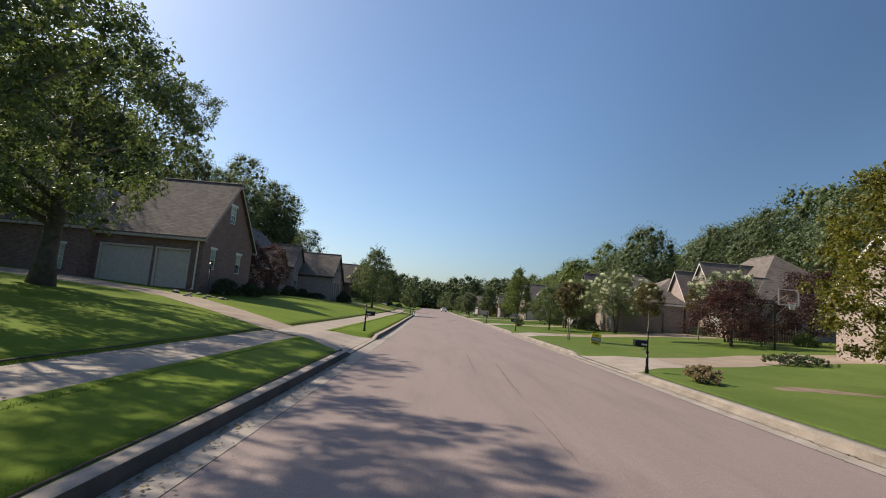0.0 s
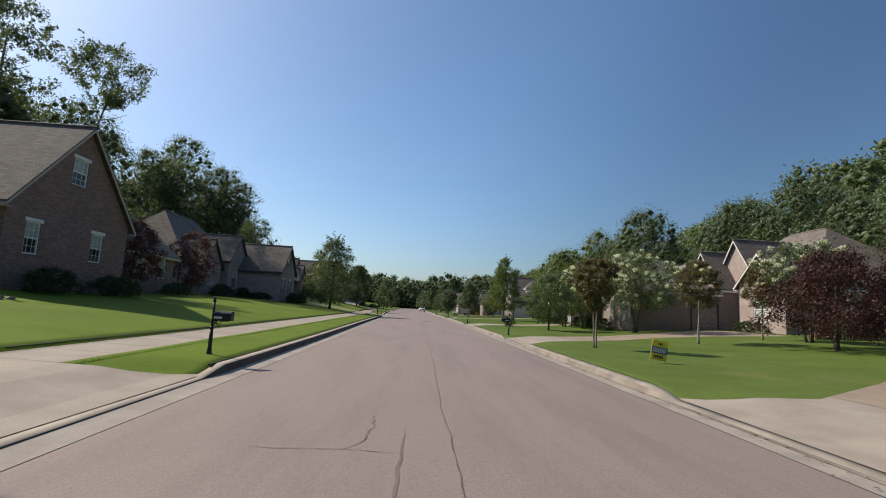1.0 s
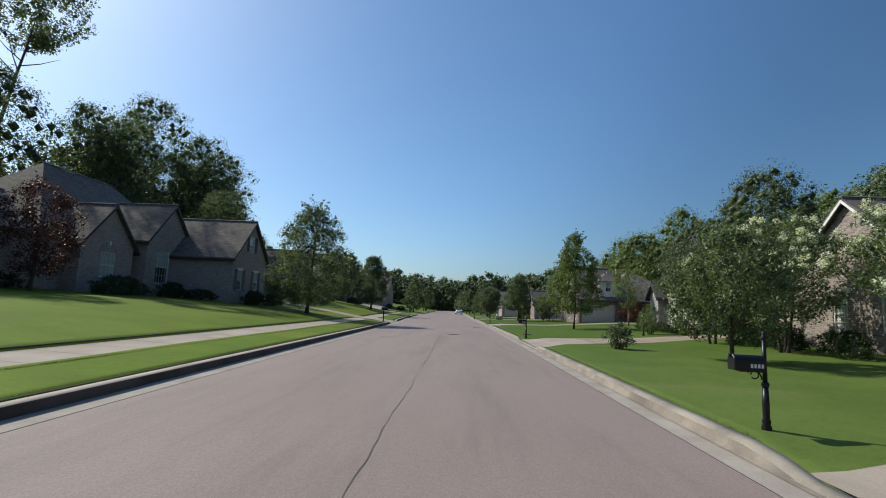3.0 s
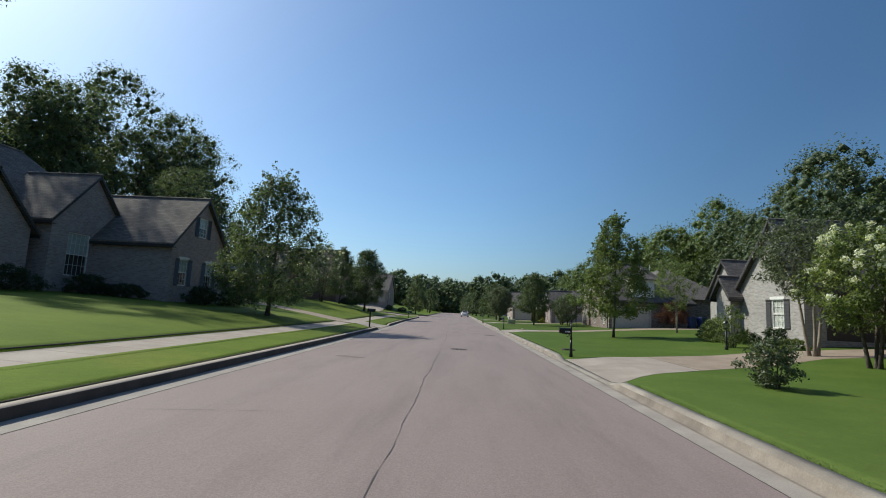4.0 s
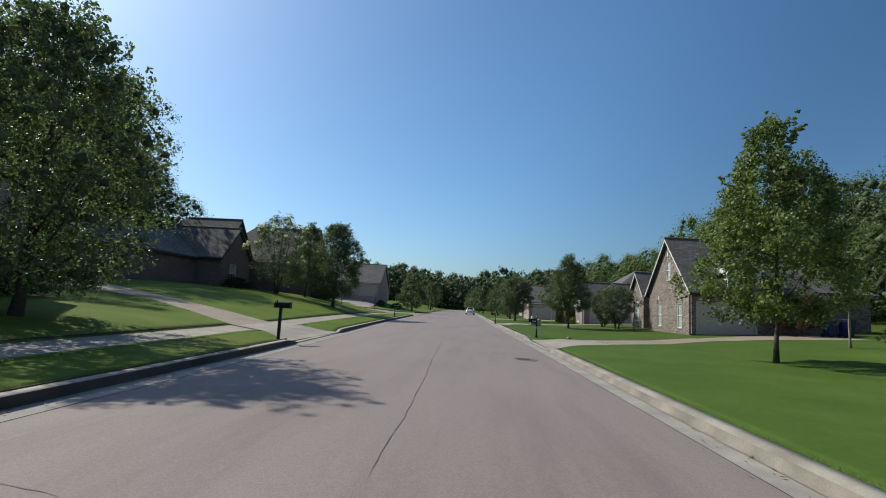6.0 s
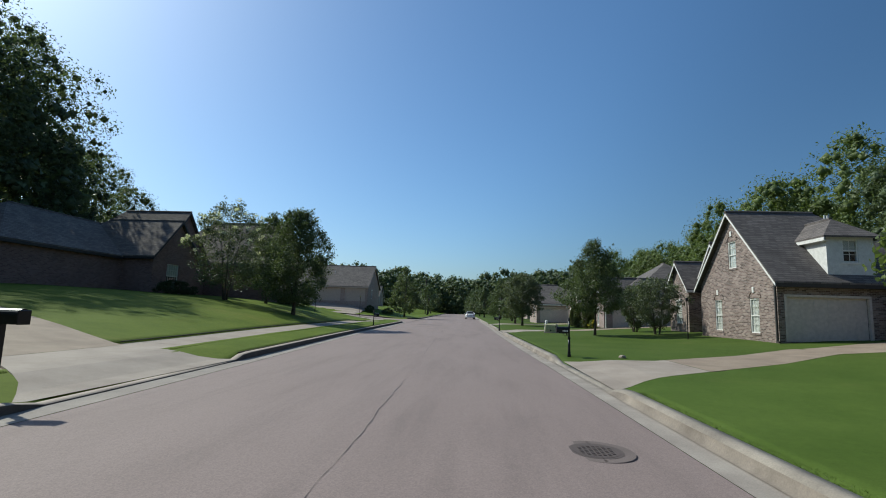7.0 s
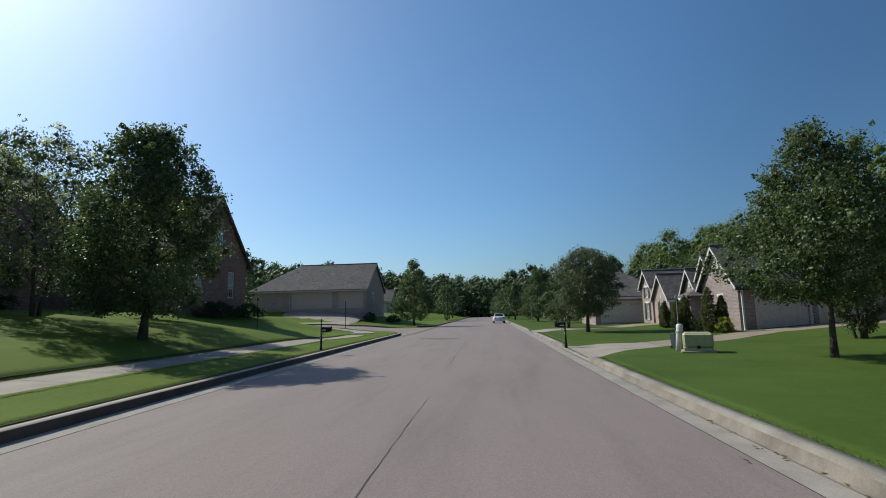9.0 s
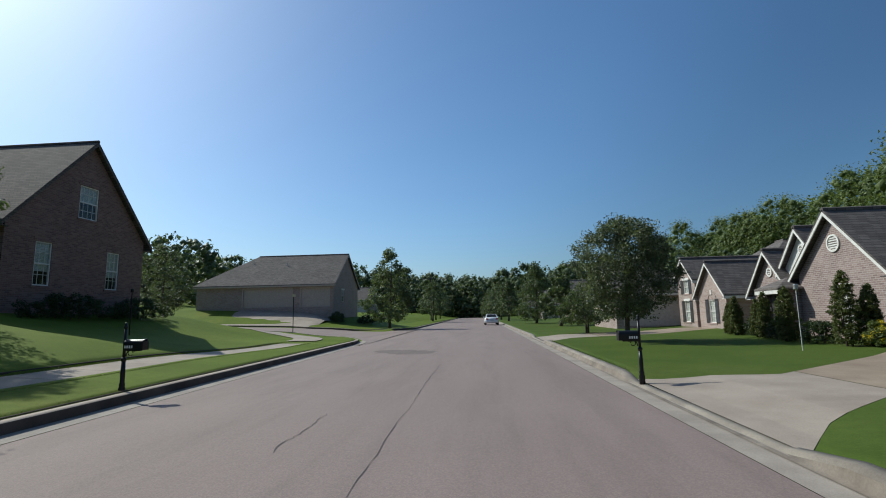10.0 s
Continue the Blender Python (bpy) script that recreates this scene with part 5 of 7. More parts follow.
def envelope(rng, n, height, base, width, profile, gaps=0.25, inner=0.55):
    """Clump centres in a crown whose outline is uneven, with gaps."""
    hs, rs = [p[0] for p in profile], [p[1] for p in profile]
    ph = rng.random(6) * 6.28
    pts = []
    while len(pts) < n:
        h, a = rng.random(), rng.random() * 2 * math.pi
        r = np.interp(h, hs, rs)
        if rng.random() > r + 0.15:
            continue
        wob = 1 + 0.16 * math.sin(3 * a + 5 * h + ph[0]) + 0.12 * math.sin(5 * a - 9 * h + ph[1]) + 0.1 * math.sin(2 * a + 14 * h + ph[2])
        if math.sin(4 * a + 7 * h + ph[3]) * math.sin(11 * h + 3 * a + ph[4]) < -1 + gaps * 1.4:
            continue
        k = inner + (1 - inner) * rng.random() ** 0.6 if rng.random() < 0.8 else rng.random()
        rr = width / 2 * r * wob * k
        pts.append((rr * math.cos(a), rr * math.sin(a), base + h * (height - base)))
    return np.array(pts)


OVAL = [(0, 0.35), (0.15, 0.8), (0.4, 1.0), (0.7, 0.8), (0.9, 0.45), (1, 0.12)]
CONE = [(0, 0.6), (0.15, 1.0), (0.4, 0.85), (0.7, 0.52), (0.9, 0.24), (1, 0.05)]
VASE = [(0, 0.25), (0.3, 0.75), (0.6, 1.0), (0.85, 0.85), (1, 0.35)]
SPREAD = [(0, 0.5), (0.25, 0.95), (0.55, 1.0), (0.8, 0.8), (1, 0.3)]
DOME = [(0, 0.95), (0.3, 1.0), (0.7, 0.8), (1, 0.3)]
FULL = [(0, 0.6), (0.12, 0.95), (0.35, 1.0), (0.6, 0.86), (0.82, 0.56), (1, 0.16)]
ROUND = [(0, 0.5), (0.14, 0.85), (0.4, 1.0), (0.68, 0.95), (0.87, 0.66), (1, 0.22)]
SPIRE = [(0, 0.8), (0.12, 1.0), (0.5, 0.92), (0.78, 0.6), (0.93, 0.25), (1, 0.05)]


def trunk_parts(rng, root, height, base, width, r0, stems, limbs, bark, lean=0.03):
    """One tapered trunk a stem, each with its limbs as parts."""
    for s in range(stems):
        a = 2 * math.pi * s / stems + rng.random()
        off, sway = (0.0, 0.05) if stems == 1 else (0.06, 0.08) if stems == 2 else (0.12, 0.2)
        tip = Vector((math.cos(a) * width * sway, math.sin(a) * width * sway, height * 0.86))
        foot = Vector((math.cos(a) * off, math.sin(a) * off, -0.25))
        line = []
        for k in range(9):
            w = Vector((rng.normal(), rng.normal(), 0)) * lean * height * 0.075 * (0 if k == 0 else 1)
            line.append(foot.lerp(tip, k / 8) + w)
        rad = [max(r0 * 0.1, r0 * (1.45 if k == 0 else 1.0 - 0.1 * k)) if k < 8 else r0 * 0.12 for k in range(9)]
        trunk = part("trunk", add_tube(bmesh.new(), line, rad, 8), bark, root, "", True)
        for i in range(limbs):
            t = max(0.12, min(0.85, base / height + (0.95 - base / height) * (i + 0.5) / limbs * 0.85))
            k = int(t * 8)
            p = line[k].lerp(line[k + 1], t * 8 - k)
            a2 = rng.random() * 6.28
            ln = width * (0.28 + 0.2 * rng.random()) * (1 - 0.65 * i / limbs)
            q = p + Vector((math.cos(a2) * ln, math.sin(a2) * ln, ln * (0.5 + 0.5 * rng.random())))
            m = p.lerp(q, 0.5) + Vector((0, 0, -0.06 * ln))
            rr = r0 * (0.5 - 0.35 * t)
            part("limb", add_tube(bmesh.new(), [p, m, q], [rr, rr * 0.65, rr * 0.2], 5), bark, trunk, "", True)


def tree(name, label, x, y, height, base, width, profile, leaf, size, clumps, per, trunk_r, seed, stems=1, bark="bark", spread=0.09, z=None, blossom=None, category="tree", group="", gaps=0.25, limbs=9, shoots=14):
    rng = np.random.default_rng(seed)
    z = zland(x, y) if z is None else z
    root = thing(name, (x, y, z), label, category, group)
    trunk_parts(rng, root, height, base, width, trunk_r, stems, limbs if stems == 1 else 4, bark)
    c = envelope(rng, clumps, height, base, width, profile, gaps)
    near = abs(x) < 13 and y < 106          # trees that the street passes closely get four-cornered leaves
    girth = np.full(len(c), spread * width) * (0.7 + 0.6 * rng.random(len(c)))
    v, f = leaf_cloud(rng, c, girth, per if near else int(per * 0.85), size * 0.92 if near else size * 1.12, 0.0, 4 if near else 3, 0.22)
    # shoots: leafy twigs that rise through the crown and break its outline
    tips, rad = [], []
    for k in range(shoots):
        a, h = rng.random() * 6.28, rng.random() ** 0.8
        r = width / 2 * float(np.interp(h, [p[0] for p in profile], [p[1] for p in profile])) * 0.95
        q = np.array([r * math.cos(a), r * math.sin(a), base + h * (height - base)])
        up = np.array([0.55 * math.cos(a), 0.55 * math.sin(a), 0.5 + 0.8 * h])
        ln = width * (0.08 + 0.13 * rng.random())
        bend = rng.normal(size=3) * 0.25
        for m in range(10):
            u = m / 9
            tips.append(q + (up + bend * u) * ln * (u * 1.2 - 0.6) + rng.normal(size=3) * 0.012 * width)
            rad.append(spread * width * (0.62 - 0.42 * u))
    if tips:
        v2, f2 = leaf_cloud(rng, np.array(tips), np.array(rad), max(8, per // 6), size, 0.0, f.shape[1], 0.0)
        f = np.concatenate([f, f2 + len(v)])
        v = np.concatenate([v, v2])
    from_mesh("crown", mesh_np("crown", v, f), leaf, root)
    if blossom:
        mat, share = blossom
        outer = c[np.argsort(-(np.hypot(c[:, 0], c[:, 1]) + 0.5 * c[:, 2] + rng.normal(size=len(c)) * width * 0.12))][: int(len(c) * share)]
        v, f = leaf_cloud(rng, outer * 1.05, np.full(len(outer), spread * width * 0.42), 55, size * 0.9, 0.0, 3, 0.0)
        from_mesh("blossom", mesh_np("blossom", v, f), mat, root, "flower clusters")
    return root


def shrub(name, label, x, y, w, h, leaf, seed, depth=None, profile=DOME, clumps=None, size=0.07, blossom=None, category="shrub", group="", z=None, spread=0.0):
    rng = np.random.default_rng(seed)
    z = zland(x, y) if z is None else z
    root = thing(name, (x, y, z), label, category, group)
    depth = depth or w
    n = clumps or int(40 + 60 * w * h * max(1, depth / 2))
    c = envelope(rng, n, h, 0.08, 1.0, profile, 0.12, 0.6) * np.array([w, depth, 1])
    v, f = leaf_cloud(rng, c, np.full(n, spread or 0.16 * min(1.2, max(0.5, h))), 38, size * 1.12, 0.0, 3)
    v[:, 2] = np.maximum(v[:, 2], 0.01)
    from_mesh("foliage", mesh_np("foliage", v, f), leaf, root)
    for k in range(4):
        a = 6.28 * k / 4
        bm = add_tube(bmesh.new(), [(0.1 * w * math.cos(a), 0.1 * depth * math.sin(a), -0.15), (0.25 * w * math.cos(a), 0.25 * depth * math.sin(a), h * 0.7)], [0.03, 0.008], 5)
        part("stem", bm, "bark", root)
    if blossom:
        v, f = leaf_cloud(rng, c[::2] * np.array([1.03, 1.03, 1.05]), np.full(len(c[::2]), 0.14 * h), 25, size, 0.0, 3, 0.0)
        v[:, 2] = np.maximum(v[:, 2], 0.01)
        from_mesh("blossom", mesh_np("blossom", v, f), blossom, root, "flower clusters")
    return root


# street trees, left
tree("oak_tree", "large dark green oak overhanging footpath and road", -14.9, 18.1, 11.4, 2.6, 7.8, SPREAD, "leaf_maple", 0.17, 320, 76, 0.36, 11, spread=0.075, gaps=0.55, limbs=14, shoots=40)
tree("oak_tree", "dark green oak throwing dappled shade on verge and road", -12.3, 10.6, 11.6, 4.6, 6.8, SPREAD, "leaf_oak", 0.16, 280, 56, 0.25, 111, spread=0.065, gaps=0.5, limbs=9)
tree("maple_tree", "rounded green maple with upright leader shoots on the lawn", -9.8, 70.9, 8.5, 0.8, 5.9, FULL, "leaf_maple", 0.12, 380, 80, 0.14, 12, spread=0.09, gaps=0.2, shoots=45)
tree("maple_tree", "dense dark green maple on the sloping lawn", -10.7, 102.7, 7.7, 1.0, 4.8, FULL, "leaf_oak", 0.11, 470, 84, 0.14, 13, spread=0.095, gaps=0.12, shoots=36)
tree("maple_tree", "dark green maple close to the steep gabled house", -15.8, 109.6, 8.0, 1.4, 3.9, FULL, "leaf_oak", 0.12, 300, 76, 0.12, 113, spread=0.09, gaps=0.2)
tree("crape_myrtle", "pale flowering crape myrtle beside a dark house", -16.8, 104.4, 7.4, 1.0, 5.2, SPREAD, "leaf_pear", 0.12, 260, 70, 0.07, 14, stems=3, blossom=("petal", 0.2))
tree("plum_tree", "dark purple-leaved plum tree before a brick house", -20.2, 57.4, 5.8, 0.9, 4.6, OVAL, "leaf_plum", 0.1, 220, 70, 0.1, 15)
tree("plum_tree", "dark purple-leaved plum tree before a brick house", -17.0, 42.5, 4.6, 0.8, 3.8, OVAL, "leaf_plum", 0.1, 200, 70, 0.1, 16)
tree("pear_tree", "narrow conical green tree on the far corner lawn", -9.0, 148.0, 8.4, 0.8, 4.8, CONE, "leaf_maple", 0.2, 200, 60, 0.15, 17)
tree("tall_tree", "tall slender tree with a high sparse crown behind the houses", -51.0, 80.5, 33.0, 24.5, 10.0, VASE, "leaf_tall", 0.3, 120, 75, 0.34, 18, spread=0.1, gaps=0.6, limbs=9).rotation_euler = (0, radians(10), 0)
tree("tall_tree", "tall tree with a high sparse crown behind the first house", -36.0, 52.0, 24.0, 12.0, 8.5, SPREAD, "leaf_tall", 0.24, 170, 75, 0.3, 19, spread=0.09, gaps=0.5, limbs=9)
# street trees, right
tree("crape_myrtle", "white-trunked crape myrtle with bronze leaves on the lawn", 8.7, 32.0, 3.75, 1.6, 1.9, VASE, "leaf_myrtle", 0.09, 170, 60, 0.045, 21, stems=2, gaps=0.4, bark="bark_pale", spread=0.08)
tree("crape_myrtle", "bronze-leaved crape myrtle with slim pale trunk", 15.9, 36.6, 4.4, 1.9, 2.3, OVAL, "leaf_myrtle", 0.09, 160, 70, 0.06, 22, bark="bark_pale", blossom=("petal", 0.08))
tree("crape_myrtle", "bronze-leaved crape myrtle with slim pale trunk", 20.7, 38.4, 4.4, 1.9, 2.3, OVAL, "leaf_myrtle", 0.09, 160, 70, 0.06, 23, bark="bark_pale", blossom=("petal", 0.1))
tree("plum_tree", "low spreading purple plum tree on a short trunk", 19.5, 32.2, 4.3, 0.6, 4.7, DOME, "leaf_plum", 0.09, 340, 75, 0.12, 24)
tree("crape_myrtle", "green crape myrtle covered with white blossom", 21.8, 36.4, 5.2, 1.6, 4.2, VASE, "leaf_pear", 0.11, 210, 70, 0.07, 25, stems=3, blossom=("petal", 0.35))
tree("plum_tree", "broad brownish purple plum tree beside a timber fence", 27.6, 35.6, 5.4, 0.7, 5.2, DOME, "leaf_plum", 0.11, 300, 70, 0.13, 124)
tree("redbud_tree", "small rounded green tree on the front lawn", 11.4, 49.6, 4.4, 0.65, 3.9, OVAL, "leaf_maple", 0.1, 230, 75, 0.08, 26)
tree("crape_myrtle", "large crape myrtle laden with white blossom by the drive", 17.5, 47.6, 6.1, 1.9, 5.6, DOME, "leaf_maple", 0.11, 360, 66, 0.09, 27, stems=4, spread=0.075, gaps=0.25, blossom=("petal", 0.42))
tree("crape_myrtle", "white-flowering crape myrtle against a brick wall", 15.6, 53.4, 5.4, 1.4, 4.4, SPREAD, "leaf_maple", 0.11, 300, 66, 0.07, 28, stems=3, blossom=("petal", 0.36))
tree("crape_myrtle", "white-flowering crape myrtle against a brick wall", 15.4, 58.6, 4.6, 1.2, 3.6, SPREAD, "leaf_light", 0.11, 240, 70, 0.07, 128, stems=3, blossom=("petal", 0.3))
tree("crape_myrtle", "dark green crape myrtle with pale trunks before a white house", 16.4, 62.8, 5.6, 2.2, 3.8, VASE, "leaf_pear", 0.1, 200, 75, 0.07, 29, stems=3, bark="bark_pale")
tree("maple_tree", "slender upright green maple on a mown lawn", 12.3, 76.0, 8.5, 1.4, 4.8, CONE, "leaf_light", 0.13, 330, 75, 0.08, 30, spread=0.075, gaps=0.35, shoots=36)
tree("birch_tree", "airy pale green young tree with slim double trunk", 19.0, 81.8, 5.6, 1.8, 3.4, VASE, "leaf_light", 0.1, 120, 55, 0.05, 31, stems=2, bark="bark_pale", gaps=0.5)
tree("japanese_maple", "low red-leaved maple beside the garage", 22.4, 90.6, 2.6, 0.5, 2.8, DOME, "leaf_red", 0.08, 140, 70, 0.06, 32)
tree("crape_myrtle", "bushy green crape myrtle at the corner of a brick house", 14.6, 101.6, 3.6, 0.5, 3.2, VASE, "leaf_pear", 0.1, 190, 75, 0.06, 33, stems=4)
tree("maple_tree", "dense dark green maple on a slim straight trunk", 10.25, 100.6, 6.2, 1.55, 4.3, CONE, "leaf_oak", 0.095, 360, 85, 0.085, 34, spread=0.09)
tree("crape_myrtle", "bushy green crape myrtle before white gables", 14.6, 106.0, 3.4, 0.4, 2.6, VASE, "leaf_pear", 0.1, 170, 75, 0.06, 35, stems=4)
tree("pear_tree", "rounded egg-shaped pear tree on the lawn", 7.45, 119.4, 5.5, 1.1, 3.9, ROUND, "leaf_pear", 0.105, 440, 84, 0.13, 36, spread=0.085, gaps=0.02, shoots=0)
tree("crape_myrtle", "small spreading tree on the lawn", 7.5, 128.3, 2.9, 0.7, 3.2, DOME, "leaf_oak", 0.12, 140, 60, 0.08, 37, stems=2)
tree("spruce_tree", "dark conical evergreen beside the far road", 7.5, 160.0, 7.6, 0.5, 5.4, CONE, "leaf_oak", 0.18, 220, 60, 0.15, 38)
tree("gold_tree", "young tree with yellowing leaves beside the lawn", 12.9, 13.6, 6.4, 0.8, 4.0, OVAL, "leaf_gold", 0.11, 260, 75, 0.1, 39)
for i, (x, y, hh, w) in enumerate([(-9, 188, 7.5, 5.5), (-10.5, 207, 8, 6), (5, 184, 7, 5), (4.2, 205, 7.5, 6), (3.0, 232, 8, 6.5), (-12, 232, 8, 6), (1.5, 262, 9, 7), (-15, 262, 9, 7), (8.5, 146, 5.0, 4.2)]):
    tree("street_tree", "leafy green tree far down the street", x, y, hh, 1.2, w, OVAL if i % 2 else CONE, "leaf_wood", 0.26, 110, 50, 0.16, 60 + i)

# hedges and shrubs
for i, (x, y, w, d, hh, leaf) in enumerate([
        (-14.7, 33.2, 1.3, 3.0, 1.1, "leaf_shrub"), (-14.6, 37.4, 1.3, 4.2, 1.0, "leaf_shrub"), (-17.0, 48.5, 1.4, 4.0, 0.9, "leaf_shrub"), (-21.6, 56.4, 1.4, 4.0, 0.9, "leaf_shrub"),
        (-19.8, 63.6, 1.5, 5.0, 1.2, "leaf_shrub"), (-19.4, 68.6, 1.5, 3.0, 1.1, "leaf_shrub"), (-14.6, 72.2, 1.3, 3.4, 1.1, "leaf_shrub"), (-14.4, 75.6, 1.4, 3.4, 1.2, "leaf_shrub"), (-17.6, 69.2, 2.4, 1.3, 0.8, "leaf_shrub"),
        (-20.8, 104.6, 1.4, 5.0, 1.0, "leaf_shrub"), (-16.6, 116.6, 1.4, 4.4, 1.0, "leaf_shrub"), (-16.6, 120.8, 1.4, 4.2, 1.0, "leaf_shrub"),
        (24.8, 52.6, 1.5, 2.6, 1.4, "leaf_shrub"), (25.2, 46.0, 1.2, 3.6, 0.8, "leaf_shrub"), (16.4, 51.4, 1.3, 2.2, 1.0, "leaf_shrub"), (16.3, 54.6, 1.3, 2.6, 1.1, "leaf_shrub"), (16.6, 57.8, 1.4, 2.4, 0.9, "leaf_shrub"),
        (17.4, 66.9, 1.0, 1.2, 1.0, "leaf_shrub"), (17.3, 69.2, 1.2, 2.2, 0.7, "leaf_shrub"), (17.4, 65.6, 1.3, 1.2, 0.5, "leaf_light"), (22.0, 82.4, 1.1, 3.0, 0.8, "leaf_shrub"), (16.9, 71.8, 1.2, 1.8, 1.3, "leaf_light"),
        (17.4, 73.8, 1.0, 1.4, 0.6, "leaf_light"), (12.9, 117.8, 0.9, 1.0, 0.8, "leaf_shrub"), (12.9, 115.5, 0.9, 1.6, 0.75, "leaf_shrub"), (13.5, 120.4, 0.9, 1.4, 1.0, "leaf_shrub"), (13.6, 122.4, 0.8, 1.2, 0.6, "leaf_shrub"), (-15, 149, 1.6, 2.0, 1.1, "leaf_shrub"), (-12.5, 152, 2, 2, 1.0, "leaf_shrub")]):
    shrub("hedge" if d > 2.3 else "bush", "clipped dark green hedge along the house wall" if leaf == "leaf_shrub" else "loose light green bush in the bed", x, y, w, hh, leaf, 200 + i, d)
shrub("bush", "light green sapling bush before the white house", 15.6, 67.4, 1.5, 2.1, "leaf_light", 266, 1.3, OVAL, 90)
shrub("bush", "small loose bush standing alone on the lawn", 8.9, 53.2, 1.05, 1.05, "leaf_pear", 260, 1.0, OVAL, 70)
shrub("bush", "dry brown clump of cuttings on the lawn", 7.25, 13.2, 1.0, 0.42, "straw", 262, 1.0)
shrub("bush", "rounded light green bush beside the drive", 25.4, 33.4, 1.5, 0.95, "leaf_light", 265, 1.3)
shrub("bush", "low bushy border plants beside the drive", 15.8, 21.2, 3.0, 0.5, "leaf_pear", 263, 1.0)
shrub("bush", "bright yellow flowering bush beside the garage", 13.2, 113.3, 0.7, 0.7, "leaf_light", 264, 0.7, blossom="petal_yellow")
for i, (x, y, w, hh) in enumerate([(12.8, 114.0, 0.78, 2.4), (13.35, 113.75, 0.6, 1.9), (12.6, 116.8, 0.75, 2.1), (12.9, 118.8, 0.55, 1.9), (13.0, 119.6, 0.45, 1.6), (13.0, 121.4, 0.6, 1.8), (13.05, 122.1, 0.45, 1.5)]):
    shrub("cypress", "conical clipped golden-green cypress by the wall", x, y, w, hh, "leaf_cypress", 270 + i, w, SPIRE, 420, 0.05, category="conifer", spread=0.075)


# ---- woods: tall trees behind the houses, and the wooded hill ----
def wood_parts(seed, height, width, profile, clumps, per, size, base=0.25, inner=0.55, core=0.3, girth=0.12):
    rng = np.random.default_rng(seed)
    c = envelope(rng, clumps, height, height * base, width, profile, 0.4 if inner < 0.7 else 0.15, inner)
    return leaf_cloud(rng, c, np.full(len(c), girth * width) * (0.6 + 0.8 * rng.random(len(c))), per, size, 0.0, 3, core)


TALL = [wood_parts(300 + k, 1.0 * hh, ww, OVAL if k % 2 else VASE, 250, 74, 0.24, 0.18, 0.55, 0.25, 0.135) for k, (hh, ww) in enumerate([(20, 10), (18, 11), (22, 9.5)])]
TALL_MESH = []
for k, (v, f) in enumerate(TALL):
    TALL_MESH.append(mesh_np("crown", v, f))
tall_first = {}
TALL_AT = [(-36, 61, 0, 0.9), (-39.5, 72, 1, 1.0), (-45, 65, 2, 0.95), (-36, 50, 1, 0.9), (-38, 86, 0, 0.95), (-38.5, 97, 1, 1.0), (-40, 84, 2, 0.9), (-38, 40, 0, 1.0), (-33, 30, 1, 0.95), (-30, 20, 0, 0.85), (-44, 48, 0, 1.1),
           (-36, 101, 2, 1.0), (-37.5, 107, 0, 1.05), (-35, 108, 1, 0.75), (-36, 119, 1, 0.62), (-40, 131, 0, 0.55), (-50.5, 131, 2, 0.84), (-42, 98, 2, 1.16), (-24.0, 84.0, 0, 0.56), (-46, 140, 1, 0.5), (-29.1, 140, 1, 0.42)]
for i, (x, y, k, s) in enumerate(TALL_AT):
    m = Matrix.Translation((x, y, zland(x, y))) @ Matrix.Rotation(i * 1.3, 4, "Z")
    if k not in tall_first:
        root = thing("tall_tree", (0, 0, 0), "tall dark green woodland tree behind the houses", "tree", "tall trees behind the houses")
        trunk_parts(np.random.default_rng(310 + k), root, 19, 5, 9, 0.32, 1, 8, "bark")
        from_mesh("crown", TALL_MESH[k], "leaf_tall", root)
        tall_first[k] = root
        root.matrix_basis = m
        root.scale = (s, s, s)
    else:
        ob = copy_thing(tall_first[k], m)
        ob.scale = (s, s, s)


def woods(name, label, spots, variants, mat, seed):
    rng = np.random.default_rng(seed)
    vs, fs, n = [], [], 0
    for x, y, s in spots:
        v, f = variants[rng.integers(len(variants))]
        a = rng.random() * 6.28
        r = np.array([[math.cos(a), -math.sin(a), 0], [math.sin(a), math.cos(a), 0], [0, 0, 1]])
        vs.append((v * s) @ r.T + np.array([x, y, zland(x, y)]))
        fs.append(f + n)
        n += len(v)
    ob = from_mesh(name, mesh_np(name, np.concatenate(vs), np.concatenate(fs)), mat)
    tagged(ob, label, "woods", kind="stuff")


rng = np.random.default_rng(77)
NEARV = [wood_parts(320 + k, 16 + k, 11, SPREAD if k % 2 else OVAL, 300, 56, 0.32, 0.08, 0.8, 0.28, 0.16) for k in range(4)]
BACKV = [wood_parts(340 + k, 17, 11, SPREAD if k % 2 else OVAL, 170, 24, 0.5, 0.08, 0.8, 0.3, 0.17) for k in range(3)]
FARV = [wood_parts(330 + k, 15, 12, SPREAD, 90, 18, 0.85, 0.03, 0.6, 0.5, 0.15) for k in range(3)]
hill, hill_back = [], []
for y in np.arange(38, 205, 7.0):
    for x in (43, 51, 60):
        lower = 1.0 if x < 50 else float(np.interp(y, [60, 85, 125, 150], [1.0, 0.84, 0.84, 0.95]))
        (hill if x < 50 else hill_back).append((x + rng.normal() * 2.5 - 0.02 * y, y + rng.normal() * 2.5, lower * (0.72 + 0.22 * rng.random()) * float(np.interp(y, [20, 50, 62, 80, 96, 105, 116, 143, 156, 174, 200], [0.9, 0.93, 0.95, 0.95, 1.05, 1.15, 1.08, 0.9, 0.96, 0.9, 0.95]))))
for k in range(10):
    hill_back.append((74 + 4 * rng.normal(), 78 + 6.5 * k, (1.42 if k < 4 else 1.22) + 0.16 * rng.random()))
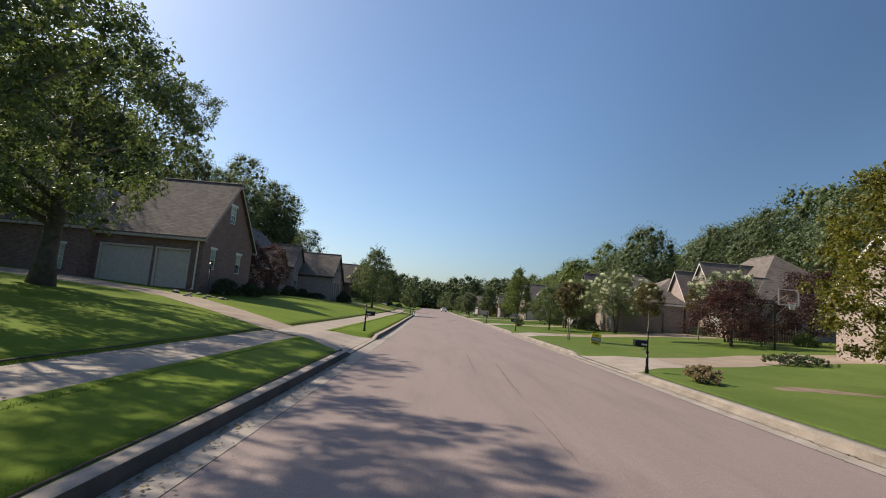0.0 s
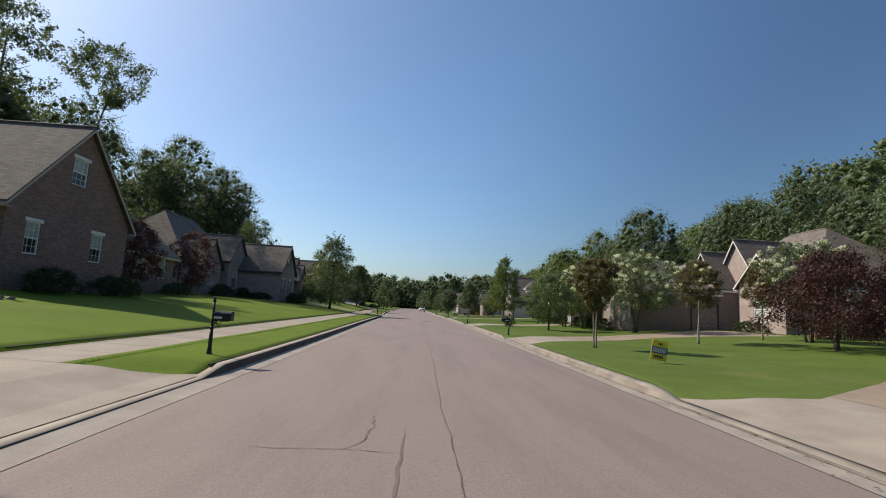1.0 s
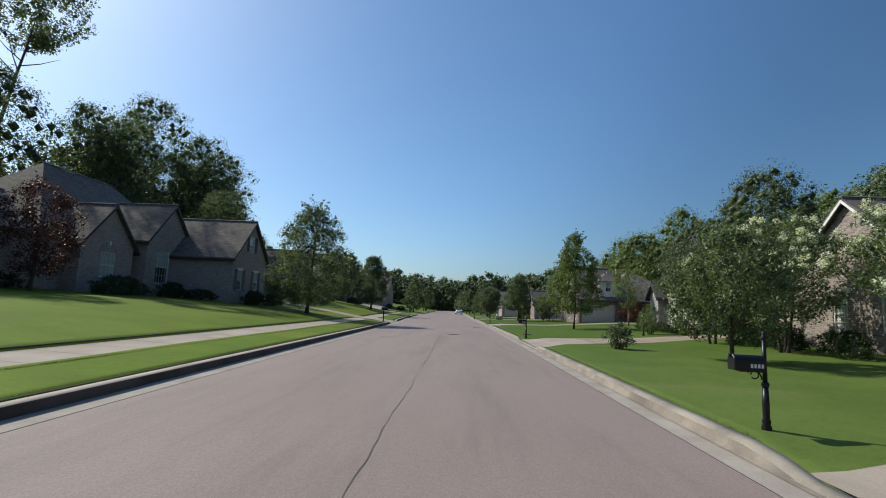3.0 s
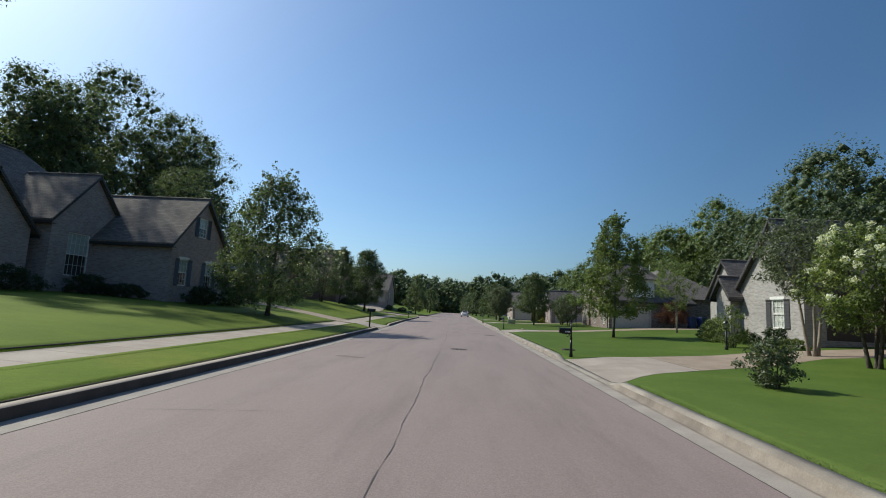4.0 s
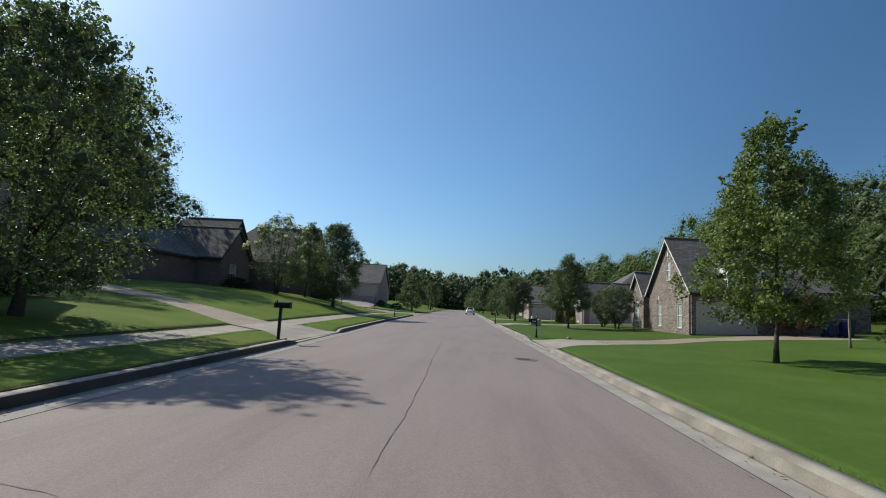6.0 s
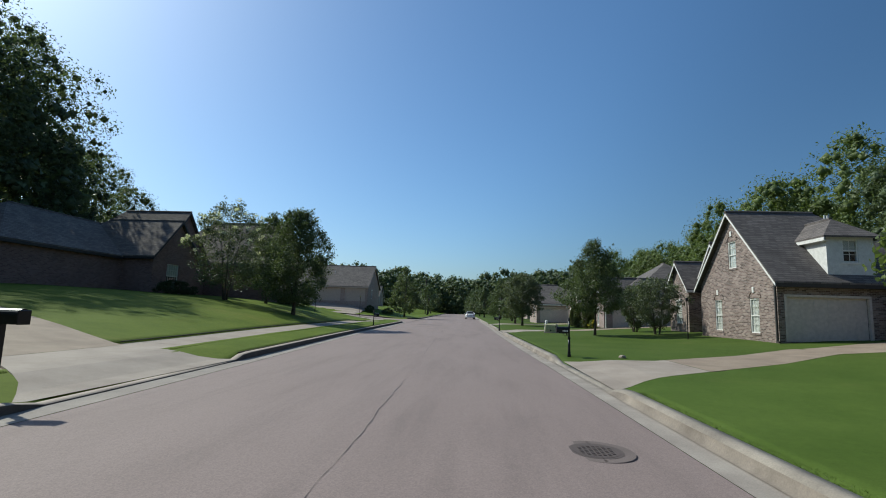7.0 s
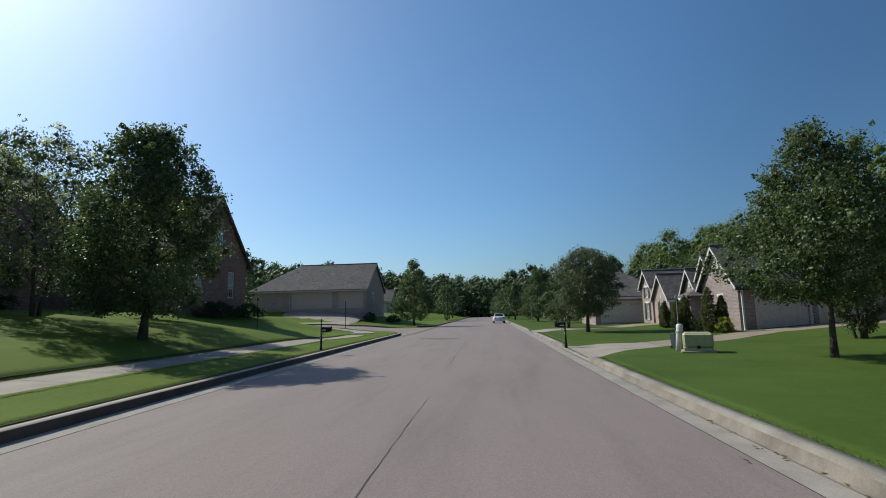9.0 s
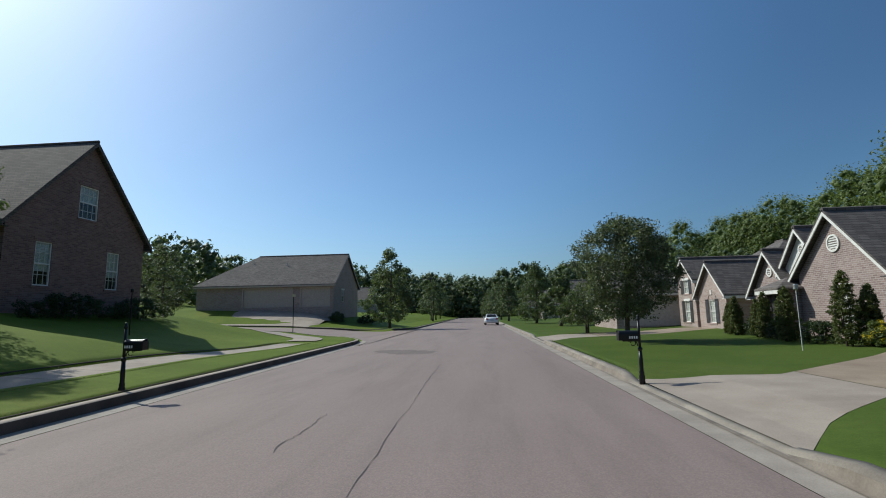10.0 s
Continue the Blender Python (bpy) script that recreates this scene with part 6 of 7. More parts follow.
for spots, variants, label, seed in ((hill, NEARV, "broadleaf woods on the rising hillside", 78), (hill_back, BACKV, "woods higher on the hillside", 81)):
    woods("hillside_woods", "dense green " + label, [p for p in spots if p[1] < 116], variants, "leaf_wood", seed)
    # from y 116 on the leaves are painted lighter, as if sunlit and hazy
    woods("hillside_woods", "light green, sunlit-tinted " + label, [p for p in spots if p[1] >= 116], variants, "leaf_hill_sunlit", seed + 10)
far = []
for y in (298, 312, 332):
    for x in np.arange(-115, 100, 7.5):
        far.append((x + rng.normal() * 3, y + rng.normal() * 3, 0.95 + 0.45 * rng.random()))
for y in np.arange(150, 280, 14.0):
    for x in np.arange(-100, -44, 12.0):
        far.append((x + rng.normal() * 3, y + rng.normal() * 4, 0.55 + 0.3 * rng.random()))
for y in np.arange(150, 280, 13.0):
    for x in np.arange(24, 45, 9.0):
        far.append((x + rng.normal() * 2, y + 8 + rng.normal() * 4, 0.42 + 0.18 * rng.random()))
woods("far_woods", "hazy green woods closing the end of the street", far, FARV, "leaf_wood", 79)
behind = [(x + rng.normal() * 3, -70 + rng.normal() * 8, 0.8 + 0.3 * rng.random()) for x in np.arange(-80, 90, 12.0)]
behind_gardens = [(-48 + rng.normal() * 4, y, 0.9 + 0.3 * rng.random()) for y in np.arange(-40, 130, 9.0)]
woods("far_woods", "green woods across the near end of the street", behind, FARV, "leaf_wood", 80)
woods("far_woods", "green woods behind the gardens", behind_gardens, BACKV, "leaf_wood", 82)


# ---- street furniture ----
def ornate_mailbox(x, y, side, label, at=None):
    """Cast post with base, collar and finial; the box reaches towards the road. side: -1 box towards -x, 1 towards +x."""
    root = thing("mailbox", (x, y, zland(x, y)), label, "mailbox", "mailboxes along the street")
    bm = bmesh.new()
    add_lathe(bm, [(0.06, -0.2), (0.06, 0.03), (0.045, 0.07), (0.055, 0.1), (0.04, 0.14), (0.043, 0.3), (0.034, 0.52)], 12)
    part("base", bm, "iron_black", root, "", True)
    bm = bmesh.new()
    add_lathe(bm, [(0.034, 0.52), (0.046, 0.55), (0.05, 0.57), (0.034, 0.6)], 12)
    part("collar", bm, "iron_black", root, "", True)
    bm = bmesh.new()
    add_lathe(bm, [(0.028, 0.6), (0.025, 1.13)], 10)
    part("post", bm, "iron_black", root, "", True)
    bm = bmesh.new()
    add_lathe(bm, [(0.025, 1.13), (0.036, 1.15), (0.036, 1.17), (0.022, 1.19), (0.024, 1.22), (0.01, 1.25)], 10)
    part("finial", bm, "iron_black", root, "", True)
    # scroll bracket under the box
    bm = bmesh.new()
    pts = [(side * (0.04 + 0.13 * (1 - math.cos(a)) * 0.8), 0, 0.62 + 0.12 * math.sin(a)) for a in np.linspace(0, math.pi * 0.75, 8)]
    add_tube(bm, pts, [0.011] * len(pts), 6)
    ring = [(side * (0.13 + 0.05 * math.cos(a)), 0, 0.68 + 0.05 * math.sin(a)) for a in np.linspace(0, 5.6, 12)]
    add_tube(bm, ring, [0.009] * len(ring), 6)
    add_box(bm, min(0.03 * side, 0.34 * side), max(0.03 * side, 0.34 * side), -0.03, 0.03, 0.715, 0.735)
    part("bracket", bm, "iron_black", root)
    # the box: an arched tunnel along x
    a0, a1, w, z0 = 0.035, 0.4, 0.085, 0.738
    arc = [(w, z0), (w, z0 + 0.11)] + [(w * math.cos(t), z0 + 0.11 + 0.085 * math.sin(t)) for t in np.linspace(0.2, math.pi - 0.2, 9)] + [(-w, z0 + 0.11), (-w, z0)]

    def loft(rings, name, mat, label=""):
        bm = bmesh.new()
        rows = [[bm.verts.new((side * a, yy * k, z0 + (zz - z0) * k + (1 - k) * 0.08)) for yy, zz in arc] for a, k in rings]
        for r0, r1 in zip(rows, rows[1:]):
            for i in range(len(arc)):
                bm.faces.new((r0[i], r0[(i + 1) % len(arc)], r1[(i + 1) % len(arc)], r1[i]))
        bm.faces.new(rows[0])
        bm.faces.new(rows[-1][::-1])
        bmesh.ops.recalc_face_normals(bm, faces=bm.faces)
        return part(name, bm, mat, root, label)

    loft([(a0, 1.0), (a1, 1.0)], "box", "iron_black")
    lid = loft([(a1, 1.06), (a1 + 0.02, 1.06), (a1 + 0.028, 0.95)], "door", "iron_black")
    bm = bmesh.new()
    add_box(bm, min(side * (a1 + 0.02), side * (a1 + 0.05)), max(side * (a1 + 0.02), side * (a1 + 0.05)), -0.015, 0.015, z0 + 0.16, z0 + 0.2)
    part("latch", bm, "iron_black", lid)
    bm = bmesh.new()
    for k in range(4):
        xx = side * (0.06 + 0.045 * k)
        add_box(bm, min(xx, xx + side * 0.03), max(xx, xx + side * 0.03), -w - 0.004, -w - 0.001, z0 + 0.035, z0 + 0.085)
    part("number_bars", bm, "number_white", root, "white number marks")
    return root


MB = "black cast-iron mailbox on an ornate post beside the kerb"
for x, y in ((6.65, 15.3), (6.4, 39.6), (6.0, 59.8), (5.5, 84.7), (4.45, 107.6)):
    ornate_mailbox(x, y, -1, MB)
for x, y in ((-3.35, 22.6), (-5.45, 106.0)):
    ornate_mailbox(x, y, 1, MB)


def plain_mailbox(x, y):
    root = thing("mailbox", (x, y, zland(x, y)), "black rounded mailbox on a plain square timber post", "mailbox", "mailboxes along the street")
    part("post", box(-0.045, 0.045, -0.045, 0.045, -0.25, 0.94, 0.008), "iron_black", root)
    bm = bmesh.new()
    arc = [(0.1, 0.94), (0.1, 1.06)] + [(0.1 * math.cos(t), 1.06 + 0.1 * math.sin(t)) for t in np.linspace(0.2, math.pi - 0.2, 9)] + [(-0.1, 1.06), (-0.1, 0.94)]
    rows = [[bm.verts.new((a, yy, zz)) for yy, zz in arc] for a in (-0.2, 0.32)]
    for i in range(len(arc)):
        bm.faces.new((rows[0][i], rows[0][(i + 1) % len(arc)], rows[1][(i + 1) % len(arc)], rows[1][i]))
    bm.faces.new(rows[0])
    bm.faces.new(rows[1][::-1])
    bmesh.ops.recalc_face_normals(bm, faces=bm.faces)
    part("box", bm, "iron_black", root)
    part("door", box(0.32, 0.338, -0.105, 0.105, 0.935, 1.14, 0.01), "iron_black", root)
    part("flag", box(-0.12, -0.08, -0.118, -0.106, 1.0, 1.2), "iron_black", root)


plain_mailbox(-4.28, 74.75)


def utility_box(x, y, rz):
    root = thing("utility_box", (x, y, zland(x, y)), "pale green steel transformer box on a concrete pad", "utility box")
    root.rotation_euler.z = radians(rz)
    root.scale = (0.78, 0.78, 0.8)
    part("pad", box(-0.62, 0.62, -0.55, 0.55, -0.15, 0.06, 0.015), "concrete", root)
    part("body", box(-0.52, 0.52, -0.45, 0.45, 0.06, 0.2, 0.01), "utility_green", root)
    part("hood", box(-0.53, 0.53, -0.46, 0.46, 0.205, 0.74, 0.06), "utility_green", root)
    part("lid", box(-0.45, 0.45, -0.36, 0.36, 0.735, 0.765, 0.012), "utility_green", root)
    part("latch", box(-0.06, 0.06, -0.475, -0.455, 0.16, 0.28, 0.006), "iron_black", root)


utility_box(7.85, 102.95, -18)
ped = thing("cable_pedestal", (7.56, 103.75, zland(7.56, 103.75)), "pale plastic cable pedestal leaning on the lawn", "pedestal")
ped.rotation_euler = (0, radians(5), 0)
bm = bmesh.new()
add_lathe(bm, [(0.11, -0.15), (0.105, 0.8), (0.09, 0.84), (0.05, 0.86)], 14)
part("shell", bm, "siding", ped, "", True)
bm = bmesh.new()
add_lathe(bm, [(0.113, 0.55), (0.116, 0.56), (0.116, 0.62), (0.112, 0.63)], 14)
part("band", bm, "galvanised", ped)


def wheelie_bin(x, y, mat, label, s=1.0, rz=0):
    root = thing("wheelie_bin", (x, y, zland(x, y)), label, "bin")
    root.rotation_euler.z, root.scale = radians(rz), (s, s, s)
    bm = bmesh.new()
    r0 = [bm.verts.new(p) for p in ((-0.22, -0.25, 0.06), (0.22, -0.25, 0.06), (0.22, 0.25, 0.06), (-0.22, 0.25, 0.06))]
    r1 = [bm.verts.new(p) for p in ((-0.29, -0.35, 0.98), (0.29, -0.35, 0.98), (0.29, 0.33, 0.98), (-0.29, 0.33, 0.98))]
    bm.faces.new(r0[::-1])
    bm.faces.new(r1)
    for k in range(4):
        bm.faces.new((r0[k], r0[(k + 1) % 4], r1[(k + 1) % 4], r1[k]))
    part("body", bm, mat, root)
    part("lid", box(-0.31, 0.31, -0.38, 0.36, 0.98, 1.05, 0.025), mat, root)
    part("handle", box(-0.25, 0.25, 0.36, 0.42, 0.9, 0.95, 0.012), mat, root)
    for sx in (-1, 1):
        bm = bmesh.new()
        add_tube(bm, [(sx * 0.24, 0.25, 0.1), (sx * 0.3, 0.25, 0.1)], [0.1, 0.1], 12)
        part("wheel", bm, "rubber", root)


wheelie_bin(24.6, 89.6, "bin_blue", "blue plastic wheelie bin beside the garage", 1.0, 20)
wheelie_bin(23.8, 89.8, "bin_blue", "blue plastic wheelie bin beside the garage", 1.0, 5)
wheelie_bin(7.75, 104.5, "bin_dark", "small dark blue lidded bin on the lawn", 0.5, 10)

# yard sign: yellow board with a blue band; its writing is shown as bars
sign = thing("yard_sign", (8.6, 26.4, zland(8.6, 26.4)), "small leaning yellow yard sign with a dark blue band", "sign")
sign.rotation_euler = (0, radians(9), radians(6))
part("board", box(-0.27, 0.27, -0.006, 0.006, 0.08, 0.68, 0.003), "sign_yellow", sign)
part("band", box(-0.265, 0.265, -0.012, -0.0075, 0.28, 0.48), "sign_blue", sign)
bm = bmesh.new()
for k in range(8):
    add_box(bm, -0.23 + k * 0.058, -0.19 + k * 0.058, -0.0165, -0.0135, 0.31, 0.45)
part("band_letters", bm, "blind", sign, "pale bars of writing")
bm = bmesh.new()
for k in range(3):
    add_box(bm, -0.06 + k * 0.05, -0.025 + k * 0.05, -0.011, -0.0075, 0.54, 0.61)
for k in range(6):
    add_box(bm, -0.17 + k * 0.055, -0.13 + k * 0.055, -0.011, -0.0075, 0.14, 0.23)
part("letters", bm, "dark_paint", sign, "dark bars of writing")
for xx in (-0.27, 0.2):
    bm = bmesh.new()
    add_tube(bm, [(xx, 0.01, -0.2), (xx, 0.01, 0.68)], [0.006, 0.006], 6)
    part("stake", bm, "galvanised", sign)

# basketball hoop by the drive
hoop = thing("basketball_hoop", (20.9, 30.0, zland(20.9, 30.0)), "basketball hoop with clear backboard on a dark pole", "basketball hoop")
bm = bmesh.new()
add_tube(bm, [(0, 0, -0.3), (0, 0, 2.9)], [0.06, 0.055], 10)
part("pole", bm, "iron_black", hoop)
bm = bmesh.new()
add_tube(bm, [(0, 0, 2.0), (0.45, -0.5, 2.75)], [0.035, 0.035], 6)
add_tube(bm, [(0, 0, 2.85), (0.45, -0.5, 3.4)], [0.035, 0.035], 6)
part("arm", bm, "iron_black", hoop)
bm = bmesh.new()
for a, b, c, d in ((-0.65, -0.58, 2.75, 3.75), (0.58, 0.65, 2.75, 3.75), (-0.58, 0.58, 2.75, 2.82), (-0.58, 0.58, 3.68, 3.75)):
    add_box(bm, a + 0.5, b + 0.5, -0.55, -0.5, c, d)
part("backboard_frame", bm, "galvanised", hoop)
bm = box(-0.58 + 0.5, 0.58 + 0.5, -0.53, -0.52, 2.82, 3.68)
part("backboard", bm, "glass", hoop)
bm = bmesh.new()
rim = [(0.5 + 0.22 * math.cos(a), -0.8 + 0.22 * math.sin(a), 2.95) for a in np.linspace(0, 6.28, 17)]
add_tube(bm, rim, [0.012] * 17, 6)
part("rim", bm, "lamp_red", hoop)
bm = bmesh.new()
for k in range(12):
    a = 6.28 * k / 12
    add_tube(bm, [(0.5 + 0.22 * math.cos(a), -0.8 + 0.22 * math.sin(a), 2.94), (0.5 + 0.12 * math.cos(a + 0.5), -0.8 + 0.12 * math.sin(a + 0.5), 2.5)], [0.008, 0.008], 4)
part("net", bm, "number_white", hoop)


# short timber fence behind the plum trees
fence = thing("fence", (26.4, 38.6, zland(26.4, 38.6)), "weathered pale timber fence of upright boards", "fence")
for k in range(24):
    bm = box(-2.4 + k * 0.2, -2.4 + k * 0.2 + 0.17, -0.012, 0.012, -0.1, 1.62 + 0.02 * math.sin(k * 2.3), 0.004)
    part("board", bm, "soil", fence)
for z in (0.3, 1.25):
    part("rail", box(-2.4, 2.38, 0.013, 0.06, z, z + 0.09), "soil", fence)
for k in range(3):
    part("post", box(-2.4 + k * 2.34, -2.31 + k * 2.34, 0.061, 0.15, -0.3, 1.6), "soil", fence)


def lamp_post(x, y, hh, label, mat="iron_black"):
    root = thing("lamp_post", (x, y, zland(x, y)), label, "lamp post")
    bm = bmesh.new()
    add_lathe(bm, [(0.09, -0.2), (0.08, 0.1), (0.05, 0.16), (0.04, 0.3), (0.032, hh - 0.4)], 10)
    part("post", bm, mat, root, "", True)
    bm = bmesh.new()
    add_lathe(bm, [(0.06, hh - 0.4), (0.085, hh - 0.37), (0.085, hh - 0.35)], 8)
    add_lathe(bm, [(0.13, hh - 0.1), (0.1, hh - 0.05), (0.03, hh + 0.02), (0.012, hh + 0.08)], 8)
    for k in range(4):
        a = math.pi / 4 + math.pi / 2 * k
        add_tube(bm, [(0.08 * math.cos(a), 0.08 * math.sin(a), hh - 0.36), (0.11 * math.cos(a), 0.11 * math.sin(a), hh - 0.09)], [0.008, 0.008], 4)
    part("lantern", bm, mat, root)
    bm = bmesh.new()
    add_lathe(bm, [(0.07, hh - 0.35), (0.095, hh - 0.1)], 8)
    part("lantern_glass", bm, "glass", root)


lamp_post(14.6, 66.0, 1.35, "black garden lamp post with lantern before the white house")
lamp_post(-14.0, 29.2, 2.0, "black garden lamp post beside the drive")


def slim_post(name, x, y, hh, r, mat, label, cat="post"):
    root = thing(name, (x, y, zland(x, y)), label, cat)
    bm = bmesh.new()
    add_tube(bm, [(0, 0, -0.3), (0, 0, hh)], [r, r * 0.9], 8)
    part("pole", bm, mat, root)
    return root


p = slim_post("garden_post", 14.3, 96.3, 2.1, 0.03, "iron_black", "slim dark garden lamp post on the lawn")
part("cap", box(-0.06, 0.06, -0.06, 0.06, 2.1, 2.3, 0.02), "iron_black", p)
p = slim_post("garden_post", 10.9, 113.2, 1.85, 0.014, "siding", "slim pale garden lamp post on the lawn")
part("cap", box(-0.055, 0.055, -0.055, 0.055, 1.85, 2.02, 0.015), "galvanised", p)
p = slim_post("sign_post", -12.45, 130.8, 2.5, 0.03, "iron_black", "tall dark street sign post at the corner", "sign post")
part("name_plate", box(-0.02, 0.02, -0.3, 0.3, 2.5, 2.7), "utility_green", p)
p = slim_post("sign_post", -13.7, 116.6, 1.8, 0.025, "iron_black", "slim dark post beside the hedge", "sign post")
part("cap", box(-0.05, 0.05, -0.05, 0.05, 1.8, 1.95, 0.015), "iron_black", p)
pole = slim_post("utility_pole", -10.5, 198.0, 9.5, 0.14, "bark", "weathered wooden utility pole among far trees", "utility pole")
part("crossarm", box(-1.1, 1.1, -0.06, 0.06, 8.6, 8.75), "bark", pole)

# small pale stone at the drive's corner, and stones by the first house
rngs = random.Random(5)


def stone(x, y, s, label="small pale stone lying on the grass", mat="concrete"):
    root = thing("stone", (x, y, zland(x, y)), label, "stone")
    bm = bmesh.new()
    bmesh.ops.create_icosphere(bm, subdivisions=2, radius=s)
    for v in bm.verts:
        v.co *= 1 + 0.35 * noise.noise(v.co * (2.2 / s) + Vector((x, y, 0)))
        v.co.z = v.co.z * 0.55 + s * 0.3
    part("rock", bm, mat, root)


stone(7.1, 84.3, 0.12)
for k in range(11):
    stone(-13.6 + rngs.uniform(-1.2, 1.2), 27.2 + rngs.uniform(-1.6, 1.6), rngs.uniform(0.1, 0.2), "rough grey-brown stone edging the bed", "kerb")


# parked white car, seen from behind, at the far right kerb
def white_car(x, y, rz):
    root = thing("car", (x, y, road_z(x, y)), "white sedan parked at the kerb, seen from behind", "car")
    root.rotation_euler.z = radians(rz)
    sections = [(-2.25, 0.42, 0.62, 0.78), (-2.15, 0.3, 0.95, 0.86), (-1.2, 0.28, 1.0, 0.9), (0.9, 0.28, 0.95, 0.9), (2.0, 0.3, 0.8, 0.84), (2.3, 0.42, 0.62, 0.7)]
    bm = bmesh.new()
    rows = []
    for yy, lo, hi, w in sections:
        rows.append([bm.verts.new(q) for q in ((-w, yy, lo), (-w * 1.02, yy, (lo + hi) / 2), (-w * 0.92, yy, hi), (w * 0.92, yy, hi), (w * 1.02, yy, (lo + hi) / 2), (w, yy, lo))])
    for r0, r1 in zip(rows, rows[1:]):
        for i in range(6):
            bm.faces.new((r0[i], r0[(i + 1) % 6], r1[(i + 1) % 6], r1[i]))
    bm.faces.new(rows[0])
    bm.faces.new(rows[-1][::-1])
    bmesh.ops.recalc_face_normals(bm, faces=bm.faces)
    body = part("body", bm, "car_white", root, "", True)
    bm = bmesh.new()
    lo = [bm.verts.new(q) for q in ((-0.82, -1.75, 0.96), (0.82, -1.75, 0.96), (0.82, 1.15, 0.94), (-0.82, 1.15, 0.94))]
    hi = [bm.verts.new(q) for q in ((-0.6, -1.0, 1.44), (0.6, -1.0, 1.44), (0.6, 0.35, 1.44), (-0.6, 0.35, 1.44))]
    bm.faces.new(hi)
    for k in range(4):
        bm.faces.new((lo[k], lo[(k + 1) % 4], hi[(k + 1) % 4], hi[k]))
    part("cabin", bm, "car_white", root)
    bm = bmesh.new()
    q = [(-0.66, -1.62, 1.03), (0.66, -1.62, 1.03), (0.54, -1.07, 1.4), (-0.54, -1.07, 1.4)]
    bm.faces.new([bm.verts.new((a, b - 0.012, c + 0.008)) for a, b, c in q])
    part("rear_window", bm, "iron_black", root, "dark rear window")
    for s in (-1, 1):
        bm = bmesh.new()
        q = [(0.81, -1.3, 1.0), (0.81, 0.85, 0.99), (0.63, 0.3, 1.4), (0.63, -0.95, 1.4)]
        bm.faces.new([bm.verts.new((s * (a + 0.012), b, c)) for a, b, c in q])
        part("side_window", bm, "iron_black", root, "dark side windows")
        part("tail_light", box(s * 0.62 - 0.16, s * 0.62 + 0.16, -2.24, -2.17, 0.72, 0.88, 0.02), "lamp_red", root, "red tail light")
        part("mirror", box(s * 0.98 - 0.08, s * 0.98 + 0.08, 0.6, 0.72, 0.98, 1.1, 0.02), "car_white", root)
        for yy in (-1.4, 1.45):
            bm = bmesh.new()
            add_tube(bm, [(s * 0.7, yy, 0.32), (s * 0.9, yy, 0.32)], [0.32, 0.32], 18)
            wheel = part("wheel", bm, "rubber", root)
            bm = bmesh.new()
            add_tube(bm, [(s * 0.9, yy, 0.32), (s * 0.91, yy, 0.32)], [0.2, 0.18], 14)
            part("rim", bm, "galvanised", wheel)
    part("bumper", box(-0.8, 0.8, -2.32, -2.2, 0.35, 0.55, 0.03), "car_white", root)
    part("number_plate", box(-0.22, 0.22, -2.275, -2.255, 0.6, 0.72), "blind", root, "pale plate with plain bars")


white_car(1.75, 163.0, 3)

# ---- road details ----
crack_at = curve_of([(-120, 1.7), (20, 1.66), (36, 1.62), (50, 1.47), (58, 1.4), (76, 1.05), (90, 0.5), (120, -0.2), (520, -8)])


def ribbon(name, pts, width, mat, lift, parent, rng, rough=0.35):
    bm, rows = bmesh.new(), []
    for i, (x, y) in enumerate(pts):
        a, b = Vector(pts[max(0, i - 1)]), Vector(pts[min(len(pts) - 1, i + 1)])
        d = (b - a).normalized()
        w = width * (1 - rough + 2 * rough * rng.random()) / 2
        taper = min(1.0, i / 4 + 0.1, (len(pts) - 1 - i) / 4 + 0.1)
        w *= taper
        rows.append([bm.verts.new((x - d.y * w * s, y + d.x * w * s, road_z(x - d.y * w * s, y + d.x * w * s) + lift)) for s in (-1, 1)])
    for r0, r1 in zip(rows, rows[1:]):
        bm.faces.new((r0[0], r0[1], r1[1], r1[0]))
    bmesh.ops.recalc_face_normals(bm, faces=bm.faces)
    for f in bm.faces:
        if f.normal.z < 0:
            f.normal_flip()
    return from_bm(name, bm, mat, parent)


rc = random.Random(9)
for y0, y1 in ((5, 9), (13.5, 44), (45, 60.0), (63, 79), (84, 96), (101, 112)):
    pts, off = [], 0.0
    for y in np.arange(y0, y1, 0.25):
        off = 0.93 * off + rc.uniform(-0.018, 0.018)
        pts.append((float(crack_at(y)) + off, float(y)))
    ribbon("crack", pts, 0.009, "tar", 0.004, road, rc, 0.8)
for xa, xb, y, dy in ((-0.7, 1.2, 16.7, -0.2), (-1.6, 1.5, 33.4, -1.6), (-2.4, 1.3, 62.9, -1.4), (-1.6, 0.1, 71.7, -0.9), (-2.3, 0.4, 48.6, 0.3), (1.8, 4.3, 24.6, 0.3), (-3.4, -0.6, 88.8, 0.2), (-3.8, 0.2, 110.0, -0.5), (-2.0, 4.9, 3.5, 0.6)):
    pts, off, n = [], 0.0, int((xb - xa) / 0.12)
    for i in range(n + 1):
        off = 0.9 * off + rc.uniform(-0.03, 0.03)
        pts.append((xa + (xb - xa) * i / n, y + dy * i / n + off))
    ribbon("crack", pts, 0.009, "tar", 0.0045, road, rc, 0.8)
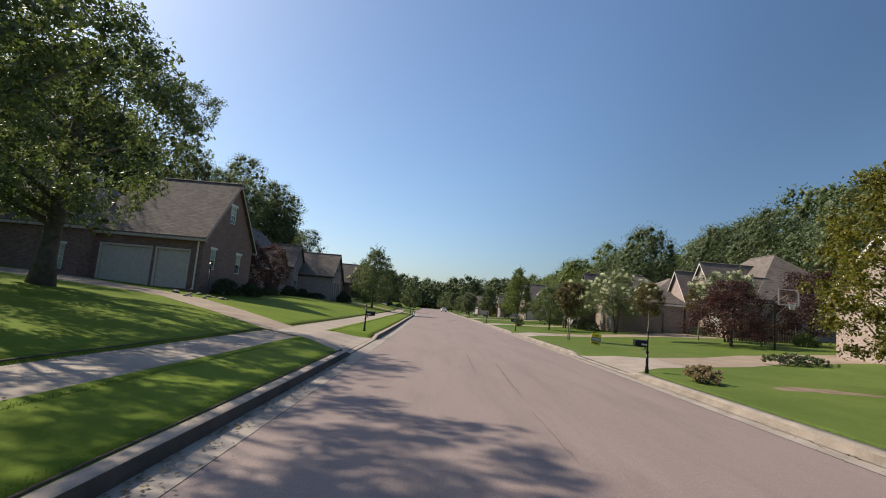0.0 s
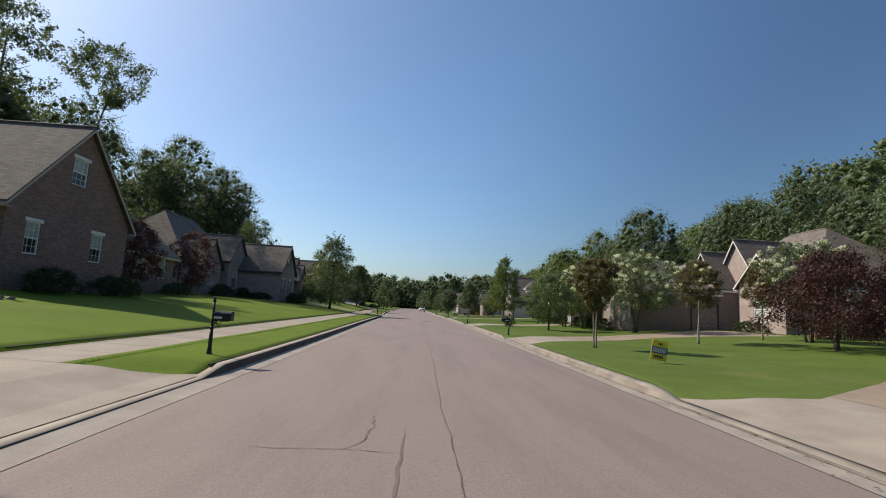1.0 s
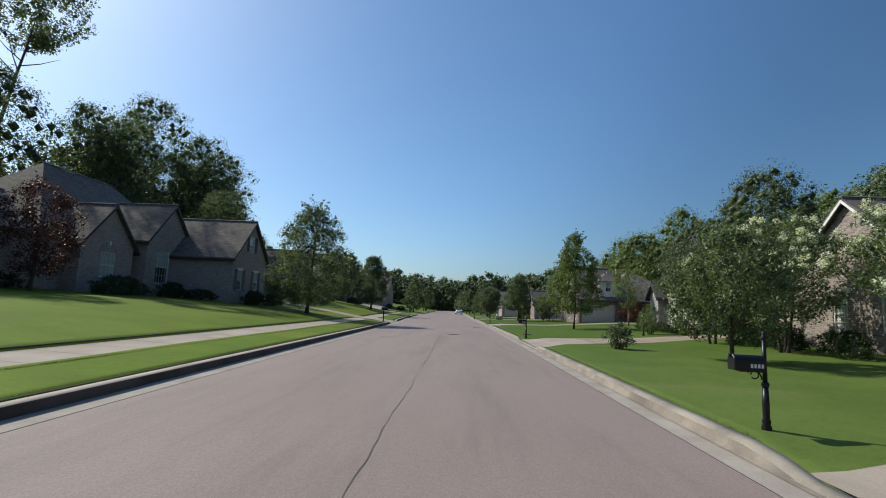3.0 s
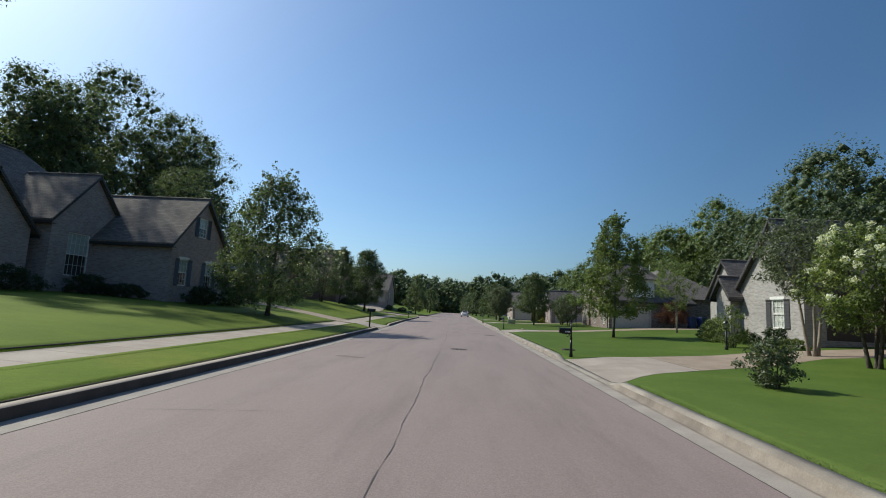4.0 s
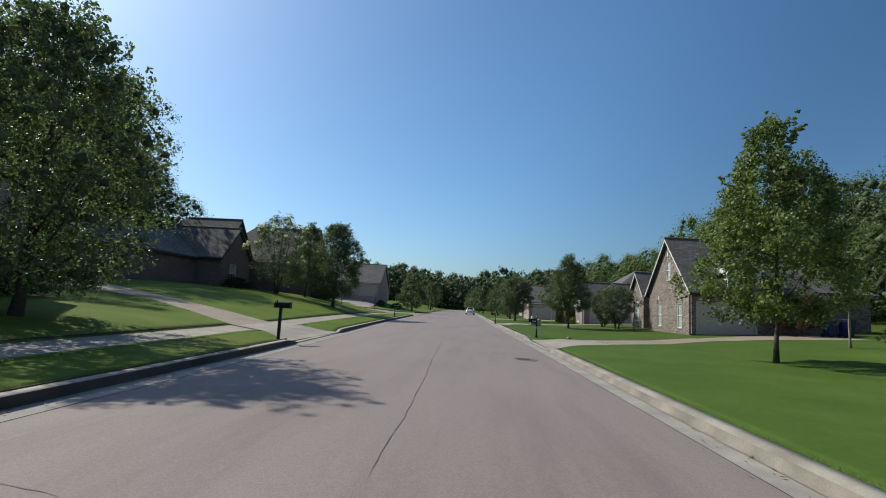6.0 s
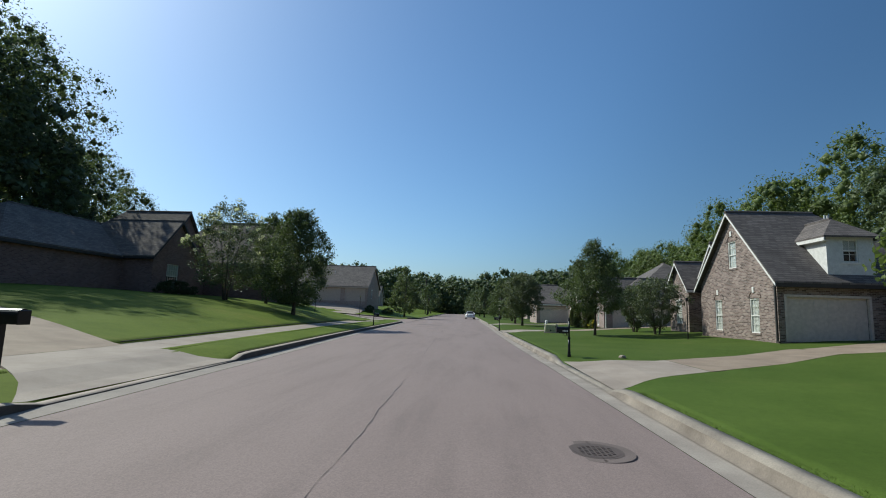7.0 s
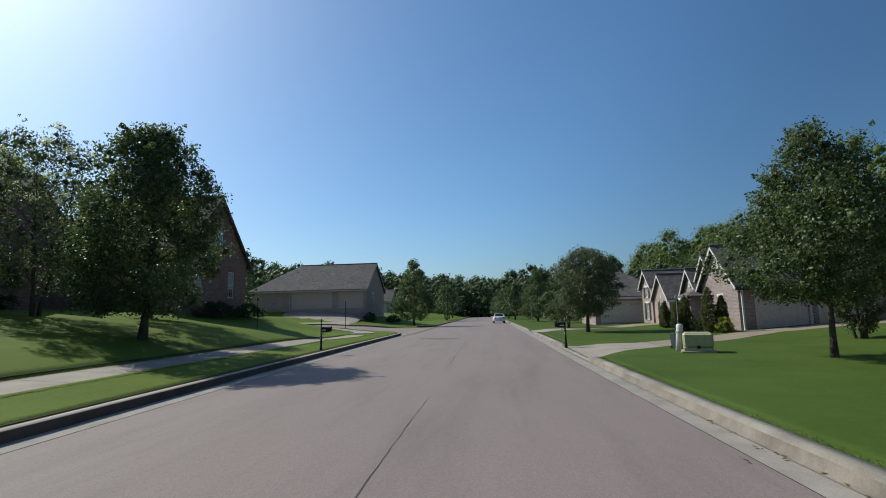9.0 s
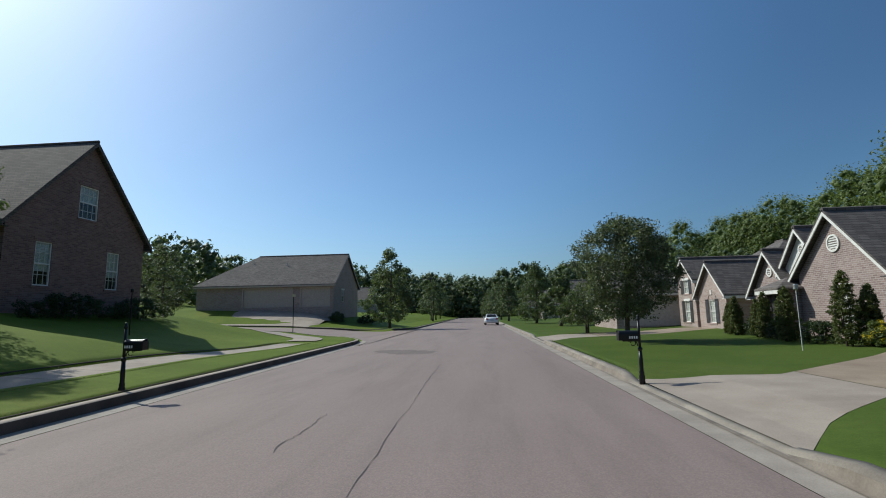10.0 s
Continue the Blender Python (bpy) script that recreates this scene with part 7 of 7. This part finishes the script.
for xa, ya, xb, yb in ((-0.9, 102.4, -0.9, 104.6), (-0.2, 60.5, -0.9, 58.0), (0.55, 16.6, 0.7, 18.2)):
    pts, off = [], 0.0
    for i in range(25):
        off = 0.9 * off + rc.uniform(-0.04, 0.04)
        pts.append((xa + (xb - xa) * i / 24 + off, ya + (yb - ya) * i / 24))
    ribbon("crack", pts, 0.011, "tar", 0.005, road, rc, 0.6)
for xa, ya, xb, yb, w in ((1.12, 17.5, 1.04, 11.9, 0.03), (1.85, 15.0, 1.69, 8.9, 0.04), (-1.6, 56.6, -0.6, 56.1, 0.28), (-3.2, 117.5, -0.8, 115.5, 1.6), (2.1, 29.8, 2.3, 29.9, 0.05)):
    pts = [(xa + (xb - xa) * i / 20 + rc.uniform(-0.02, 0.02), ya + (yb - ya) * i / 20) for i in range(21)]
    ribbon("stain", pts, w, "patch", 0.003, road, rc, 0.3)


def manhole(x, y, r, collar):
    root = thing("manhole_cover", (x, y, road_z(x, y)), "rusty round cast-iron manhole cover set in the asphalt", "manhole cover")
    bm = bmesh.new()
    add_lathe(bm, [(r + 0.05, -0.05), (r + 0.05, 0.006), (r + 0.01, 0.008), (r + 0.005, -0.01)], 32)
    part("rim", bm, "cast_iron", root)
    bm = bmesh.new()
    add_lathe(bm, [(r, -0.05), (r, 0.004), (r - 0.01, 0.006)], 32)
    n = int(r / 0.055)
    for i in range(-n, n + 1):
        for j in range(-n, n + 1):
            px, py = i * 0.055, j * 0.055
            if px * px + py * py < (r - 0.05) ** 2:
                add_box(bm, px - 0.017, px + 0.017, py - 0.017, py + 0.017, 0.005, 0.013)
    part("cover", bm, "cast_iron", root)
    if collar:
        bm = bmesh.new()
        add_lathe(bm, [(r + 0.2, -0.03), (r + 0.17, 0.0035), (r + 0.055, 0.005), (r + 0.05, -0.02)], 24)
        part("collar", bm, "patch", root, "dark asphalt patch ring")


manhole(2.0, 60.9, 0.28, False)
manhole(3.7, 74.0, 0.25, True)

lid = thing("meter_lid", (6.35, 62.0, zland(6.35, 62.0) + 0.015), "oval dark iron water meter lid in the lawn", "meter lid")
bm = bmesh.new()
bmesh.ops.create_cone(bm, cap_ends=True, segments=24, radius1=0.24, radius2=0.23, depth=0.05)
bmesh.ops.scale(bm, vec=(1.2, 0.8, 1), verts=bm.verts)
part("cover", bm, "cast_iron", lid)
bm = bmesh.new()
for k in range(5):
    add_box(bm, -0.18, 0.18, -0.12 + k * 0.055, -0.1 + k * 0.055, 0.024, 0.034)
part("ribs", bm, "cast_iron", lid)


# bare dry soil worn through the lawn
def soil_patch(x, y, rx, ry, seed):
    rs = random.Random(seed)
    bm = bmesh.new()
    ring, inner = [], []
    for k in range(36):
        a = 2 * math.pi * k / 36
        w = 1 + 0.22 * math.sin(3 * a + seed) + 0.12 * math.sin(7 * a) + rs.uniform(-0.08, 0.08)
        for s, dz, rows in ((1.0, -0.05, ring), (0.8, 0.006, inner)):
            px, py = x + rx * w * s * math.cos(a), y + ry * w * s * math.sin(a)
            rows.append(bm.verts.new((px, py, zland(px, py) + dz + 0.03 * noise.noise(Vector((px * 0.25, py * 0.25, 3))))))
    for k in range(36):
        bm.faces.new((ring[k], ring[(k + 1) % 36], inner[(k + 1) % 36], inner[k]))
    bm.faces.new(inner)
    tagged(from_bm("soil_patch", bm, "soil"), "bare dry brown soil worn through the lawn", "soil", kind="structure")


soil_patch(10.6, 13.3, 1.7, 0.6, 3)


# ---- grass: mown blades near the road ----
def grass():
    rg = np.random.default_rng(41)
    xs, ys, wide = [], [], []
    for side, d0, d1, n, w0 in ((-1, 0.17, 0.36, 60000, 0.005), (-1, 1.72, 1.84, 40000, 0.005), (-1, 3.46, 3.7, 50000, 0.006), (1, 0.17, 0.3, 60000, 0.004)):
        y = -4 + 126 * rg.random(n)
        dd = d0 + (d1 - d0) * rg.random(n) ** 1.8
        xs.append(kerb_left(y) - dd if side < 0 else tar_right(y) + GUTTER + dd)
        ys.append(y)
        wide.append(np.full(n, w0))
    x, y, w = np.concatenate(xs), np.concatenate(ys), np.concatenate(wide)
    keep = ~in_drive(x, y) & ~in_side(x, y)
    x, y, w = x[keep], y[keep], w[keep]
    n = len(x)
    z = ground_z(x, y)[0] - 0.012
    a = rg.random(n) * 6.28
    hh = 0.016 + 0.018 * rg.random(n)
    w = w * (0.7 + 0.7 * rg.random(n))
    lean = rg.normal(size=(n, 2)) * 0.014
    base = np.stack([x, y, z], 1)
    o = np.stack([np.cos(a) * w, np.sin(a) * w, np.zeros(n)], 1)
    v = np.stack([base - o, base + o, base + np.stack([lean[:, 0], lean[:, 1], hh], 1)], 1).reshape(-1, 3)
    ob = from_mesh("grass", mesh_np("grass", v, np.arange(n * 3).reshape(n, 3)), "blade")
    tagged(ob, "short trimmed grass blades edging kerb and footpath", "grass", kind="stuff")


grass()


# dry leaves and grit washed into the gutters and under the oak
def leaf_litter():
    rl = np.random.default_rng(52)
    pts = []
    for side, y0, y1, n in ((-1, 1, 13, 420), (-1, 60, 73, 120), (1, 6, 30, 160), (1, 60, 66, 40), (1, 84, 100, 90)):
        y = y0 + (y1 - y0) * rl.random(n)
        off = np.abs(rl.normal(size=n)) * 0.16
        x = kerb_left(y) + 0.05 + off if side < 0 else tar_right(y) + GUTTER - 0.08 - off
        pts.append(np.stack([x, y, np.full(n, -0.006)], 1))
    n = 160
    x, y = -7 + 3 * rl.random(n), 4 + 9 * rl.random(n)
    pts.append(np.stack([x, y, land(x, y) + 0.01], 1))
    pos = np.concatenate(pts)
    n = len(pos)
    a, s = rl.random(n) * 6.28, 0.018 + 0.022 * rl.random(n)
    dx, dy = np.cos(a) * s, np.sin(a) * s
    lift = rl.random(n) * 0.014
    z = np.zeros(n)
    v = np.stack([pos + np.stack([-dx, -dy, z], 1), pos + np.stack([dy * 0.5, -dx * 0.5, lift], 1), pos + np.stack([dx, dy, z + 0.006], 1), pos + np.stack([-dy * 0.5, dx * 0.5, lift], 1)], 1).reshape(-1, 3)
    ob = from_mesh("leaf_litter", mesh_np("leaf_litter", v, np.arange(n * 4).reshape(n, 4)), "leaf_myrtle")
    tagged(ob, "scattered dry brown leaves in the gutters", "leaves", kind="stuff")


leaf_litter()
